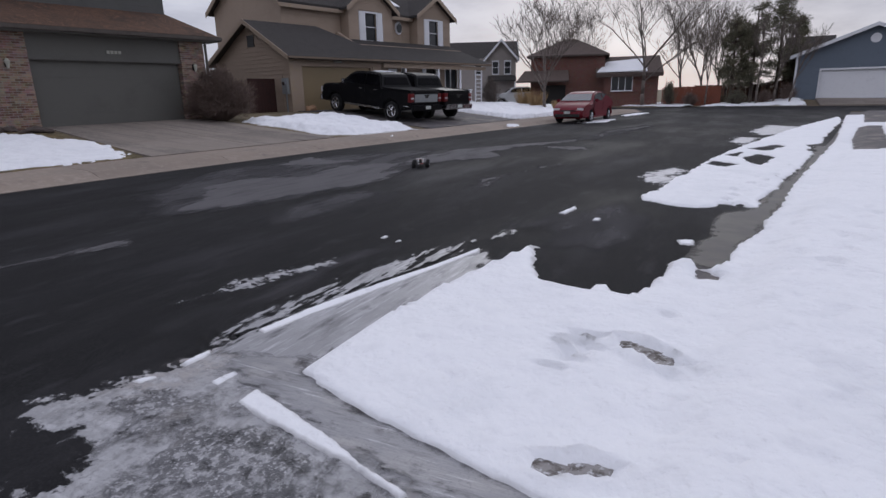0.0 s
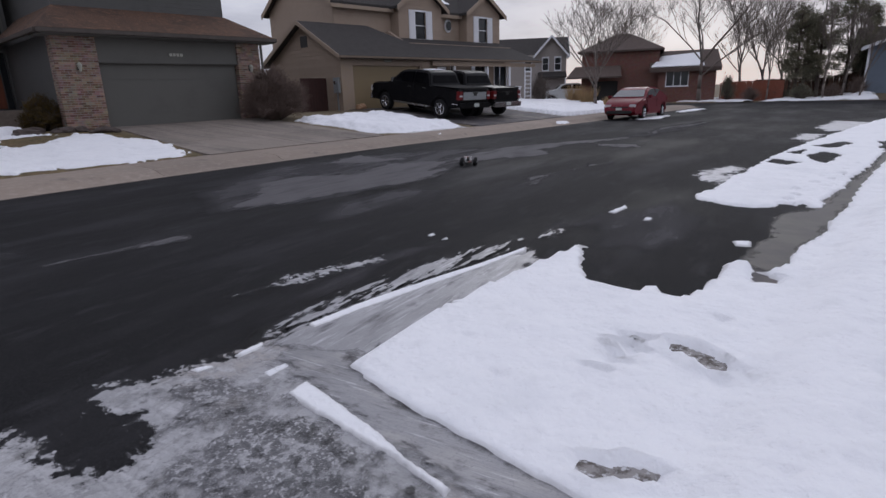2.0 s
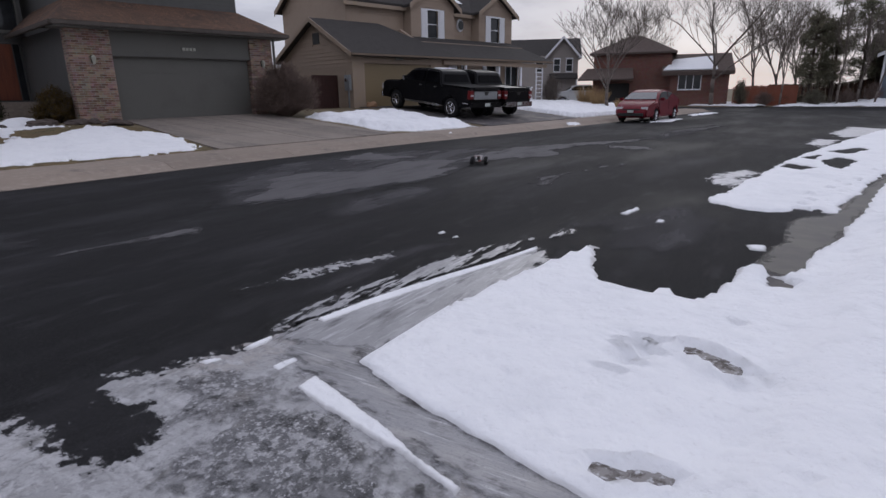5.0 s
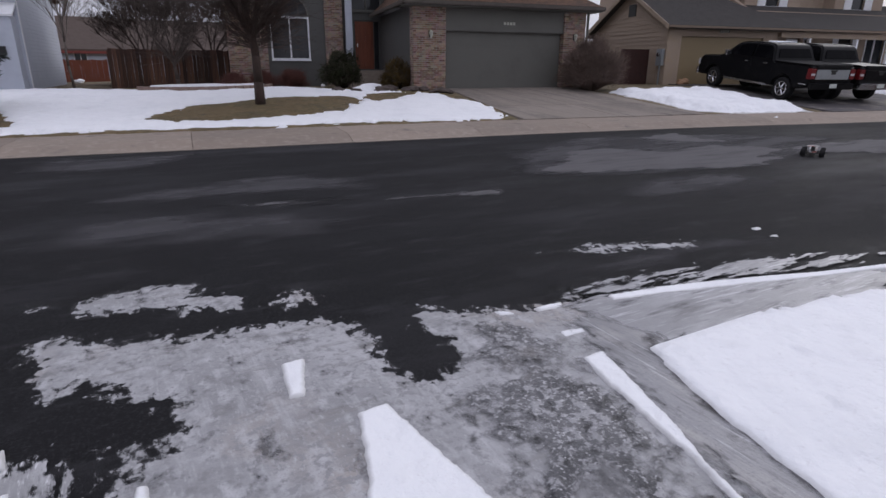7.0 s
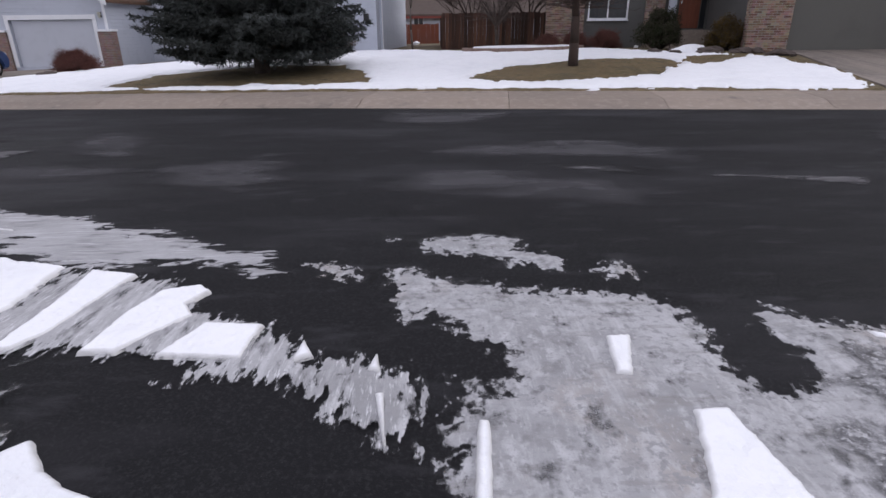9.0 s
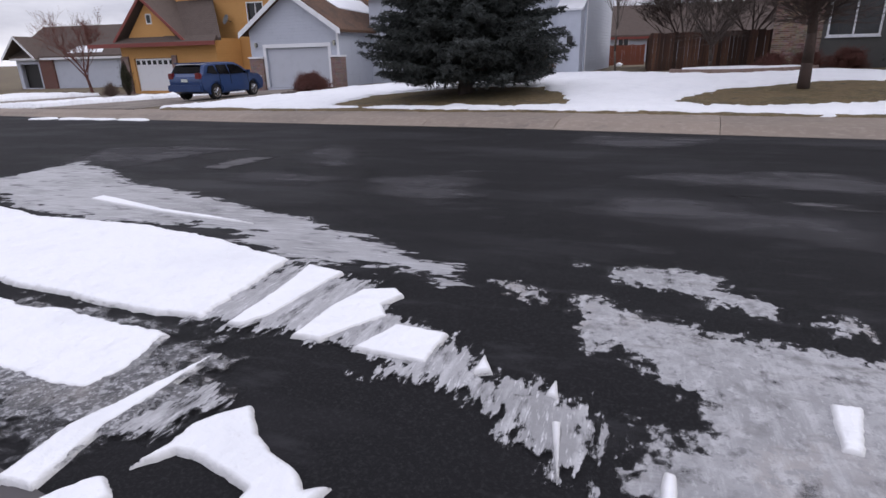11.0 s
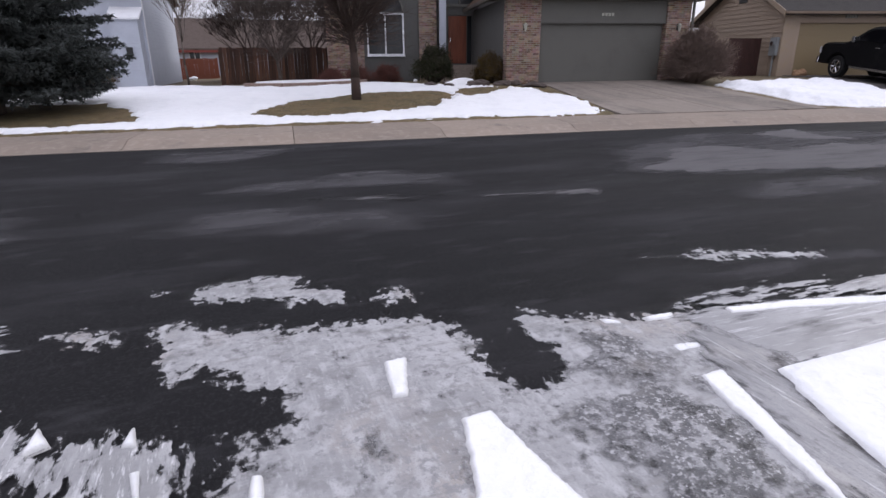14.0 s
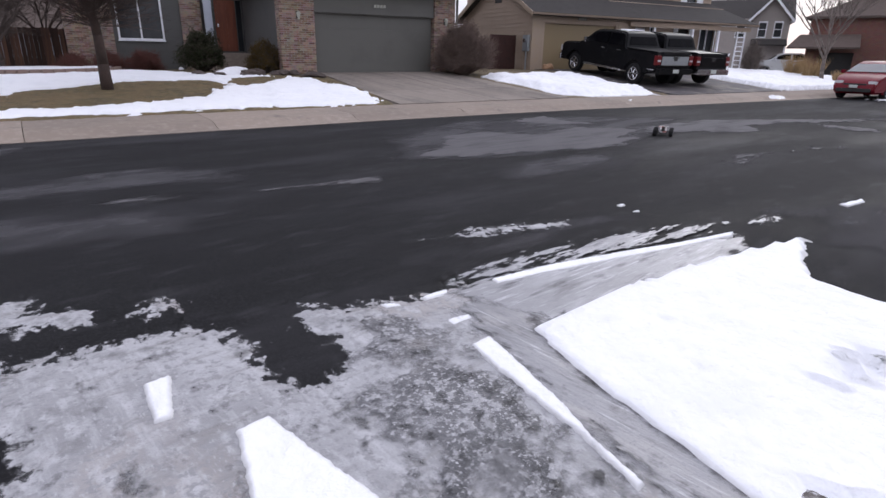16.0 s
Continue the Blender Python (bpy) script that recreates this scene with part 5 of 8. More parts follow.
def gable_roof(parent, u0, u1, v0, v1, eave, peak, mat, ridge="u", over=0.35, thick=0.14, trim="white_trim"):
    """Two roof plates on a ridge along u or v, with fascia boards."""
    if ridge == "u":
        m = (v0 + v1) / 2
        k = (peak - eave) / (m - v0)
        lo, a, b = eave - over * k, u0 - over, u1 + over
        quads = [[(a, v0 - over, lo), (b, v0 - over, lo), (b, m, peak), (a, m, peak)], [(a, m, peak), (b, m, peak), (b, v1 + over, lo), (a, v1 + over, lo)]]
        fas = [(a, b, v0 - over - 0.03, v0 - over, lo - 0.2, lo)]
    else:
        m = (u0 + u1) / 2
        k = (peak - eave) / (m - u0)
        lo, a, b = eave - over * k, v0 - over, v1 + 0.05
        quads = [[(u0 - over, a, lo), (m, a, peak), (m, b, peak), (u0 - over, b, lo)], [(m, a, peak), (u1 + over, a, lo), (u1 + over, b, lo), (m, b, peak)]]
        fas = []
    roof = part("roof", slab(bmesh.new(), [(c[0], c[1], c[2] + thick) for c in quads[0]], thick), mat, parent)
    part("roof_slope", slab(bmesh.new(), [(c[0], c[1], c[2] + thick) for c in quads[1]], thick), mat, roof)
    for f in fas:
        part("fascia", boxes(f), M[trim], roof)
    if ridge == "v":
        for s in (-1, 1):
            e0 = u0 - over if s < 0 else u1 + over
            bm = prism(bmesh.new(), [(e0, lo - 0.12), (m, peak - 0.12), (m, peak + thick + 0.02), (e0, lo + thick + 0.02)], v0 - over - 0.035, v0 - over - 0.002)
            part("barge_board", bm, M[trim], roof)
    else:
        for c in (a, b):
            d = -0.035 if c == a else 0.002
            for v, s in ((v0 - over, 1), (v1 + over, -1)):
                bm = prism(bmesh.new(), [(v, lo - 0.12), (m, peak - 0.12), (m, peak + thick + 0.02), (v, lo + thick + 0.02)], c + d, c + d + 0.033, "x")
                part("barge_board", bm, M[trim], roof)
    return roof


def shell(parent, u0, u1, v0, v1, z0, z1, mat, openings=(), gable=None, name="wall"):
    """Four walls; the front one has openings. gable: (axis, peak) closes a gable end above."""
    t = 0.2
    part(name, wall_front(bmesh.new(), u0, u1, v0, v0 + t, z0, z1, openings), mat, parent)
    part(name, boxes((u0, u0 + t, v0 + t, v1, z0, z1)), mat, parent)
    part(name, boxes((u1 - t, u1, v0 + t, v1, z0, z1)), mat, parent)
    part(name, boxes((u0 + t, u1 - t, v1 - t, v1, z0, z1)), mat, parent)
    if gable:
        axis, peak = gable
        if axis == "v":
            part("gable", prism(bmesh.new(), [(u0, z1), (u1, z1), ((u0 + u1) / 2, peak)], v0, v0 + t), mat, parent)
        else:
            for a in (u0, u1 - t):
                part("gable", prism(bmesh.new(), [(v0, z1), (v1, z1), ((v0 + v1) / 2, peak)], a, a + t, "x"), mat, parent)


def number_bars(parent, u, z, v, n=4):
    plaque = part("number_plaque", boxes((u - 0.28, u + 0.28, v - 0.02, v - 0.003, z - 0.07, z + 0.07)), M["grey_door"], parent)
    for k in range(n):
        a = u - 0.24 + 0.125 * k
        part("bar", boxes((a, a + 0.09, v - 0.035, v - 0.022, z - 0.05, z + 0.05)), M["number_plaque"], plaque)


def wall_lamp(parent, u, z, v):
    lamp = part("wall_lamp", boxes((u - 0.05, u + 0.05, v - 0.03, v - 0.002, z - 0.1, z + 0.12)), M["dark_metal"], parent)
    part("lantern", disc_turn(bmesh.new(), [(0.03, -0.14), (0.075, 0.04), (0.085, 0.06), (0.02, 0.14)], 8, "z"), M["number_plaque"], lamp).location = (u, v - 0.12, z)


def hip_roof(parent, u0, u1, v0, v1, eave, peak, mat, over=0.4, thick=0.16):
    a, b, c, d = u0 - over, u1 + over, v0 - over, v1 + over
    m, k = (c + d) / 2, min((b - a) * 0.42, (d - c) / 2)
    e, p = eave + thick, peak + thick
    roof = part("roof", slab(bmesh.new(), [(a, c, e), (b, c, e), (b - k, m, p), (a + k, m, p)], thick), mat, parent)
    for corners in ([(a, d, e), (a + k, m, p), (b - k, m, p), (b, d, e)], [(a, c, e), (a + k, m, p), (a, d, e)], [(b, c, e), (b, d, e), (b - k, m, p)]):
        part("roof_slope", slab(bmesh.new(), corners, thick), mat, roof)
    return roof


# grey house with the brick garage
h = house("brick_garage_house", 10.9, 19.4, 0.68, -12, "grey house with brick garage piers and brown hipped roof")
part("brick_pier", boxes((-1.25, -0.02, -0.06, 0.5, -0.15, 2.98)), M["brick"], h)
part("brick_pier", boxes((4.86, 5.8, -0.06, 0.5, -0.15, 2.98)), M["brick"], h)
part("lintel_panel", boxes((-0.02, 4.86, 0.02, 0.3, 2.1, 2.98)), M["grey_door"], h)
part("drip_trim", boxes((-0.02, 4.86, -0.02, 0.018, 2.13, 2.2)), M["grey_door"], h)
garage_door(h, 0.0, 4.84, 0.0, 2.12, 0.05, M["grey_door"])
number_bars(h, 2.55, 2.42, 0.02)
wall_lamp(h, -0.62, 1.98, -0.06)
wall_lamp(h, 5.32, 1.98, -0.06)
part("wall", boxes((-1.2, -1.0, 0.5, 6.2, -0.3, 3.0)), M["grey_siding"], h)
part("wall", boxes((5.5, 5.7, 0.5, 9.0, -0.3, 3.0)), M["grey_siding"], h)
roof = part("roof", slab(bmesh.new(), [(-1.65, -0.5, 3.1), (6.25, -0.5, 3.1), (5.2, 1.3, 3.98), (-0.7, 1.3, 3.98)], 0.12), M["brown_shingle"], h)
part("roof_slope", slab(bmesh.new(), [(-1.65, -0.5, 3.1), (-0.7, 1.3, 3.98), (-0.7, 6.0, 3.98), (-1.65, 6.0, 3.1)], 0.12), M["brown_shingle"], roof)
part("roof_slope", slab(bmesh.new(), [(6.25, -0.5, 3.1), (6.25, 9.0, 3.1), (5.2, 9.0, 3.98), (5.2, 1.3, 3.98)], 0.12), M["brown_shingle"], roof)
part("gutter", bevelled(boxes((-1.72, 6.32, -0.62, -0.5, 2.94, 3.08)), 0.02), M["dark_gutter"], roof)
part("gutter", bevelled(boxes((-1.77, -1.65, -0.5, 5.9, 2.94, 3.08)), 0.02), M["dark_gutter"], roof)
part("gutter", bevelled(boxes((6.25, 6.37, -0.5, 9.0, 2.94, 3.08)), 0.02), M["dark_gutter"], roof)
part("soffit", boxes((-1.65, 6.25, -0.5, 0.4, 2.9, 2.935)), M["grey_door"], roof)
part("downspout", bevelled(boxes((5.84, 5.92, -0.12, -0.03, 0.0, 2.9)), 0.015), M["grey_door"], h)
shell(h, -0.7, 5.2, 1.35, 9.0, 3.7, 6.2, M["grey_siding"], openings=((1.2, 2.6, 4.7, 5.8),))
window(h, 1.2, 2.6, 4.7, 5.8, 1.35)
gable_roof(h, -0.7, 5.2, 1.35, 9.0, 6.2, 8.4, M["brown_shingle"], "u", trim="grey_door")
# main wing
W_OPEN = ((-6.03, -4.49, 1.18, 2.84), (-2.4, -1.25, 0.72, 2.85), (-2.5, -1.2, 3.3, 4.4))
part("wall", wall_front(bmesh.new(), -6.25, -1.0, 6.2, 6.4, -0.4, 6.0, W_OPEN), M["grey_siding"], h)
part("brick_wall", boxes((-7.9, -6.25, 6.1, 6.5, -0.6, 6.0)), M["brick"], h)
part("brick_wall", boxes((-3.74, -2.95, 6.02, 6.19, -0.3, 6.0)), M["brick"], h)
part("wall", boxes((-7.9, -7.7, 6.5, 14.0, -0.8, 6.0)), M["grey_siding"], h)
part("wall", boxes((-7.7, 5.5, 13.8, 14.0, -0.8, 6.0)), M["grey_siding"], h)
window(h, -6.03, -4.49, 1.18, 2.84, 6.2)
half = [(-5.26 + 0.77 * math.cos(math.pi * k / 16), 2.98 + 0.77 * math.sin(math.pi * k / 16)) for k in range(17)]
fan = part("fan_window", prism(bmesh.new(), half, 6.17, 6.197), M["glass"], h, "dark half-round window above the lower panes")
rim = bmesh.new()
for k in range(16):
    (a, b), (c, d) = half[k], half[k + 1]
    ca, cb = -5.26, 2.98
    prism(rim, [(a, b), (c, d), (ca + (c - ca) * 1.1, cb + (d - cb) * 1.1), (ca + (a - ca) * 1.1, cb + (b - cb) * 1.1)], 6.13, 6.198)
part("fan_trim", rim, M["grey_door"], fan)
window(h, -2.5, -1.2, 3.3, 4.4, 6.2, trim="grey_door")
part("porch_column", bevelled(boxes((-2.9, -2.62, 5.3, 5.58, 0.6, 5.4)), 0.02), M["pale_siding"], h, "pale grey painted porch column")
part("porch_floor", boxes((-3.0, -1.22, 5.2, 6.18, -0.3, 0.68)), M["concrete"], h)
door = part("front_door", bevelled(boxes((-2.36, -1.52, 6.28, 6.33, 0.74, 2.8)), 0.008), M["door_wood"], h, "red-brown wooden front door")
for a, b in ((-2.28, -1.98), (-1.9, -1.6)):
    for c, d in ((0.85, 1.55), (1.65, 2.68)):
        part("panel", bevelled(boxes((a, b, 6.262, 6.279, c, d)), 0.006), M["door_wood"], door)
part("door_handle", boxes((-2.31, -2.26, 6.2, 6.27, 1.7, 1.85)), M["chrome"], door)
part("sidelight", boxes((-1.47, -1.28, 6.3, 6.33, 0.74, 2.8)), M["glass"], h)
for k in range(4):
    part("step", bevelled(boxes((-2.35, -1.24, 5.2 - 0.3 * (k + 1), 5.2 - 0.3 * k - 0.004, -0.3, 0.54 - 0.17 * k)), 0.01), M["concrete"], h)
gable_roof(h, -7.9, 0.0, 6.1, 14.0, 6.0, 8.0, M["brown_shingle"], "u", trim="grey_door")

# tan two-storey house
h = house("tan_house", 22.9, 18.75, 0.8, -14, "tan clapboard two-storey house with dark shingle roof and white shutters")
shell(h, -0.6, 5.5, 0.0, 6.6, -0.5, 2.62, M["tan_siding"], openings=((0.13, 4.73, 0.0, 2.16),), gable=("u", 4.32))
part("garage_front", wall_front(bmesh.new(), -0.62, 5.52, -0.03, -0.004, -0.3, 2.62, ((0.0, 4.86, -0.3, 2.26),)), M["tan_trim"], h)
garage_door(h, 0.13, 4.73, 0.0, 2.15, 0.0, M["olive_door"])
number_bars(h, 2.4, 2.42, -0.03)
roof = part("roof", slab(bmesh.new(), [(-0.95, -0.45, 2.6), (6.6, -0.45, 2.6), (3.6, 3.1, 4.5), (-0.95, 3.1, 4.5)], 0.16), M["dark_shingle"], h)
part("roof_slope", slab(bmesh.new(), [(-0.95, 3.1, 4.5), (3.6, 3.1, 4.5), (3.6, 6.95, 2.5), (-0.95, 6.95, 2.5)], 0.16), M["dark_shingle"], roof)
part("roof_slope", slab(bmesh.new(), [(6.6, -0.45, 2.6), (6.6, 3.4, 2.9), (3.6, 3.1, 4.5)], 0.16), M["dark_shingle"], roof)
part("barge_board", prism(bmesh.new(), [(-0.45, 2.4), (3.1, 4.3), (3.1, 4.52), (-0.45, 2.62)], -0.99, -0.955, "x"), M["tan_trim"], roof)
part("barge_board", prism(bmesh.new(), [(6.9, 2.4), (3.1, 4.3), (3.1, 4.52), (6.9, 2.62)], -0.99, -0.955, "x"), M["tan_trim"], roof)
part("gutter", bevelled(boxes((-0.98, 15.6, -0.55, -0.46, 2.48, 2.58)), 0.02), M["gutter_brown"], roof)
part("attic_vent", boxes((-0.64, -0.602, 2.75, 3.35, 3.2, 3.75)), M["dark_metal"], h)
part("porch_roof", slab(bmesh.new(), [(5.2, -0.45, 2.6), (15.6, -0.45, 2.6), (15.3, 3.0, 3.95), (5.2, 3.0, 3.95)], 0.14), M["dark_shingle"], h)
part("porch_beam", boxes((5.55, 15.3, -0.2, 0.0, 2.2, 2.42)), M["tan_trim"], h)
part("porch_floor", boxes((5.55, 15.4, -0.3, 2.0, -0.4, 0.1)), M["concrete"], h)
part("wall", wall_front(bmesh.new(), 5.5, 15.4, 2.0, 2.2, -0.4, 3.6, ((8.1, 9.0, 0.1, 2.3), (11.6, 12.6, 1.05, 2.45), (13.6, 14.9, 0.9, 2.45), (9.3, 9.65, 0.3, 2.3))), M["tan_siding"], h)
window(h, 11.6, 12.6, 1.05, 2.45, 2.0, mullions=0, rails=1, shutters=0.3)
window(h, 13.6, 14.9, 0.9, 2.45, 2.0)
window(h, 9.3, 9.65, 0.3, 2.3, 2.0, mullions=0, rails=3)
part("front_door", bevelled(boxes((8.12, 8.98, 2.1, 2.15, 0.1, 2.28)), 0.01), M["white_trim"], h, "white panelled front door")
for u in (7.4, 10.4, 12.6):
    p = part("porch_post", bevelled(boxes((u - 0.07, u + 0.07, -0.15, -0.01, 0.1, 2.2)), 0.012), M["white_trim"], h)
    part("post_base", boxes((u - 0.11, u + 0.11, -0.19, 0.03, 0.1, 0.28)), M["white_trim"], p)
trellis = part("trellis", boxes((14.25, 14.32, -0.12, -0.05, 0.1, 2.35), (14.93, 15.0, -0.12, -0.05, 0.1, 2.35)), M["white_trim"], h, "white wooden ladder trellis on the porch")
for k in range(8):
    part("slat", boxes((14.32, 14.93, -0.105, -0.065, 0.3 + 0.26 * k, 0.35 + 0.26 * k)), M["white_trim"], trellis)
rail = part("porch_rail", boxes((12.67, 13.9, -0.12, -0.06, 0.9, 0.97)), M["white_trim"], h)
part("bottom_rail", boxes((12.67, 13.9, -0.12, -0.06, 0.2, 0.26)), M["white_trim"], rail)
for k in range(9):
    part("baluster", boxes((12.77 + 0.125 * k, 12.81 + 0.125 * k, -0.11, -0.07, 0.26, 0.9)), M["white_trim"], rail)
# upper storey
shell(h, 1.8, 15.3, 3.7, 10.5, 2.4, 5.8, M["tan_siding"], openings=((10.67, 11.03, 4.68, 5.2),), gable=("u", 7.9))
part("oval_window", disc_turn(bmesh.new(), [(0.3, -0.05), (0.3, 0.0)], 24, "z"), M["white_trim"], h).matrix_local = pose(10.85, 3.64, 4.93, 90, 0, 0) @ Matrix.Diagonal((1.05, 1.35, 1, 1))
part("oval_pane", disc_turn(bmesh.new(), [(0.22, 0.0), (0.22, 0.02)], 24, "z"), M["glass"], h).matrix_local = pose(10.85, 3.585, 4.93, 90, 0, 0) @ Matrix.Diagonal((1.05, 1.35, 1, 1))
for a, b, w0, w1, pk in ((5.95, 9.6, 7.3, 8.2, 7.15), (11.95, 15.4, 13.15, 14.08, 6.9)):
    part("bay_wall", wall_front(bmesh.new(), a, b, 3.0, 3.2, 3.0, 5.8, ((w0, w1, 3.95, 5.5),)), M["tan_siding"], h)
    part("bay_wall", boxes((a, a + 0.2, 3.2, 3.7, 3.0, 5.8)), M["tan_siding"], h)
    part("bay_wall", boxes((b - 0.2, b, 3.2, 3.7, 3.0, 5.8)), M["tan_siding"], h)
    part("gable", prism(bmesh.new(), [(a, 5.8), (b, 5.8), ((a + b) / 2, pk - 0.02)], 3.0, 3.2), M["tan_siding"], h)
    window(h, w0, w1, 3.95, 5.5, 3.0, mullions=0, rails=1, shutters=0.42, width=0.1)
    gable_roof(h, a, b, 3.0, 7.0, 5.8, pk, M["dark_shingle"], "v", over=0.35, trim="tan_trim")
gable_roof(h, 1.8, 15.3, 3.7, 10.5, 5.8, 8.0, M["dark_shingle"], "u", trim="tan_trim")
part("roof_snow", bevelled(slab(bmesh.new(), [(11.2, 4.3, 6.42), (11.75, 4.3, 6.42), (11.5, 5.2, 6.98), (11.0, 5.2, 6.98)], 0.06), 0.02), M["snow"], h, "small patch of snow on the shingles")


def lap_boards(parent, side, at, z0, z1, span, pitch=0.19, gaps=()):
    """Clapboards, each a piece of its own: side 'front' runs along u at depth v = at, side 'left' along v at u = at."""
    z = z0
    while z < z1 - 0.03:
        top = min(z + pitch + 0.02, z1)
        a, b = span((z + top) / 2)
        runs = [(a, b)]
        for g0, g1, gz0, gz1 in gaps:
            if z < gz1 and top > gz0:
                runs = [r for q in runs for r in ((q[0], min(q[1], g0)), (max(q[0], g1), q[1])) if r[1] - r[0] > 0.05]
        for r0, r1 in runs:
            prof = [(at - 0.004, z), (at - 0.034, z), (at - 0.01, top), (at - 0.004, top)]
            bm = bmesh.new()
            ends = []
            for r in (r0, r1):
                ends.append([bm.verts.new((r, p, q) if side == "front" else (p, r, q)) for p, q in prof])
            bm.faces.new(ends[0])
            bm.faces.new(ends[1][::-1])
            for i in range(4):
                j = (i + 1) % 4
                bm.faces.new((ends[0][j], ends[0][i], ends[1][i], ends[1][j]))
            bmesh.ops.recalc_face_normals(bm, faces=bm.faces[:])
            part("clapboard", bm, M["tan_board"], parent)
        z += pitch


lap_boards(h, "left", -0.6, -0.3, 4.1, lambda z: (0.02, 6.58) if z < 2.62 else (0.02 + (z - 2.62) * 1.94, 6.58 - (z - 2.62) * 1.94), gaps=((0.05, 0.6, 0.05, 1.62), (2.72, 3.38, 3.18, 3.78)))
lap_boards(h, "front", 3.0, 3.95, 6.9, lambda z: (5.97, 9.58) if z < 5.8 else (5.97 + (z - 5.8) * 1.36, 9.58 - (z - 5.8) * 1.36), gaps=((6.74, 8.76, 3.85, 5.62),))
lap_boards(h, "front", 3.0, 3.95, 6.65, lambda z: (11.97, 15.38) if z < 5.8 else (11.97 + (z - 5.8) * 1.57, 15.38 - (z - 5.8) * 1.57), gaps=((12.6, 14.64, 3.85, 5.62),))
lap_boards(h, "front", 3.7, 3.95, 5.8, lambda z: (9.62, 11.93), gaps=((10.5, 11.2, 4.5, 5.36),))
lap_boards(h, "front", 3.7, 4.3, 5.8, lambda z: (1.82, 5.93))
meter = part("electric_meter", bevelled(boxes((-0.75, -0.605, 0.1, 0.55, 0.85, 1.6)), 0.02), M["grey_metal"], h, "grey electric meter box on the wall")
part("meter_dial", disc_turn(bmesh.new(), [(0.09, -0.9), (0.09, -0.82), (0.07, -0.76)], 16, "x"), M["chrome"], meter).location = (0.08, 0.32, 1.35)
part("conduit", boxes((-0.7, -0.64, 0.28, 0.34, -0.1, 0.85)), M["grey_metal"], meter)
gate = thing("side_gate", pose(22.9, 18.75, 0.8, 0, 0, -14), "dark red-brown wooden side gate beside the wall", "gate")
for k in range(9):
    part("board", boxes((-2.2 + 0.17 * k, -2.04 + 0.17 * k, 1.2, 1.225, -0.2, 1.6)), M["gate_wood"], gate)
part("rail", boxes((-2.2, -0.68, 1.226, 1.26, 0.2, 0.3)), M["gate_wood"], gate)
part("rail", boxes((-2.2, -0.68, 1.226, 1.26, 1.2, 1.3)), M["gate_wood"], gate)

# pale blue-grey house with the white garage door
h = house("pale_house", -20.3, 28.4, -0.06, -5, "pale blue-grey house with white trim and white garage door")
shell(h, -0.85, 4.95, 0.0, 6.0, -0.3, 3.0, M["pale_siding"], openings=((0.2, 4.28, 0.0, 2.08),), gable=("v", 4.85))
garage_door(h, 0.2, 4.28, 0.0, 2.06, 0.0, M["pale_door"])
part("door_trim", wall_front(bmesh.new(), 0.02, 4.46, -0.04, -0.003, 0.0, 2.28, ((0.2, 4.28, 0.0, 2.08),)), M["white_trim"], h)
for a, b in ((-0.92, 0.0), (4.48, 5.1)):
    p = part("brick_pier", boxes((a, b, -0.14, 0.35, -0.3, 1.55)), M["rose_brick"], h)
    part("pier_cap", bevelled(boxes((a - 0.05, b + 0.05, -0.2, 0.4, 1.552, 1.65)), 0.015), M["white_trim"], p)
for u in (-0.4, 4.72):
    wall_lamp(h, u, 2.25, 0.0)
part("corner_board", boxes((4.84, 4.97, -0.025, -0.002, 1.66, 3.0)), M["white_trim"], h)
gable_roof(h, -0.85, 4.95, 0.0, 8.0, 3.0, 4.85, M["brown_shingle"], "v", over=0.4)
part("roof_snow", bevelled(slab(bmesh.new(), [(2.35, 2.4, 4.85), (3.4, 2.6, 4.18), (3.8, 6.6, 3.92), (2.35, 6.8, 4.85)], 0.07), 0.02), M["snow"], h, "leftover snow on the shingles")
shell(h, 4.95, 17.0, 3.3, 12.0, -0.3, 4.9, M["pale_siding"], openings=((8.0, 9.6, 1.0, 2.3),))
window(h, 8.0, 9.6, 1.0, 2.3, 3.3)
gable_roof(h, 4.95, 17.0, 3.3, 12.0, 4.9, 7.2, M["brown_shingle"], "u")
chase = part("chimney_chase", boxes((15.8, 16.9, 2.4, 3.298, 0.2, 3.4)), M["pale_siding"], h)
part("chase_roof", slab(bmesh.new(), [(15.7, 2.3, 3.45), (17.0, 2.3, 3.45), (17.0, 3.3, 3.95), (15.7, 3.3, 3.95)], 0.08), M["white_trim"], chase)
part("flue_vent", boxes((16.3, 16.55, 2.3, 2.398, 1.9, 2.25)), M["dark_metal"], chase)
part("corner_board", boxes((17.0, 17.03, 3.3, 3.45, 0.3, 4.9)), M["white_trim"], h)

# orange house
h = house("orange_house", -33.8, 32.5, -0.45, 0, "ochre-orange two-storey house with dark red trim and steep brown roofs")
shell(h, -1.0, 7.0, 0.0, 4.0, -0.2, 3.3, M["orange_siding"], openings=((0.0, 3.3, 0.0, 2.15),))
garage_door(h, 0.0, 3.3, 0.0, 2.13, 0.0, M["white_trim"], lites=7)
part("stone_pier", boxes((3.35, 3.75, -0.12, 0.2, -0.2, 2.3)), M["rose_brick"], h)
part("stone_pier", boxes((-1.05, -0.4, -0.12, 0.2, -0.2, 2.3)), M["rose_brick"], h)
part("gable", prism(bmesh.new(), [(-0.3, 3.3), (4.1, 3.3), (1.9, 5.7)], 0.0, 0.2), M["orange_siding"], h)
w = part("arched_window", boxes((1.7, 2.15, -0.04, -0.002, 4.3, 4.95)), M["white_trim"], h)
part("pane", boxes((1.77, 2.08, -0.05, -0.042, 4.37, 4.88)), M["glass"], w)
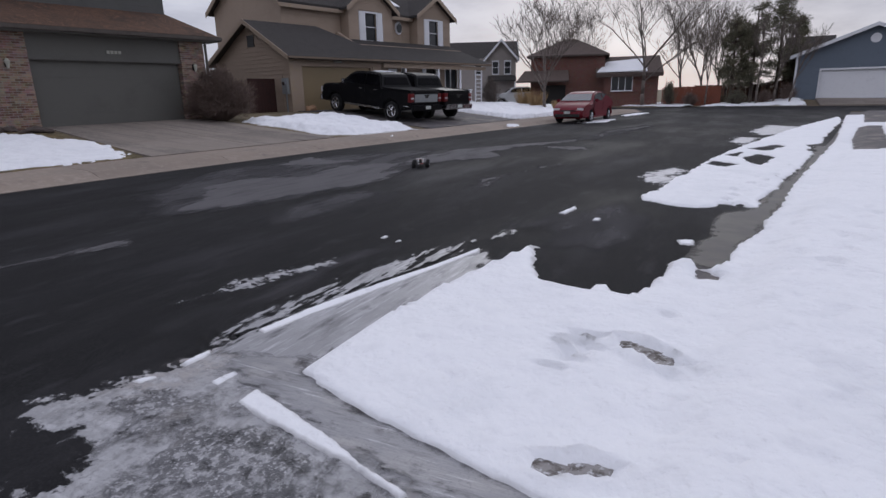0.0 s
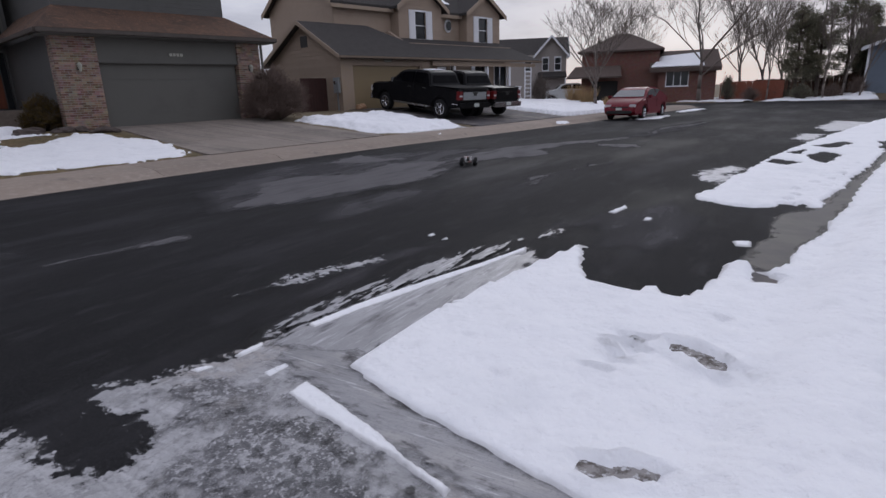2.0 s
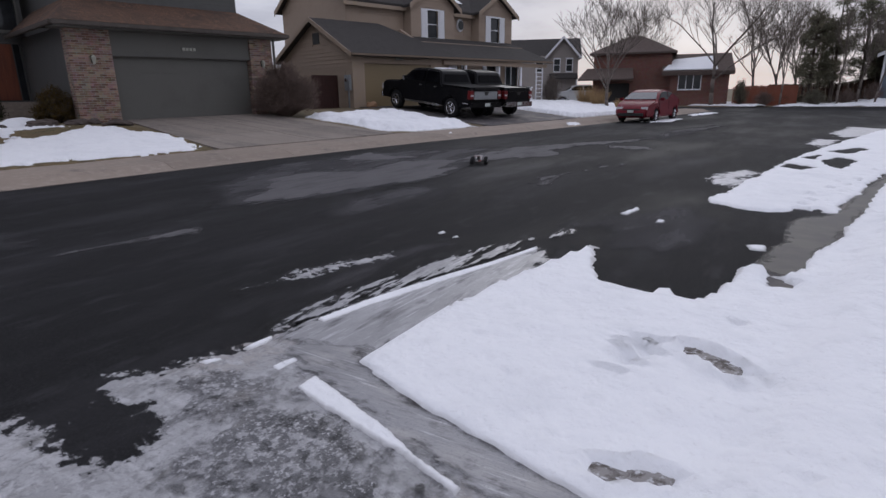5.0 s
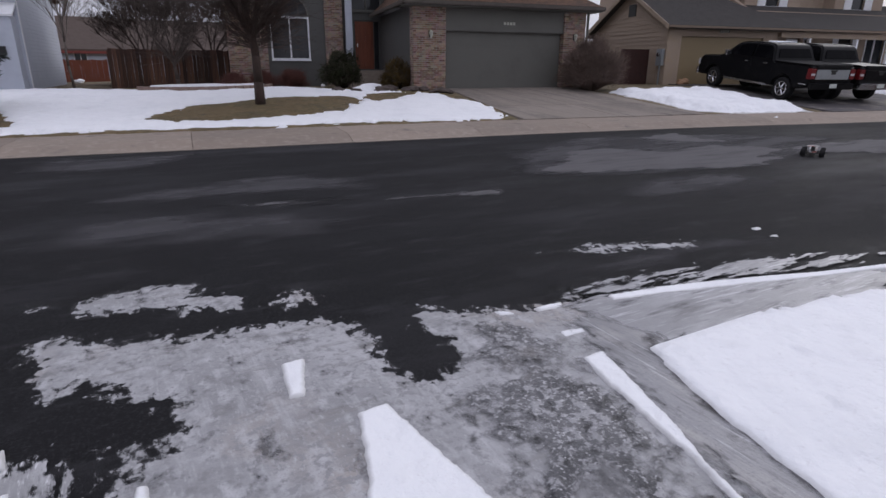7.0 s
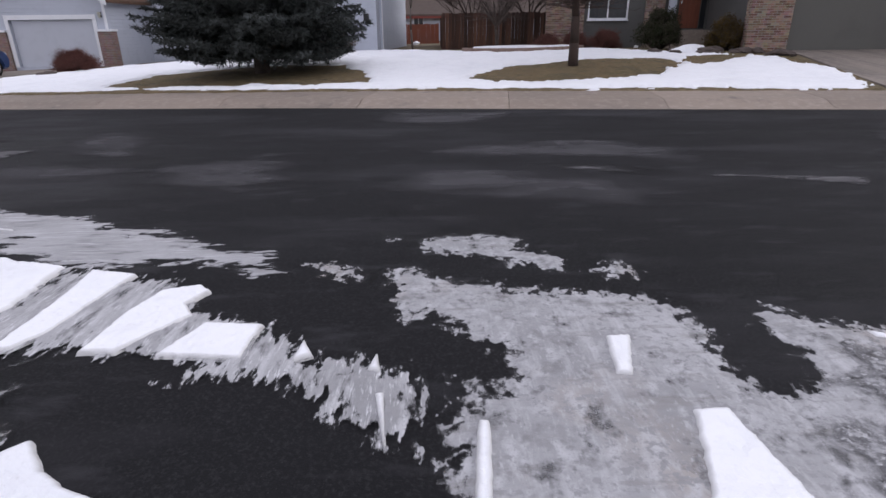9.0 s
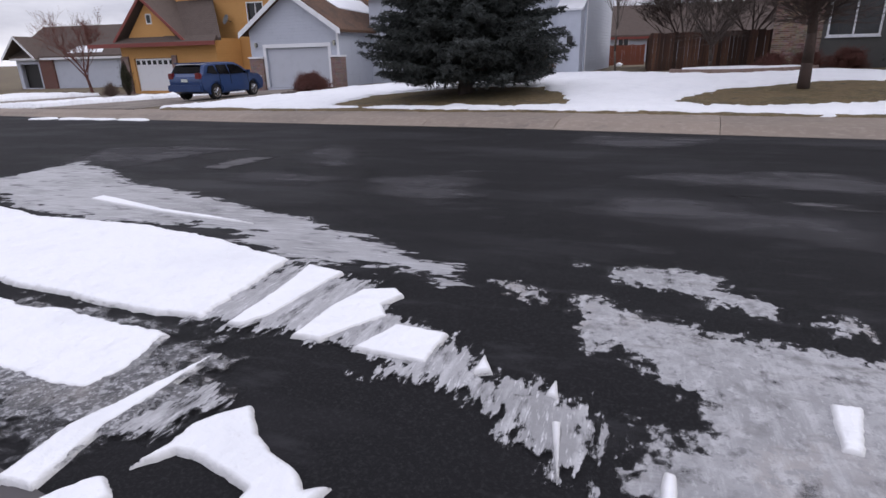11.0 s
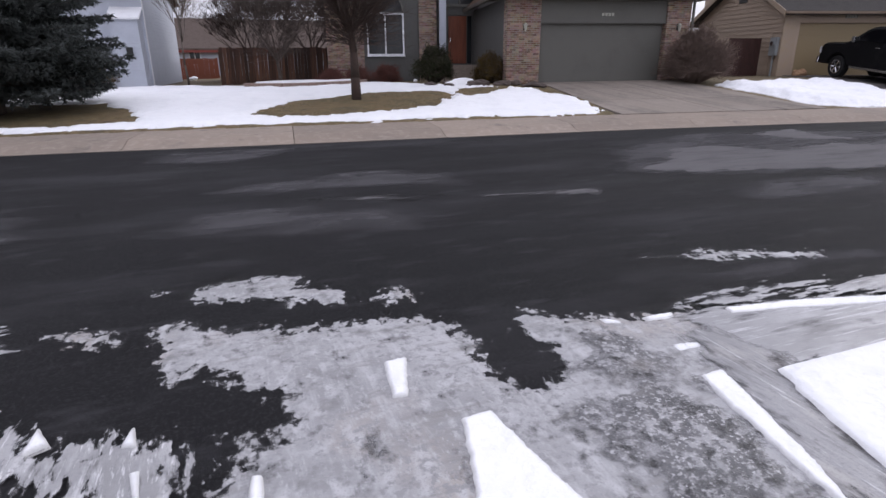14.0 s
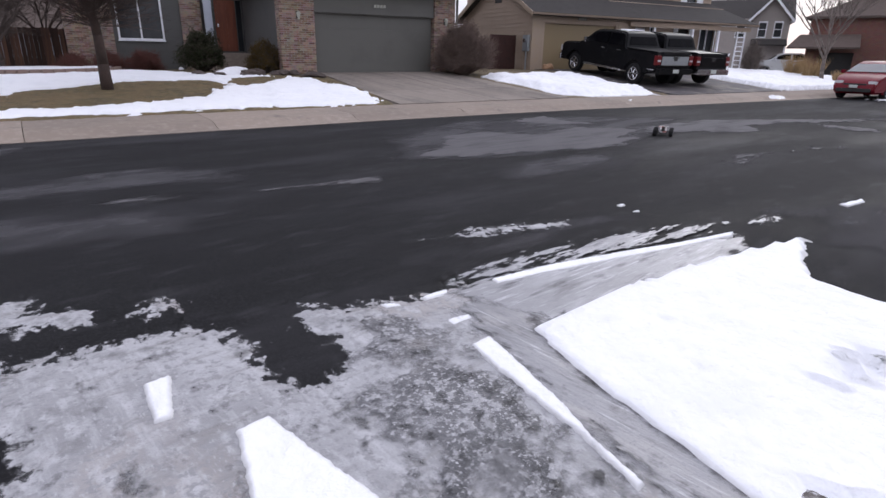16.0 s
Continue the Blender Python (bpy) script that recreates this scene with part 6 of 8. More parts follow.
roof = part("roof", slab(bmesh.new(), [(-1.1, -0.5, 3.1), (1.9, -0.5, 6.05), (1.9, 3.0, 6.05), (-1.1, 3.0, 3.1)], 0.16), M["umber_shingle"], h)
for corners in ([(1.9, -0.5, 6.05), (5.2, -0.5, 3.1), (5.2, 3.0, 3.1), (1.9, 3.0, 6.05)], [(-3.0, -0.8, 3.1), (7.6, -0.8, 3.1), (7.2, 0.0, 3.5), (-2.6, 0.0, 3.5)], [(3.0, -0.1, 3.45), (7.6, -0.1, 3.3), (5.2, 2.6, 5.9), (2.2, 2.6, 5.9)]):
    part("roof_slope", slab(bmesh.new(), corners, 0.16), M["umber_shingle"], roof)
part("barge_board", prism(bmesh.new(), [(-1.15, 2.85), (1.9, 5.8), (1.9, 6.04), (-1.15, 3.09)], -0.56, -0.51), M["red_trim"], roof)
part("barge_board", prism(bmesh.new(), [(5.25, 2.85), (1.9, 5.8), (1.9, 6.04), (5.25, 3.09)], -0.56, -0.51), M["red_trim"], roof)
part("fascia", boxes((-3.0, 7.65, -0.86, -0.81, 2.86, 3.11)), M["red_trim"], roof)
shell(h, -0.6, 13.5, 2.6, 10.0, 2.6, 6.6, M["orange_siding"], openings=((7.9, 9.1, 4.25, 5.5),))
window(h, 7.9, 9.1, 4.25, 5.5, 2.6)
part("wall", boxes((7.0, 13.5, 2.6, 2.8, -0.2, 2.6)), M["orange_siding"], h)
dish = part("satellite_dish", disc_turn(bmesh.new(), [(0.0, 0.0), (0.2, 0.03), (0.34, 0.1), (0.33, 0.11), (0.2, 0.045)], 18, "z"), M["grey_metal"], h, "grey satellite dish on the wall")
dish.matrix_local = pose(6.4, 2.25, 4.5, 70, 0, -25)
part("dish_arm", boxes((-0.02, 0.02, -0.02, 0.02, -0.35, 0.0)), M["dark_metal"], dish)
gable_roof(h, -0.6, 3.6, 2.6, 10.0, 6.6, 9.0, M["umber_shingle"], "v", trim="red_trim")
gable_roof(h, 3.6, 13.5, 2.6, 10.0, 6.6, 8.7, M["umber_shingle"], "u", trim="red_trim")
part("gable", prism(bmesh.new(), [(-0.6, 6.6), (3.6, 6.6), (1.5, 8.98)], 2.6, 2.8), M["orange_siding"], h)
part("gable", prism(bmesh.new(), [(2.6, 6.6), (10.0, 6.6), (6.3, 8.6)], 13.3, 13.5, "x"), M["orange_siding"], h)

# brown-roofed house at the street's far bend
h = house("low_house", -60.5, 43.5, -0.8, 6, "low pale house with brown roof, brick pier and dark garage opening")
shell(h, 0.0, 13.0, 0.0, 9.0, -0.4, 3.1, M["pale_siding"], openings=((0.4, 2.6, 0.0, 2.3),))
garage_door(h, 0.4, 2.6, 0.0, 2.28, 0.3, M["dark_metal"])
part("brick_pier", boxes((3.0, 4.6, -0.2, 0.3, -0.6, 3.1)), M["red_brick"], h)
gable_roof(h, 0.0, 13.0, 0.0, 9.0, 3.1, 5.9, M["umber_shingle"], "u")
gable_roof(h, -0.3, 3.0, -0.6, 4.0, 3.1, 4.8, M["umber_shingle"], "v")
part("roof_snow", bevelled(slab(bmesh.new(), [(6.4, 0.0, 3.32), (10.5, 0.0, 3.32), (10.0, 1.0, 3.95), (7.0, 1.0, 3.95)], 0.06), 0.02), M["snow"], h, "leftover snow along the eave")

# house behind the back fence
h = house("rear_house", -7.0, 55.0, 0.3, 2, "low house with a wide brown shingle roof behind a back fence")
shell(h, 0.0, 22.0, 0.0, 9.0, -0.6, 2.5, M["pale_siding"], openings=((1.2, 3.0, 1.2, 2.2), (4.6, 5.4, 1.2, 2.2)))
window(h, 1.2, 3.0, 1.2, 2.2, 0.0)
window(h, 4.6, 5.4, 1.2, 2.2, 0.0)
gable_roof(h, 0.0, 22.0, 0.0, 9.0, 2.5, 5.0, M["umber_shingle"], "u", trim="red_trim")

# taupe house far down
h = house("taupe_house", 58.2, 27.4, 0.2, -68, "taupe two-storey house with white trimmed windows")
shell(h, 0.0, 7.4, 0.0, 8.0, -0.4, 4.9, M["taupe_siding"], openings=((4.9, 5.5, 3.3, 4.6), (6.2, 6.8, 3.3, 4.6), (3.0, 3.7, 3.3, 4.6)))
for a, b in ((4.9, 5.5), (6.2, 6.8), (3.0, 3.7)):
    window(h, a, b, 3.3, 4.6, 0.0, mullions=0, rails=1)
gable_roof(h, 0.0, 7.4, 0.4, 8.0, 4.9, 6.8, M["dark_shingle"], "u")
gable_roof(h, 4.2, 7.4, -0.3, 4.0, 4.9, 6.7, M["dark_shingle"], "v", over=0.3)
part("gable", prism(bmesh.new(), [(4.2, 4.9), (7.4, 4.9), (5.8, 6.7)], -0.05, 0.15), M["taupe_siding"], h)
part("porch_roof", slab(bmesh.new(), [(4.4, -1.2, 2.6), (7.4, -1.2, 2.6), (7.4, 0.0, 3.1), (4.4, 0.0, 3.1)], 0.12), M["dark_shingle"], h)
part("porch_post", boxes((7.2, 7.35, -1.1, -0.95, -0.3, 2.5)), M["white_trim"], h)

# red brick house across the crossing street
h = house("red_brick_house", 56.0, 17.3, 0.0, -79, "red brick house with brown roofs and snow on the low wing")
shell(h, 0.0, 7.0, 0.0, 9.0, -0.4, 4.7, M["red_brick"], openings=((1.0, 3.4, 0.0, 2.1),))
# added dark plate stands in for the shade inside the open garage
part("garage_void", boxes((1.0, 3.4, 0.6, 0.65, 0.0, 2.1)), M["dark_metal"], h)
hip_roof(h, 0.0, 7.0, 0.0, 9.0, 4.7, 6.5, M["umber_shingle"])
part("porch_roof", slab(bmesh.new(), [(-1.2, -1.8, 2.5), (3.8, -1.8, 2.5), (3.6, 0.0, 3.5), (-0.6, 0.0, 3.5)], 0.14), M["umber_shingle"], h)
shell(h, 7.0, 11.8, -1.2, 8.0, -0.4, 3.0, M["red_brick"], openings=((7.7, 9.5, 1.5, 2.75),))
window(h, 7.7, 9.5, 1.5, 2.75, -1.2, mullions=2)
gable_roof(h, 6.6, 11.8, -1.2, 8.0, 3.0, 4.6, M["umber_shingle"], "u", trim="umber_shingle")
part("roof_snow", bevelled(slab(bmesh.new(), [(6.3, -1.4, 3.22), (10.8, -1.4, 3.22), (10.6, 2.4, 4.48), (7.2, 1.6, 4.22)], 0.1), 0.03), M["snow"], h, "snow lying on the roof slope")

# slate blue house
h = house("blue_house", 58.0, -5.3, 0.5, -98, "slate-blue house with white garage door and white barge boards")
shell(h, 0.0, 10.4, 0.0, 8.0, -0.6, 3.5, M["blue_siding"], openings=((1.9, 6.9, 0.0, 2.25),), gable=("v", 5.6))
garage_door(h, 1.9, 6.9, 0.0, 2.23, 0.0, M["white_trim"])
part("door_trim", wall_front(bmesh.new(), 1.75, 7.05, -0.04, -0.003, 0.0, 2.4, ((1.9, 6.9, 0.0, 2.25),)), M["white_trim"], h)
part("corner_board", boxes((-0.02, 0.14, -0.03, -0.002, -0.3, 3.5)), M["white_trim"], h)
part("round_vent", disc_turn(bmesh.new(), [(0.36, -0.05), (0.36, 0.0)], 24, "z"), M["white_trim"], h).matrix_local = pose(5.2, -0.03, 4.6, 90, 0, 0)
gable_roof(h, 0.0, 10.4, 0.0, 8.0, 3.5, 5.6, M["dark_shingle"], "v", over=0.45)
part("wall", boxes((-1.2, -0.0, 5.0, 5.2, -0.6, 3.4)), M["umber_shingle"], h)
part("rear_roof", slab(bmesh.new(), [(-1.5, 4.4, 3.2), (2.5, 4.4, 3.2), (2.5, 9.0, 5.6), (-1.5, 9.0, 5.6)], 0.15), M["dark_shingle"], h)
part("roof_snow", bevelled(slab(bmesh.new(), [(-0.3, -0.2, 3.52), (1.6, -0.2, 4.3), (1.9, 4.5, 4.42), (-0.3, 4.5, 3.52)], 0.07), 0.02), M["snow"], h, "snow on the roof slope")
part("flue_pipe", disc_turn(bmesh.new(), [(0.12, 0.0), (0.12, 1.1), (0.2, 1.12), (0.2, 1.3)], 12, "z"), M["dark_metal"], h).location = (-1.0, 8.0, 5.0)
paved_bays("driveway_5", [(54.2, -7.0), (54.2, -13.2), (57.6, -13.2), (57.8, -7.0)], 2, 2, M["drive_concrete"], "pale concrete driveway before the blue house")


# ---- fences ----
def board_fence(name, a, b, h0, h1, label, pitch=0.15, mat="fence_wood"):
    root = thing(name, pose(0, 0, 0), label, "fence")
    a, b = Vector(a), Vector(b)
    n = int((b - a).length / pitch)
    d = (b - a) / n
    ang = math.degrees(math.atan2(d.y, d.x))
    meshes = []
    for k in range(4):
        bm = boxes((0.001, pitch * 0.995, 0.0, 0.02, 0.0, 1.0))
        bm.verts.ensure_lookup_table()
        for v in bm.verts:
            if v.co.z > 0.5:
                v.co.z += 0.008 * k
        me = bpy.data.meshes.new("board")
        bm.to_mesh(me)
        bm.free()
        me.materials.append(M[mat])
        meshes.append(me)
    for k in range(n):
        p = a + d * k
        z = float(land(p.x, p.y)) - 0.05
        o = new("board", meshes[random.randrange(4)])
        o.parent = root
        o.matrix_local = pose(p.x, p.y, z + 0.02, 0, random.uniform(-0.4, 0.4), ang) @ Matrix.Diagonal((1, 1, (h0 + (h1 - h0) * k / n) + 0.05 + random.uniform(-0.012, 0.012), 1))
    for k in range(int((b - a).length / 2.4) + 1):
        p = a + (b - a).normalized() * 2.4 * k
        z = float(land(p.x, p.y))
        part("post", boxes((p.x - 0.05, p.x + 0.05, p.y + 0.03, p.y + 0.13, z - 0.1, z + h0 - 0.05)), M[mat], root)
    return root


board_fence("board_fence", (-0.1, 29.6, 0), (4.9, 29.2, 0), 1.62, 1.55, "tall dark-stained wooden board fence with weathered streaks")
board_fence("board_fence", (-0.1, 29.65, 0), (-0.1, 40.0, 0), 1.6, 1.5, "tall dark-stained wooden board fence with weathered streaks")
board_fence("board_fence", (-9.0, 44.0, 0), (-0.2, 44.0, 0), 1.3, 1.3, "red-brown wooden back fence", mat="door_wood")
board_fence("board_fence", (57.6, 5.0, 0), (57.2, 0.2, 0), 1.6, 1.6, "red-brown wooden fence beside the brick house", mat="door_wood")
board_fence("board_fence", (62.6, 2.6), (62.6, -6.6), 1.7, 1.7, "weathered brown board fence behind the pines", pitch=0.2)


# ---- vehicles ----
def wheel(parent, x, y, r, width, side):
    w = part("wheel", disc_turn(bmesh.new(), [(r * 0.62, -width / 2), (r * 0.93, -width / 2), (r, -width / 2 + 0.03), (r, width / 2 - 0.03), (r * 0.93, width / 2), (r * 0.62, width / 2)], 24, "z"), M["rubber"], parent, smooth=False)
    w.matrix_local = pose(x, y, r, 90 if side < 0 else -90, 0, 0)
    part("rim", disc_turn(bmesh.new(), [(r * 0.64, width / 2 - 0.03), (r * 0.64, width / 2 + 0.004), (r * 0.56, width / 2 + 0.006), (r * 0.5, width / 2 - 0.02), (r * 0.16, width / 2 - 0.01)], 20, "z"), M["chrome"], w)
    bm = bmesh.new()
    for k in range(6):
        t = math.pi / 3 * k
        c, s = math.cos(t), math.sin(t)
        tube(bm, (c * r * 0.1, s * r * 0.1, width / 2 - 0.004), (c * r * 0.55, s * r * 0.55, width / 2 - 0.002), 0.035, 0.028, 5)
    part("spokes", bm, M["chrome"], w)
    return w


def arch(cx, r, z0, n=8):
    """Points of a wheel opening from its rear foot to its front foot, over the top."""
    h = math.asin(min(1, max(-1, (z0 - r) / (r * 1.16))))
    a0, a1 = math.pi - h, h
    return [(cx + math.cos(a0 + (a1 - a0) * k / n) * r * 1.16, r + math.sin(a0 + (a1 - a0) * k / n) * r * 1.16) for k in range(n + 1)]


def car(name, m, label, paint, upper, lower_z, axles, r, width, belt, tumble, glasses, extras, tyre=0.22, nose=0.0, round_edge=0.05, flare=0.012, seams=()):
    """upper: the outline from the rear foot over the roof to the front foot as (x, z); x runs forwards."""
    root = thing(name, m, label, "car")
    rear, front = axles

    def half(z):
        return width / 2 - max(0, z - belt) * tumble - max(0, lower_z + 0.16 - z) * 0.35
    low = [*arch(front, r, lower_z)[::-1], *arch(rear, r, lower_z)[::-1]]
    outline = [*upper, *low]
    bm = bmesh.new()
    far = max(abs(x) for x, z in upper)

    def plan(x):
        return 1 - nose * max(0, (abs(x) / far - 0.72) / 0.28) ** 2
    L = [bm.verts.new((x, half(z) * plan(x), z)) for x, z in outline]
    R = [bm.verts.new((x, -half(z) * plan(x), z)) for x, z in outline]
    n = len(outline)
    for i in range(n):
        j = (i + 1) % n
        bm.faces.new((L[i], L[j], R[j], R[i]))
    bm.faces.new(L[::-1])
    bm.faces.new(R)
    bmesh.ops.recalc_face_normals(bm, faces=bm.faces[:])
    sharp = [e for e in bm.edges if len(e.link_faces) == 2 and e.calc_face_angle(0) > 0.9]
    bmesh.ops.bevel(bm, geom=sharp, offset=round_edge, segments=3, affect="EDGES", clamp_overlap=True)
    body = part("body", bm, paint, root, smooth=True)
    body.data.set_sharp_from_angle(angle=radians(32))
    for side in (1, -1):
        for cx in axles:
            lip = bmesh.new()
            pts = arch(cx, r, lower_z, 12)
            y0, y1 = side * (half(r) - 0.05), side * (half(r) + flare)
            rings = []
            for x, z in pts:
                ox, oz = (x - cx) / (r * 1.16), (z - r) / (r * 1.16)
                rings.append([lip.verts.new((x - ox * 0.01, y0, z - oz * 0.01)), lip.verts.new((x - ox * 0.01, y1, z - oz * 0.01)), lip.verts.new((x + ox * 0.035, y1, z + oz * 0.035)), lip.verts.new((x + ox * 0.06, y0, z + oz * 0.06))])
            for p, q in zip(rings, rings[1:]):
                for i in range(4):
                    j = (i + 1) % 4
                    lip.faces.new((p[i], p[j], q[j], q[i]))
            lip.faces.new(rings[0])
            lip.faces.new(rings[-1][::-1])
            bmesh.ops.recalc_face_normals(lip, faces=lip.faces[:])
            part("wheel_arch_lip", lip, paint, body, smooth=False)
        for x, z0, z1 in seams:
            y = side * (half((z0 + z1) / 2) + 0.001)
            part("door_seam", boxes((x - 0.008, x + 0.008, y - 0.006, y + 0.006, z0, z1)), M["rubber"], body)
    for side in (1, -1):
        for poly in glasses:
            g = bmesh.new()
            a = [g.verts.new((x, side * (half(z) + 0.004), z)) for x, z in poly]
            b = [g.verts.new((x, side * (half(z) - 0.02), z)) for x, z in poly]
            g.faces.new(a)
            g.faces.new(b[::-1])
            for i in range(len(a)):
                j = (i + 1) % len(a)
                g.faces.new((a[i], a[j], b[j], b[i]))
            bmesh.ops.recalc_face_normals(g, faces=g.faces[:])
            part("side_window", g, M["car_glass"], body)
        for cx in axles:
            wheel(root, cx, side * (width / 2 - tyre / 2 - 0.01), r, tyre, side)
    for nm, mat, rows, lab in extras:
        if isinstance(rows, list):
            part(nm, slab_between(rows, half), M[mat], body, lab)
        else:
            part(nm, bevelled(boxes(rows), min(0.02, 0.3 * min(rows[1] - rows[0], rows[3] - rows[2], rows[5] - rows[4]))), M[mat], body, lab)
    return root


def slab_between(rows, half):
    """A pane across the car between two (x, z, inset) lines, lifted a little off the body."""
    (x0, z0, i0), (x1, z1, i1) = rows
    d = Vector((z1 - z0, 0, -(x1 - x0))).normalized() * 0.006
    if d.z < 0:
        d = -d
    bm = bmesh.new()
    v = [(x0, half(z0) - i0, z0), (x0, -half(z0) + i0, z0), (x1, -half(z1) + i1, z1), (x1, half(z1) - i1, z1)]
    a = [bm.verts.new(Vector(p) + d * 4) for p in v]
    b = [bm.verts.new(Vector(p) - d * 4) for p in v]
    bm.faces.new(a)
    bm.faces.new(b[::-1])
    for i in range(4):
        j = (i + 1) % 4
        bm.faces.new((a[i], a[j], b[j], b[i]))
    bmesh.ops.recalc_face_normals(bm, faces=bm.faces[:])
    return bm


def pickup(m, label, paint, tail):
    up = [(-2.93, 0.58), (-2.98, 0.7), (-2.985, 1.0), (-2.96, 1.3), (-2.9, 1.335), (-1.3, 1.335), (-1.24, 1.36), (-1.17, 1.5), (-1.1, 1.72), (-1.04, 1.84), (-0.93, 1.91), (-0.7, 1.945), (-0.1, 1.955), (0.45, 1.935), (0.72, 1.89),
          (0.95, 1.78), (1.28, 1.52), (1.5, 1.37), (1.66, 1.325), (2.3, 1.28), (2.62, 1.24), (2.8, 1.16), (2.88, 1.02), (2.92, 0.8), (2.93, 0.55), (2.85, 0.45)]
    glass = ([(-1.08, 1.44), (-1.03, 1.6), (-0.96, 1.76), (-0.86, 1.82), (-0.2, 1.84), (-0.2, 1.4), (-1.0, 1.4)], [(-0.08, 1.4), (-0.08, 1.84), (0.4, 1.83), (0.66, 1.78), (0.86, 1.68), (1.2, 1.42)])
    w = 2.0
    ex = [("windscreen", "car_glass", [(0.97, 1.765, 0.12), (1.47, 1.39, 0.1)], ""), ("rear_window", "car_glass", [(-1.2, 1.44, 0.2), (-1.085, 1.75, 0.2)], ""),
          ("tailgate", tail, (-3.005, -2.97, -0.74, 0.74, 0.86, 1.19), ""), ("tailgate_cap", "rubber", (-3.01, -2.9, -0.74, 0.74, 1.24, 1.345), ""), ("tailgate_handle", "dark_metal", (-3.02, -3.0, -0.16, 0.16, 1.12, 1.18), ""), ("rear_bumper", "chrome" if tail == "black_paint" else "black_paint", (-3.12, -2.97, -0.95, 0.95, 0.52, 0.74), ""),
          ("number_plate", "plate", (-3.135, -3.122, -0.16, 0.16, 0.58, 0.72), ""), ("front_bumper", "chrome", (2.9, 3.02, -0.95, 0.95, 0.45, 0.72), ""), ("grille", "dark_metal", (2.9, 2.95, -0.6, 0.6, 0.76, 1.1), ""),
          ("badge", "dark_metal", (-3.012, -3.002, -0.1, 0.1, 1.03, 1.12), "")]
    for s in (1, -1):
        ex.append(("tail_lamp", "tail_red", (-3.0, -2.82, *sorted((s * 0.77, s * 1.006)), 0.86, 1.22), "red tail lamp"))
        ex.append(("reversing_lamp", "lamp_clear", (-3.006, -2.99, *sorted((s * 0.8, s * 0.98)), 0.99, 1.06), ""))
        ex.append(("rocker_trim", "chrome", (-1.25, 1.3, *sorted((s * 0.99, s * 1.008)), 0.66, 0.7), "bright side moulding"))
        ex.append(("rocker_trim", "chrome", (-2.9, -2.4, *sorted((s * 0.99, s * 1.008)), 0.66, 0.7), "bright side moulding"))
        ex.append(("bed_rail_cap", "rubber", (-2.9, -1.26, *sorted((s * 0.9, s * 0.995)), 1.337, 1.36), ""))
        ex.append(("headlamp", "lamp_clear", (2.78, 2.92, *sorted((s * 0.68, s * 0.98)), 0.82, 1.08), ""))
        ex.append(("mirror", "chrome", (0.98, 1.12, *sorted((s * 1.02, s * 1.26)), 1.36, 1.56), "chrome-capped mirror"))
        ex.append(("side_step", "chrome", (-1.1, 1.2, *sorted((s * 0.92, s * 1.01)), 0.42, 0.5), "chrome side step"))
        ex.append(("door_handle", "chrome", (0.0, 0.2, *sorted((s * 1.0, s * 1.025)), 1.2, 1.24), ""))
        ex.append(("door_handle", "chrome", (-0.95, -0.75, *sorted((s * 1.0, s * 1.025)), 1.2, 1.24), ""))
    return car("pickup_truck", m, label, paint, up, 0.45, (-1.85, 1.85), 0.41, w, 1.38, 0.3, glass, ex, 0.27, 0.03, 0.06, 0.02, ((1.28, 0.55, 1.38), (-0.14, 0.55, 1.38), (-1.22, 0.6, 1.33)))


def parked(x, y, yaw, base=3.6, lift=0.04):
    """The pose of a car whose two axles stand on the ground at that place."""
    c, s = math.cos(radians(yaw)) * base / 2, math.sin(radians(yaw)) * base / 2
    zf, zr = float(land(x + c, y + s)) + lift, float(land(x - c, y - s)) + lift
    return pose(x, y, (zf + zr) / 2, 0, -math.degrees(math.atan2(zf - zr, base)), yaw)


t = pickup(parked(23.05, 14.5, 76), "black crew-cab pickup with grey tailgate, parked nose to the garage", M["black_paint"], "grey_metal")
tagged(t, group="pickups on the driveway")
part("bed_cover", bevelled(boxes((-2.88, -1.27, -0.89, 0.89, 1.337, 1.355)), 0.006), M["rubber"], t)
part("roof_snow", bevelled(boxes((-0.6, 0.1, -0.55, 0.2, 1.957, 1.985)), 0.012), M["snow"], t, "thin leftover snow on the cab roof")
part("roof_snow", bevelled(boxes((-0.75, -0.3, 0.3, 0.55, 1.955, 1.975)), 0.008), M["snow"], t, "thin leftover snow on the cab roof")
tagged(pickup(parked(25.3, 14.0, 76), "black pickup with chrome rear bumper, parked on the driveway", M["black_paint"], "black_paint"), group="pickups on the driveway")
pickup(parked(57.3, 18.9, 115), "silver pickup parked far off before a house", M["silver_paint"], "silver_paint")

sedan_up = [(-2.16, 0.3), (-2.24, 0.46), (-2.27, 0.7), (-2.25, 0.95), (-2.18, 1.04), (-1.95, 1.08), (-1.68, 1.12), (-1.35, 1.27), (-1.02, 1.4), (-0.7, 1.46), (-0.3, 1.485), (0.1, 1.475), (0.38, 1.43), (0.62, 1.35), (0.95, 1.17), (1.22, 1.02),
            (1.4, 0.95), (1.75, 0.87), (2.0, 0.765), (2.14, 0.65), (2.22, 0.52), (2.24, 0.36), (2.14, 0.22)]
sedan_glass = ([(-1.5, 1.09), (-1.3, 1.2), (-1.0, 1.33), (-0.75, 1.38), (-0.42, 1.4), (-0.38, 1.04)], [(-0.3, 1.04), (-0.32, 1.4), (0.05, 1.395), (0.35, 1.34), (0.58, 1.26), (1.02, 1.01)])
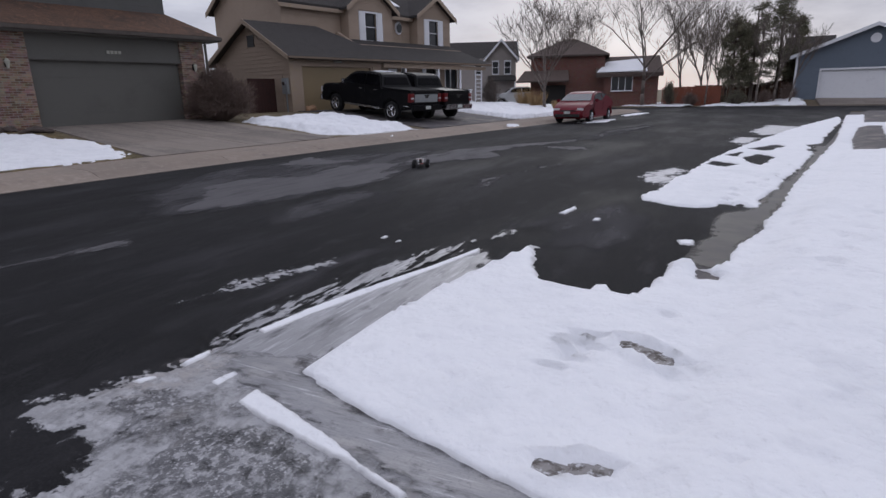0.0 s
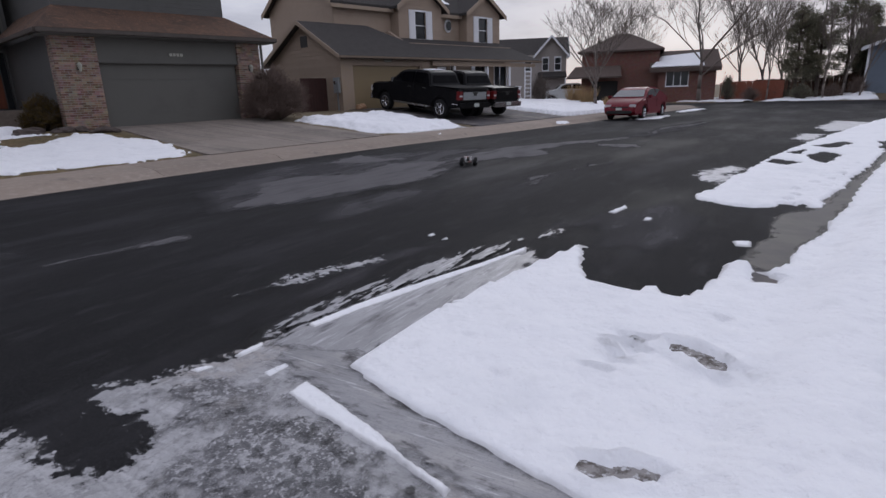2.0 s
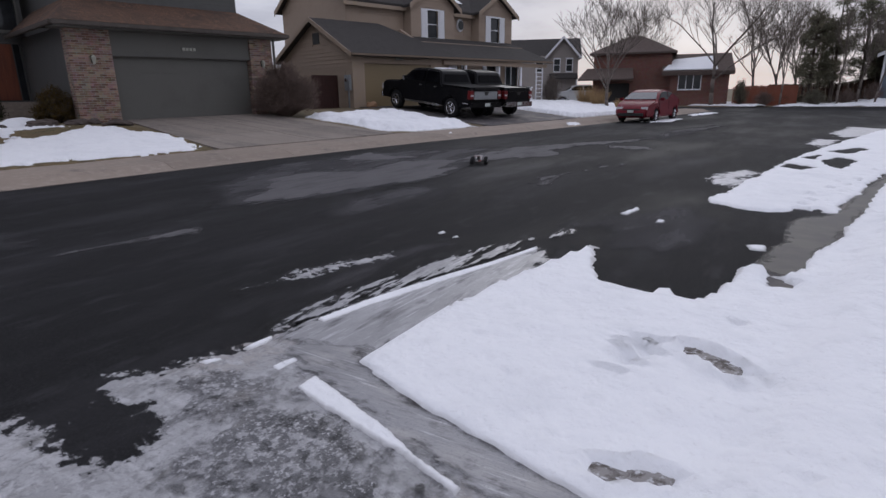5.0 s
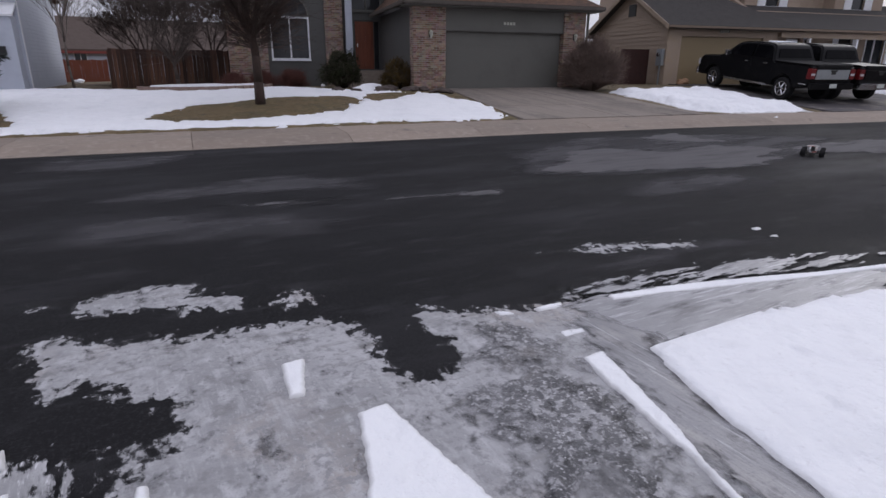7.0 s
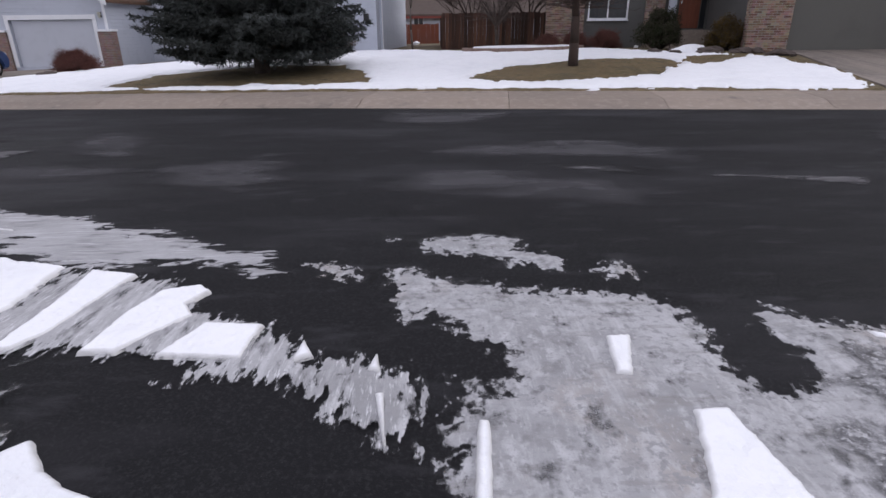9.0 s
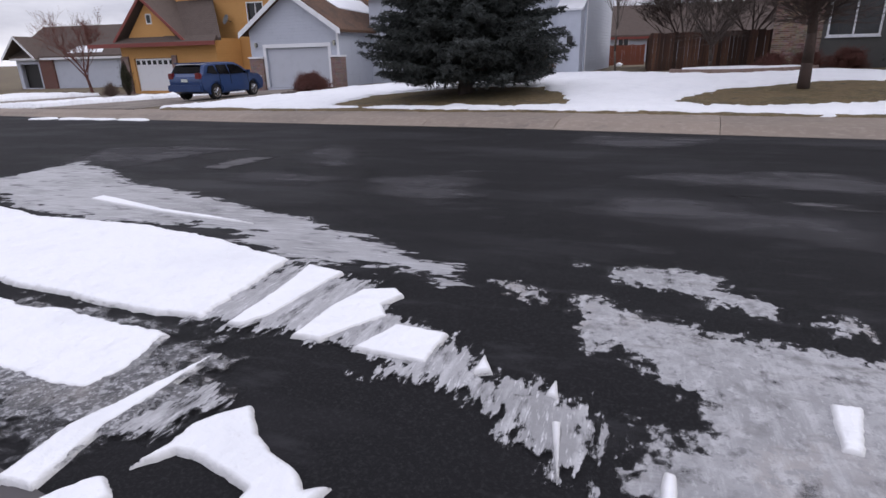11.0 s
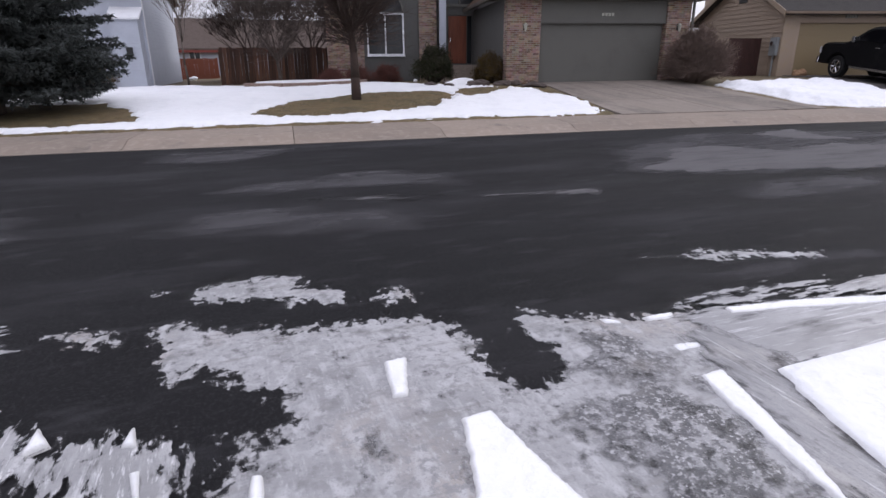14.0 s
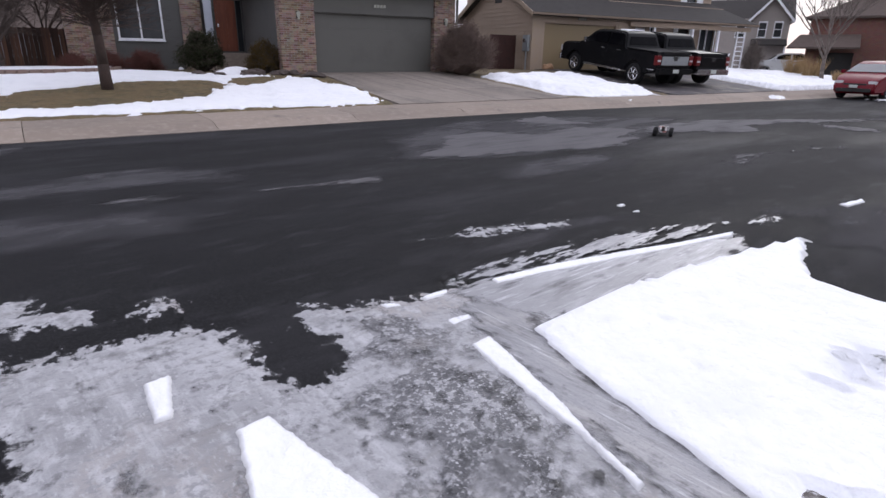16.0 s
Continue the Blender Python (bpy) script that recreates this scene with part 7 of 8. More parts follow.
ex = [("windscreen", "windscreen_glass", [(0.64, 1.345, 0.1), (1.2, 1.035, 0.08)], ""), ("rear_window", "car_glass", [(-1.64, 1.145, 0.12), (-1.05, 1.39, 0.12)], ""), ("grille", "dark_metal", (2.14, 2.21, -0.42, 0.42, 0.54, 0.62), ""),
      ("lower_grille", "dark_metal", (2.22, 2.28, -0.62, 0.62, 0.3, 0.44), ""), ("number_plate", "plate", (2.265, 2.285, -0.15, 0.15, 0.46, 0.57), "")]
for s in (1, -1):
    ex.append(("headlamp", "lamp_clear", (1.86, 2.16, *sorted((s * 0.44, s * 0.74)), 0.58, 0.72), ""))
    ex.append(("tail_lamp", "tail_red", (-2.285, -2.2, *sorted((s * 0.48, s * 0.79)), 0.78, 0.98), ""))
    ex.append(("mirror", "red_paint", (0.85, 1.0, *sorted((s * 0.9, s * 1.08)), 0.98, 1.12), ""))
    ex.append(("door_handle", "red_paint", (-0.1, 0.08, *sorted((s * 0.88, s * 0.905)), 0.88, 0.91), ""))
car("sedan", pose(29.9, 6.36, 0.0, 0, 0, 172), "red four-door sedan parked along the kerb", M["red_paint"], sedan_up, 0.22, (-1.32, 1.28), 0.315, 1.77, 0.96, 0.4, sedan_glass, ex, 0.2, 0.2, 0.07, 0.006, ((0.98, 0.35, 0.98), (-0.34, 0.35, 1.0)))

hatch_up = [(-2.06, 0.36), (-2.18, 0.52), (-2.21, 0.8), (-2.18, 1.0), (-2.08, 1.1), (-1.95, 1.3), (-1.83, 1.45), (-1.62, 1.515), (-1.1, 1.55), (-0.4, 1.56), (0.1, 1.54), (0.38, 1.5), (0.6, 1.41), (0.9, 1.21), (1.12, 1.08), (1.32, 1.03), (1.75, 0.98), (2.0, 0.9), (2.16, 0.78), (2.22, 0.6), (2.22, 0.42), (2.12, 0.26)]
hatch_glass = ([(-1.75, 1.12), (-1.55, 1.4), (-1.25, 1.42), (-1.1, 1.06)], [(-1.02, 1.06), (-1.1, 1.43), (-0.4, 1.44), (-0.36, 1.04)], [(-0.28, 1.04), (-0.3, 1.44), (0.15, 1.43), (0.45, 1.36), (0.9, 1.05)])
ex = [("windscreen", "car_glass", [(0.53, 1.43, 0.1), (1.08, 1.08, 0.1)], ""), ("rear_window", "car_glass", [(-2.06, 1.12, 0.14), (-1.86, 1.43, 0.12)], ""), ("rear_spoiler", "blue_paint", (-1.98, -1.7, -0.62, 0.62, 1.5, 1.55), ""),
      ("rear_bumper", "blue_paint", (-2.3, -2.16, -0.84, 0.84, 0.4, 0.66), ""), ("number_plate", "plate", (-2.225, -2.205, -0.16, 0.16, 0.78, 0.9), "")]
for s in (1, -1):
    ex.append(("tail_lamp", "tail_red", (-2.22, -2.08, *sorted((s * 0.56, s * 0.81)), 0.9, 1.14), "red tail lamp"))
    ex.append(("headlamp", "lamp_clear", (2.0, 2.18, *sorted((s * 0.46, s * 0.78)), 0.72, 0.88), ""))
    ex.append(("mirror", "blue_paint", (0.75, 0.92, *sorted((s * 0.9, s * 1.08)), 1.04, 1.18), ""))
car("hatchback", parked(-18.6, 22.4, 91, 2.6), "blue five-door hatchback parked nose to the garage", M["blue_paint"], hatch_up, 0.26, (-1.35, 1.28), 0.34, 1.78, 1.02, 0.34, hatch_glass, ex, 0.22, 0.08, 0.06, 0.012, ((0.92, 0.4, 1.02), (-0.32, 0.4, 1.02), (-1.06, 0.5, 1.02)))

# radio-controlled buggy on the asphalt
rc = thing("toy_buggy", pose(10.75, 5.7, 0.0, 0, 0, 25), "small radio-controlled off-road buggy with fat black tyres on the asphalt", "toy car")
for x in (-0.16, 0.17):
    for s in (1, -1):
        w = part("wheel", disc_turn(bmesh.new(), [(0.035, -0.035), (0.06, -0.038), (0.068, -0.02), (0.068, 0.02), (0.06, 0.038), (0.035, 0.035)], 16, "z"), M["rubber"], rc)
        w.matrix_local = pose(x, s * 0.145, 0.068, -90 * s, 0, 0)
        part("rim", disc_turn(bmesh.new(), [(0.036, 0.02), (0.036, 0.037), (0.012, 0.03)], 12, "z"), M["lamp_clear"], w)
        part("suspension_arm", tube(bmesh.new(), (x, s * 0.04, 0.06), (x, s * 0.12, 0.068), 0.01, 0.008), M["dark_metal"], rc)
part("chassis", bevelled(boxes((-0.19, 0.2, -0.045, 0.045, 0.045, 0.065)), 0.008), M["dark_metal"], rc)
bm = prism(bmesh.new(), [(-0.17, 0.07), (-0.16, 0.12), (-0.06, 0.165), (0.02, 0.16), (0.08, 0.115), (0.22, 0.085), (0.23, 0.07)], -0.06, 0.06)
part("body_shell", bevelled(bm, 0.012), M["rc_shell"], rc, "white, black and red buggy shell")
part("rear_wing", bevelled(boxes((-0.24, -0.15, -0.09, 0.09, 0.185, 0.195)), 0.004), M["rc_shell"], rc)
part("wing_stay", boxes((-0.17, -0.16, -0.03, 0.03, 0.1, 0.185)), M["dark_metal"], rc)
part("shock_tower", boxes((0.13, 0.14, -0.05, 0.05, 0.065, 0.135)), M["dark_metal"], rc)


# ---- trees and shrubs ----
def bare_tree(name, x, y, height, spread, radius, mat, label, fork=0.3, seed=1, depth=5, lean=0.0, z=None, twig=0.006, low=0.6, kids0=0, shoots=0):
    rng = random.Random(seed)
    root = thing(name, pose(x, y, (float(land(x, y)) if z is None else z) - 0.05), label, "tree")
    trunk, limbs, twigs = bmesh.new(), bmesh.new(), bmesh.new()

    def grow(bm_level, p, d, length, r, lvl):
        n = 3 if lvl < 3 else 2
        pts = [p]
        for k in range(n):
            d = (d + Vector((rng.uniform(-1, 1), rng.uniform(-1, 1), rng.uniform(-0.3, 0.7))) * (0.10 if lvl == 0 else 0.2)).normalized()
            pts.append(pts[-1] + d * (length / n))
        target = trunk if lvl == 0 else (limbs if lvl < 3 else twigs)
        for k in range(n):
            tube(target, pts[k], pts[k + 1], max(twig, r * (1 - 0.4 * k / n)), max(twig, r * (1 - 0.4 * (k + 1) / n)), 9 if lvl == 0 else (6 if lvl < 2 else (4 if lvl < 3 else 3)))
        if lvl >= depth:
            return
        kids = (kids0 or rng.randint(5, 7)) if lvl == 0 else (rng.randint(3, 5) if lvl < 3 else rng.randint(3, 4))
        for k in range(kids):
            at = rng.uniform(low, 1.0) if lvl == 0 else rng.uniform(0.3, 1.0)
            i = min(n - 1, int(at * n))
            q = pts[i].lerp(pts[i + 1], at * n - i)
            a = 2 * math.pi * (k + rng.random() * 0.6) / kids
            out = Vector((math.cos(a), math.sin(a), 0))
            nd = (d * rng.uniform(0.65, 1.1) + out * spread * rng.uniform(0.5, 1.0) + Vector((0, 0, 0.2))).normalized()
            grow(None, q, nd, length * rng.uniform(0.5, 0.74) if lvl else height * (1 - fork) * rng.uniform(0.42, 0.6), r * rng.uniform(0.34, 0.5), lvl + 1)
    grow(None, Vector((0, 0, 0)), Vector((lean, 0, 1)), height * fork, radius, 0)
    for k in range(shoots):
        # fine shoots that crowd round the fork
        zc = height * fork * rng.uniform(0.75, 2.1)
        a, out = rng.random() * 6.28, rng.random() ** 0.5 * spread * (0.25 + 0.5 * (zc / (height * fork) - 0.7))
        p = Vector((math.cos(a) * out * 0.6 + lean * zc, math.sin(a) * out * 0.6, zc))
        d = Vector((math.cos(a) * rng.uniform(0.3, 1.3), math.sin(a) * rng.uniform(0.3, 1.3), rng.uniform(-0.15, 1.0))).normalized()
        L = rng.uniform(0.5, 1.5)
        q = p + d * L
        tube(twigs, p, q, 0.008, 0.004, 3)
        for c in range(6):
            e = p.lerp(q, rng.uniform(0.2, 1.0))
            tube(twigs, e, e + (d + Vector((rng.uniform(-1, 1), rng.uniform(-1, 1), rng.uniform(-0.5, 0.8)))).normalized() * rng.uniform(0.2, 0.6), 0.005, 0.002, 3)
    part("trunk", trunk, mat, root, smooth=True)
    part("branchwork", limbs, mat, root)
    part("twig_crown", twigs, mat, root)
    return root


def tuft(bm, p, d, length, width, rng):
    """A small three-sided needle spray or leaf."""
    side = d.cross(Vector((rng.uniform(-1, 1), rng.uniform(-1, 1), rng.uniform(-1, 1)))).normalized() * width
    a, b, c = bm.verts.new(p + side), bm.verts.new(p - side), bm.verts.new(p + d * length)
    bm.faces.new((a, b, c))


def spruce(x, y, height, base_r, label, seed=3, mat="spruce", low=0.45, name="spruce_tree", whorl=0.26, z=None):
    rng = random.Random(seed)
    root = thing(name, pose(x, y, (float(land(x, y)) if z is None else z) - 0.05), label, "tree")
    bm = tube(bmesh.new(), (0, 0, 0), (0, 0, height), 0.24, 0.03, 10)
    part("trunk", bm, M["bark"], root)
    wood, crown = bmesh.new(), bmesh.new()
    zc = low
    while zc < height - 0.3:
        f = 1 - (zc - low) / (height - low)
        reach = base_r * (f ** 0.75) * rng.uniform(0.88, 1.06) * (0.9 if zc < low + 0.3 else 1.0)
        count = max(8, int(21 * f + 6))
        off = rng.random() * 6.28
        for k in range(count):
            a = off + 2 * math.pi * k / count + rng.uniform(-0.2, 0.2)
            L = reach * rng.uniform(0.72, 1.08)
            out = Vector((math.cos(a), math.sin(a), 0))
            p0 = Vector((0, 0, zc + rng.uniform(-0.1, 0.1)))
            pts = [p0 + out * L * s + Vector((0, 0, L * f * (-0.3 * s + 0.2 * s * s * s))) for s in (0, 0.35, 0.7, 1.0)]
            for q0, q1, ra, rb in zip(pts, pts[1:], (0.022, 0.015, 0.009), (0.015, 0.009, 0.003)):
                tube(wood, q0, q1, ra, rb, 4)
            steps = int(6 + 9 * L)
            for s in range(steps):
                u = 0.3 + 0.72 * (s + rng.random()) / steps
                i = min(2, int(u * 3))
                q = pts[i].lerp(pts[i + 1], min(1, u * 3 - i))
                width = 0.26 * L * (1 - u) + 0.17
                for sgn in (-1, 1):
                    across = Vector((-out.y, out.x, 0)) * sgn
                    tip_d = (across * rng.uniform(0.4, 1.0) + out * rng.uniform(0.3, 0.9) + Vector((0, 0, rng.uniform(-0.65, 0.1)))).normalized()
                    n = max(3, int(width / 0.06))
                    for t in range(n):
                        w = q + tip_d * (width * (t + rng.random()) / n)
                        for r2 in range(3):
                            tuft(crown, w, (tip_d * 0.8 + Vector((rng.uniform(-0.9, 0.9), rng.uniform(-0.9, 0.9), rng.uniform(-0.6, 0.8)))).normalized(), rng.uniform(0.08, 0.15), rng.uniform(0.012, 0.026), rng)
        zc += whorl * rng.uniform(0.8, 1.2) * (0.7 + 0.5 * f)
    part("boughs", wood, M["bark"], root)
    part("crown", crown, M[mat], root)
    return root


def pine(x, y, height, width, label, seed):
    rng = random.Random(seed)
    root = thing("pine_tree", pose(x, y, float(land(x, y)) - 0.05), label, "tree")
    part("trunk", tube(bmesh.new(), (0, 0, 0), (0.2, 0.1, height * 0.95), 0.16, 0.04, 8), M["bark"], root)
    wood, crown = bmesh.new(), bmesh.new()
    for k in range(58):
        zc = height * rng.uniform(0.2, 0.98)
        f = 1 - (zc / height) ** 2.2
        a, L = rng.random() * 6.28, width * (0.35 + 0.65 * f) * rng.uniform(0.5, 1.05)
        tip = Vector((math.cos(a) * L, math.sin(a) * L, zc + rng.uniform(-0.1, 0.5)))
        tube(wood, (0.1, 0.05, zc), tip, 0.04, 0.012, 4)
        for c in range(5):
            q = Vector((0, 0, zc)).lerp(tip, rng.uniform(0.45, 1.05)) + Vector((rng.uniform(-0.3, 0.3), rng.uniform(-0.3, 0.3), rng.uniform(-0.15, 0.25)))
            for t in range(40):
                d = Vector((rng.gauss(0, 1), rng.gauss(0, 1), rng.gauss(0.25, 0.8))).normalized()
                tuft(crown, q + d * rng.uniform(0, 0.3), d, rng.uniform(0.14, 0.28), rng.uniform(0.012, 0.028), rng)
    part("boughs", wood, M["bark"], root)
    part("crown", crown, M["pine"], root)
    return root


def twig_bush(x, y, r, h, label, mat, n=900, seed=5, name="bush", leaf=None, z=None, category="bush", squash=1.0):
    rng = random.Random(seed)
    root = thing(name, pose(x, y, (float(land(x, y)) if z is None else z) - 0.02), label, category)
    stems, leaves = bmesh.new(), bmesh.new()
    for k in range(n):
        a, el = rng.random() * 6.28, rng.random() ** 0.6
        d = Vector((math.cos(a) * math.cos(el * 1.5), math.sin(a) * math.cos(el * 1.5), 0.12 + math.sin(el * 1.5)))
        lump = 0.86 + 0.2 * math.sin(3 * a + seed) * math.sin(2.3 * el * 3 + seed)
        tip = Vector((d.x * r * lump, d.y * r * lump * squash, d.z * h * lump * 0.9)) * rng.uniform(0.72, 1.04)
        start = Vector((d.x * r * 0.12, d.y * r * 0.12, 0.02))
        mid = start.lerp(tip, 0.55) + Vector((rng.uniform(-0.08, 0.08), rng.uniform(-0.08, 0.08), 0.1 * h))
        tube(stems, start, mid, 0.012, 0.007, 3)
        tube(stems, mid, tip, 0.007, 0.003, 3)
        for t in range(3):
            q = mid.lerp(tip, rng.uniform(0.2, 1))
            tube(stems, q, q + Vector((rng.uniform(-1, 1), rng.uniform(-1, 1), rng.uniform(-0.1, 1))).normalized() * rng.uniform(0.1, 0.25), 0.005, 0.002, 3)
        if leaf:
            for t in range(14):
                q = mid.lerp(tip, rng.uniform(0.15, 1.05)) + Vector((rng.gauss(0, 0.05), rng.gauss(0, 0.05), rng.gauss(0, 0.05)))
                tuft(leaves, q, Vector((rng.gauss(0, 1), rng.gauss(0, 1), rng.gauss(0.3, 1))).normalized(), rng.uniform(0.04, 0.09), rng.uniform(0.012, 0.026), rng)
    part("branchwork", stems, mat, root)
    if leaf:
        part("foliage", leaves, leaf, root)
    else:
        leaves.free()
    return root


def grass_clump(x, y, r, h, label, seed=2):
    rng = random.Random(seed)
    root = thing("ornamental_grass", pose(x, y, float(land(x, y)) - 0.02), label, "grass")
    bm = bmesh.new()
    for k in range(500):
        a, l = rng.random() * 6.28, h * rng.uniform(0.6, 1.1)
        d = Vector((math.cos(a) * rng.uniform(0, 0.6), math.sin(a) * rng.uniform(0, 0.6), 1)).normalized()
        tuft(bm, Vector((math.cos(a) * r * 0.3 * rng.random(), math.sin(a) * r * 0.3 * rng.random(), 0)), d, l, 0.014, rng)
    part("blades", bm, M["dry_grass"], root)
    return root


bare_tree("maple_tree", 3.5, 17.1, 8.0, 1.25, 0.15, M["maple_bark"], "bare leafless street tree with a dark trunk and dense twigs", fork=0.26, seed=11, depth=6, twig=0.005, low=0.72, kids0=9, shoots=900)
bare_tree("ornamental_tree", 2.3, 26.8, 5.4, 1.15, 0.09, M["bark"], "small bare ornamental tree before the wooden fence", fork=0.26, seed=4, depth=6, low=0.6, shoots=260)
bare_tree("birch_tree", -1.6, 30.6, 6.0, 0.4, 0.06, M["pale_bark"], "slender bare pale-barked tree beside the pale house", fork=0.5, seed=14, depth=4)
spruce(-5.6, 17.9, 9.5, 3.25, "large dense blue spruce with drooping boughs over a bare trunk", low=1.0)
bare_tree("maple_tree", 36.6, 10.3, 7.8, 0.75, 0.12, M["pale_bark"], "young bare street tree on the snowy lawn", fork=0.24, seed=8, twig=0.008)
bare_tree("ash_tree", 55.8, 6.6, 14.0, 0.8, 0.2, M["pale_bark"], "tall bare tree beside the red brick house", fork=0.25, seed=21, twig=0.0075)
bare_tree("ash_tree", 61.0, 14.0, 11.0, 0.8, 0.15, M["pale_bark"], "bare tree behind the red brick house", fork=0.25, seed=22, twig=0.0075)
bare_tree("ash_tree", 66.0, 4.0, 12.0, 0.8, 0.15, M["pale_bark"], "tall bare tree behind the houses", fork=0.3, seed=23, twig=0.0075)
bare_tree("ash_tree", 70.0, 0.5, 11.0, 0.7, 0.15, M["pale_bark"], "tall bare tree behind the houses", fork=0.3, seed=24, twig=0.0075)
bare_tree("ash_tree", 62.5, 1.8, 9.0, 0.5, 0.14, M["pale_bark"], "bare tree behind the fence", fork=0.3, seed=25, twig=0.0075)
bare_tree("aspen_tree", 57.0, -3.9, 7.5, 0.35, 0.09, M["pale_bark"], "slender bare pale-barked tree", fork=0.45, seed=26, depth=4, lean=0.1, twig=0.0075)
bare_tree("aspen_tree", 56.6, -2.6, 8.0, 0.35, 0.09, M["pale_bark"], "slender bare pale-barked tree", fork=0.45, seed=27, depth=4, twig=0.0075)
bare_tree("aspen_tree", 56.0, -5.0, 6.5, 0.4, 0.08, M["pale_bark"], "slender bare pale-barked tree", fork=0.45, seed=28, depth=4, lean=-0.1, twig=0.0075)
bare_tree("aspen_tree", 56.4, 1.4, 7.0, 0.4, 0.08, M["pale_bark"], "slender bare pale-barked tree", fork=0.45, seed=29, depth=4, twig=0.0075)
for k, (tx, ty, th, tw) in enumerate(((58.5, -0.6, 7.4, 1.7), (59.0, -2.2, 8.6, 1.9), (60.0, -4.2, 8.8, 1.8), (61.0, -1.2, 7.0, 1.8), (61.5, -5.4, 7.0, 1.6))):
    tagged(pine(tx, ty, th, tw, "dark shaggy pine in a group beside the blue house", 40 + k), group="pines beside the blue house")
bare_tree("redbud_tree", -39.5, 33.6, 6.2, 0.7, 0.12, M["red_twig"], "bare red-twigged tree on a front lawn", fork=0.28, seed=31)
bare_tree("ash_tree", -44.0, 50.0, 11.0, 0.6, 0.2, M["pale_bark"], "bare tree behind the low house", fork=0.3, seed=32, twig=0.0075)
bare_tree("ash_tree", 24.0, 40.0, 12.0, 0.5, 0.16, M["pale_bark"], "tall bare tree behind the houses", fork=0.3, seed=33, twig=0.0075)
bare_tree("ash_tree", 28.0, 43.0, 12.0, 0.5, 0.16, M["pale_bark"], "tall bare tree behind the houses", fork=0.3, seed=34, twig=0.0075)
bare_tree("ash_tree", 4.6, 33.0, 6.5, 1.1, 0.12, M["maple_bark"], "dense bare tree in a back yard", fork=0.2, seed=35, depth=6, twig=0.007)
bare_tree("ash_tree", 1.6, 34.5, 6.0, 1.0, 0.12, M["maple_bark"], "dense bare tree in a back yard", fork=0.2, seed=36, depth=6, twig=0.007)
bare_tree("ash_tree", -4.0, 62.0, 10.0, 0.7, 0.14, M["bark"], "bare tree behind the rear house", fork=0.25, seed=37, twig=0.0075)
twig_bush(16.1, 17.1, 1.6, 2.0, "large rounded leafless brown bush beside the garage", M["brown_twig"], n=5600, seed=5)
twig_bush(8.05, 22.9, 1.1, 1.55, "dark green evergreen shrub before the house", M["bark"], n=1200, seed=6, leaf=M["shrub"], name="shrub")
twig_bush(9.45, 20.55, 0.75, 1.15, "clipped yellow-green shrub beside the brick pier", M["bark"], n=1100, seed=7, leaf=M["yellow_shrub"], name="shrub")
twig_bush(6.6, 25.0, 0.9, 0.85, "low red-brown dormant shrub under the window", M["red_twig"], n=1100, seed=9, z=0.6)
twig_bush(4.3, 25.6, 0.8, 0.75, "low red-brown dormant shrub under the window", M["red_twig"], n=800, seed=19, z=0.55)
twig_bush(5.4, 25.3, 0.8, 0.8, "low red-brown dormant shrub under the window", M["red_twig"], n=900, seed=10, z=0.58)
twig_bush(-15.0, 24.3, 1.15, 1.0, "round dark red shrub beside the driveway", M["red_twig"], n=2600, seed=12, z=-0.12)
twig_bush(-5.0, 27.5, 1.0, 1.3, "brown and green shrub behind the spruce", M["brown_twig"], n=500, seed=13, leaf=M["yellow_shrub"])
twig_bush(-33.2, 29.6, 0.8, 0.9, "rounded brown shrub by the orange house", M["brown_twig"], n=400, seed=14)
twig_bush(-32.6, 30.4, 0.5, 2.3, "narrow dark upright shrub by the orange house", M["bark"], n=300, seed=15, leaf=M["shrub"])
twig_bush(55.6, -1.0, 1.3, 1.5, "dark evergreen shrub under the pines", M["bark"], n=300, seed=16, leaf=M["pine"])
twig_bush(55.8, 2.6, 1.2, 1.3, "dark brown shrub by the fence", M["brown_twig"], n=400, seed=17)
twig_bush(57.0, -3.2, 1.2, 1.3, "brown leafless shrub under the pines", M["brown_twig"], n=500, seed=61)
twig_bush(57.4, -4.9, 1.1, 1.5, "brown leafless shrub under the pines", M["brown_twig"], n=500, seed=62)
twig_bush(58.0, 0.9, 1.3, 1.5, "dark shrub under the pines", M["brown_twig"], n=500, seed=63, leaf=M["shrub"])
twig_bush(56.2, 4.4, 0.8, 2.4, "dark upright evergreen by the brick house", M["bark"], n=300, seed=18, leaf=M["pine"])
twig_bush(38.0, 14.6, 1.0, 1.9, "pale leafless shrub at the corner of the porch", M["pale_bark"], n=900, seed=64)
grass_clump(37.2, 11.0, 1.2, 1.3, "tall dry straw-coloured ornamental grass")
grass_clump(38.0, 12.2, 1.2, 1.4, "tall dry straw-coloured ornamental grass", 3)
grass_clump(36.3, 9.4, 0.6, 0.8, "low dry ornamental grass", 4)


# ---- garden stones and small things ----
def boulder(x, y, sx, sy, sz, mat, label, seed, name="boulder", z=None):
    rng = random.Random(seed)
    bm = bmesh.new()
    bmesh.ops.create_icosphere(bm, subdivisions=3, radius=1)
    for v in bm.verts:
        k = 0.8 + 0.4 * noise.noise(v.co * 1.3 + Vector((seed, 0, 0))) + 0.12 * noise.noise(v.co * 4)
        v.co = Vector((v.co.x * sx * k, v.co.y * sy * k, v.co.z * sz * k))
    o = part(name, bm, mat, None, smooth=False)
    o.matrix_world = pose(x, y, (float(land(x, y)) if z is None else z) + sz * 0.35, 0, 0, rng.uniform(0, 180))
    return tagged(o, label, "rock", "boulders edging the front bed" if "edging" in label else "")


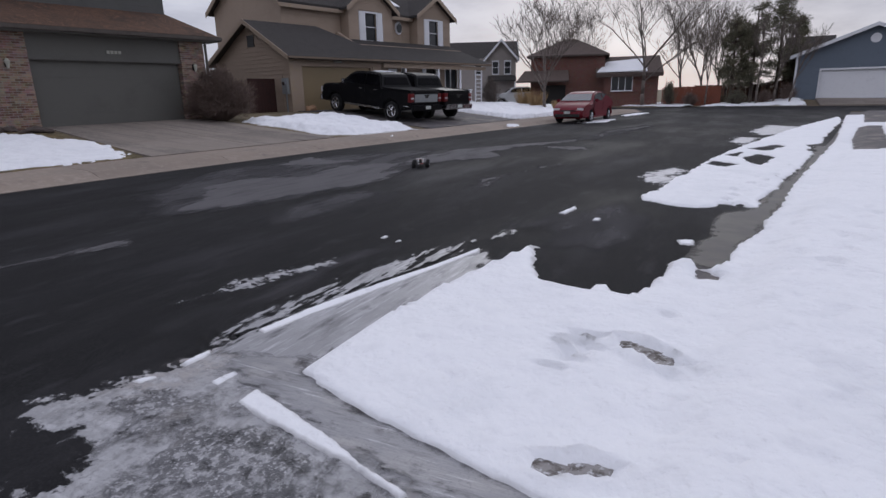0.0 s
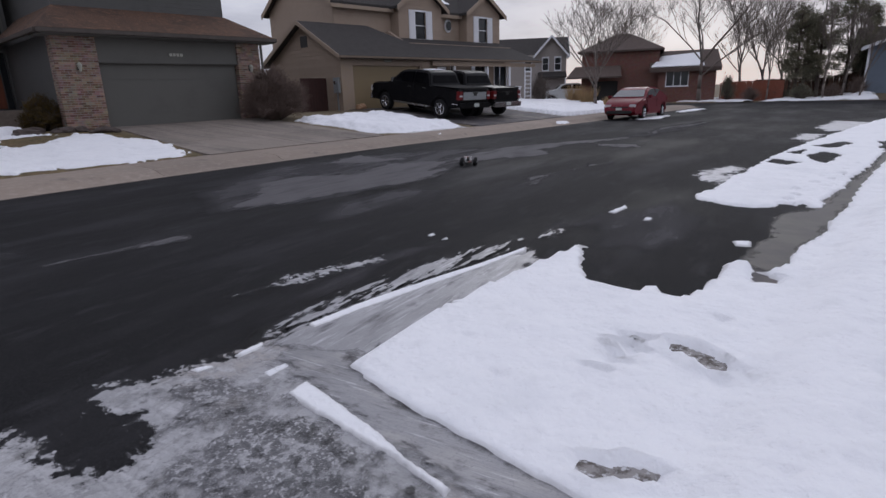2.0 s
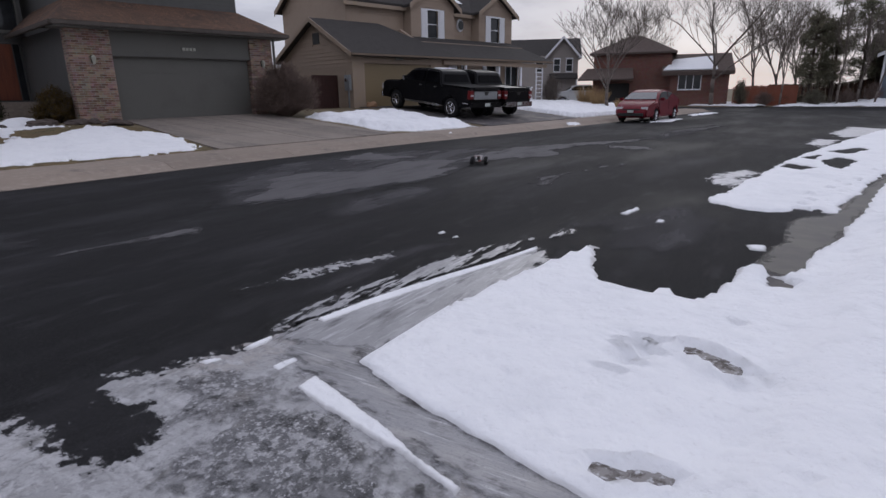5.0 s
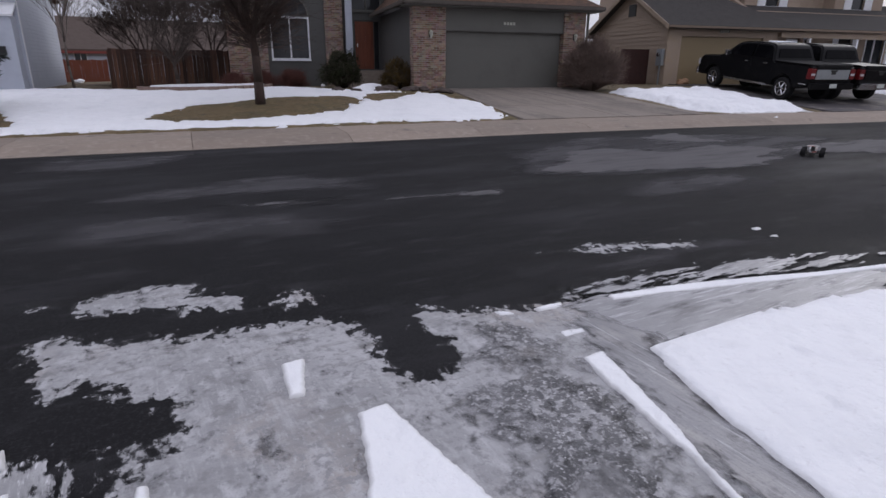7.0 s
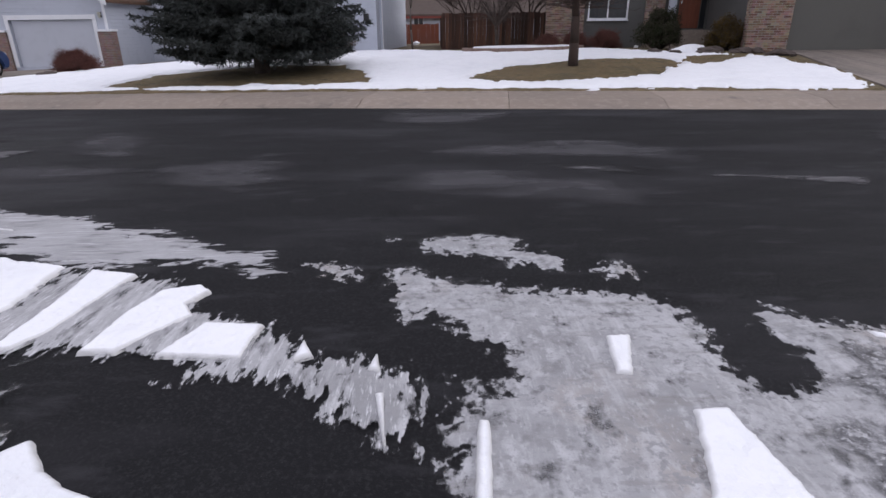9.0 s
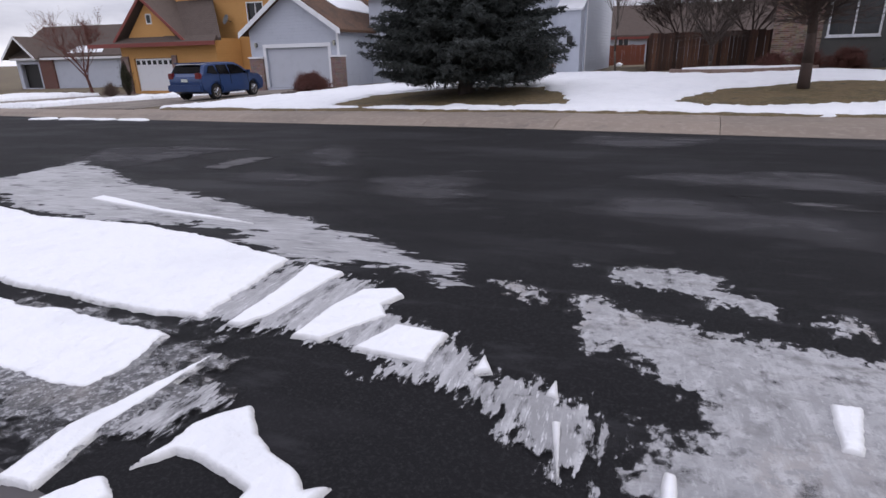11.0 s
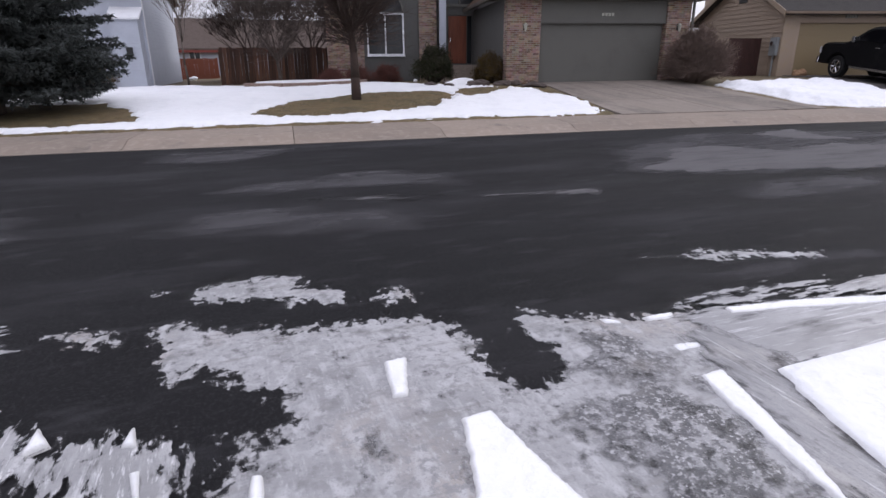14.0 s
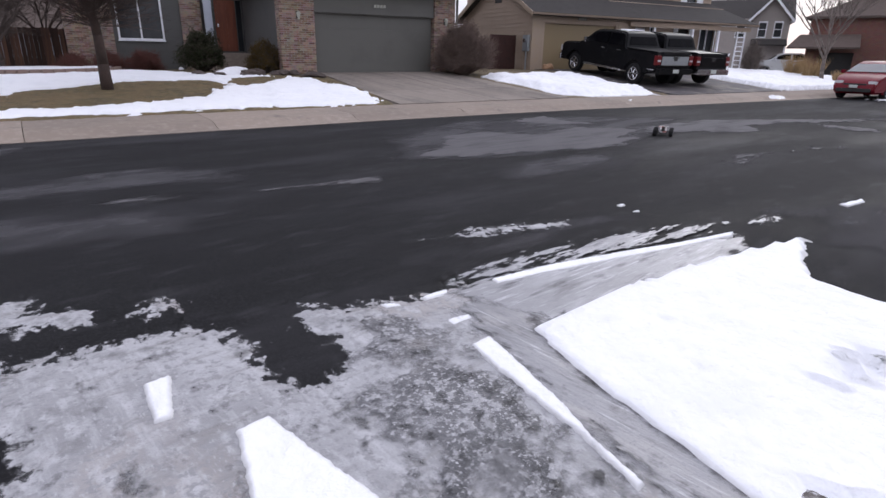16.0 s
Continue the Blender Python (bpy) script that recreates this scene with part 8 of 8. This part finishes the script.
for k, (bx, by, s) in enumerate(((6.7, 19.6, 0.45), (7.6, 20.1, 0.5), (8.3, 19.2, 0.5), (9.2, 19.0, 0.45), (10.0, 18.1, 0.5), (9.6, 18.8, 0.4), (8.9, 20.1, 0.4), (7.1, 18.9, 0.3))):
    boulder(bx, by, s, s * 0.7, 0.16, M["stone"], "low dark garden boulder edging the front bed", 50 + k)
boulder(23.0, 18.3, 0.35, 0.3, 0.28, M["sandstone"], "orange-brown sandstone boulder at the garage corner", 70)
boulder(-14.6, 21.8, 0.4, 0.3, 0.2, M["stone"], "dark boulder on the snowy lawn", 71)
boulder(7.9, 25.0, 0.12, 0.1, 0.12, M["white_trim"], "small pale garden stone before the house", 72)
boulder(-1.8, 40.5, 0.35, 0.3, 0.2, M["snow"], "snow-capped stone by the back fence", 73)
blanket("snow_patch", [(7.0, 19.7), (8.2, 20.7), (8.9, 20.2), (8.0, 19.4)], M["snow"], "snow piled on garden boulders", thick=0.28, edge=0.4, ragged=0.15, grain=2.0, res=0.06)
# ring of edging blocks round the small tree's bed
edging = thing("edging_wall", pose(0, 0, 0), "low curved wall of rust-brown edging blocks round a planting bed", "garden edging")
for k in range(22):
    a = math.radians(196 + 150 * k / 21)
    ex_, ey_ = 3.2 + 2.5 * math.cos(a), 25.6 + 2.6 * math.sin(a)
    o = part("block", bevelled(boxes((-0.15, 0.15, -0.1, 0.1, -0.1, 0.2)), 0.012, 1), M["edging_block"], edging)
    o.matrix_local = pose(ex_, ey_, float(land(ex_, ey_)), 0, 0, math.degrees(a) + 90)
blanket("snow_patch", [(1.0, 25.5), (2.0, 23.7), (3.5, 23.3), (5.2, 24.2), (5.6, 25.4), (4.2, 26.5), (2.0, 26.6)], M["snow"], "snow lying in the raised planting bed", thick=0.22, edge=0.15, ragged=0.15, grain=2.0, res=0.08)
sign = thing("yard_sign", pose(8.6, 23.2, float(land(8.6, 23.2)), 0, 0, -12), "small blue and white yard sign on a stake", "sign")
part("stake", boxes((-0.015, 0.015, -0.01, 0.01, 0.0, 0.45)), M["dark_metal"], sign)
bm = disc_turn(bmesh.new(), [(0.14, -0.012), (0.14, 0.012)], 8, "z")
part("sign_plate", bm, M["sign_blue"], sign).matrix_local = pose(0, -0.02, 0.52, 90, 0, 0)
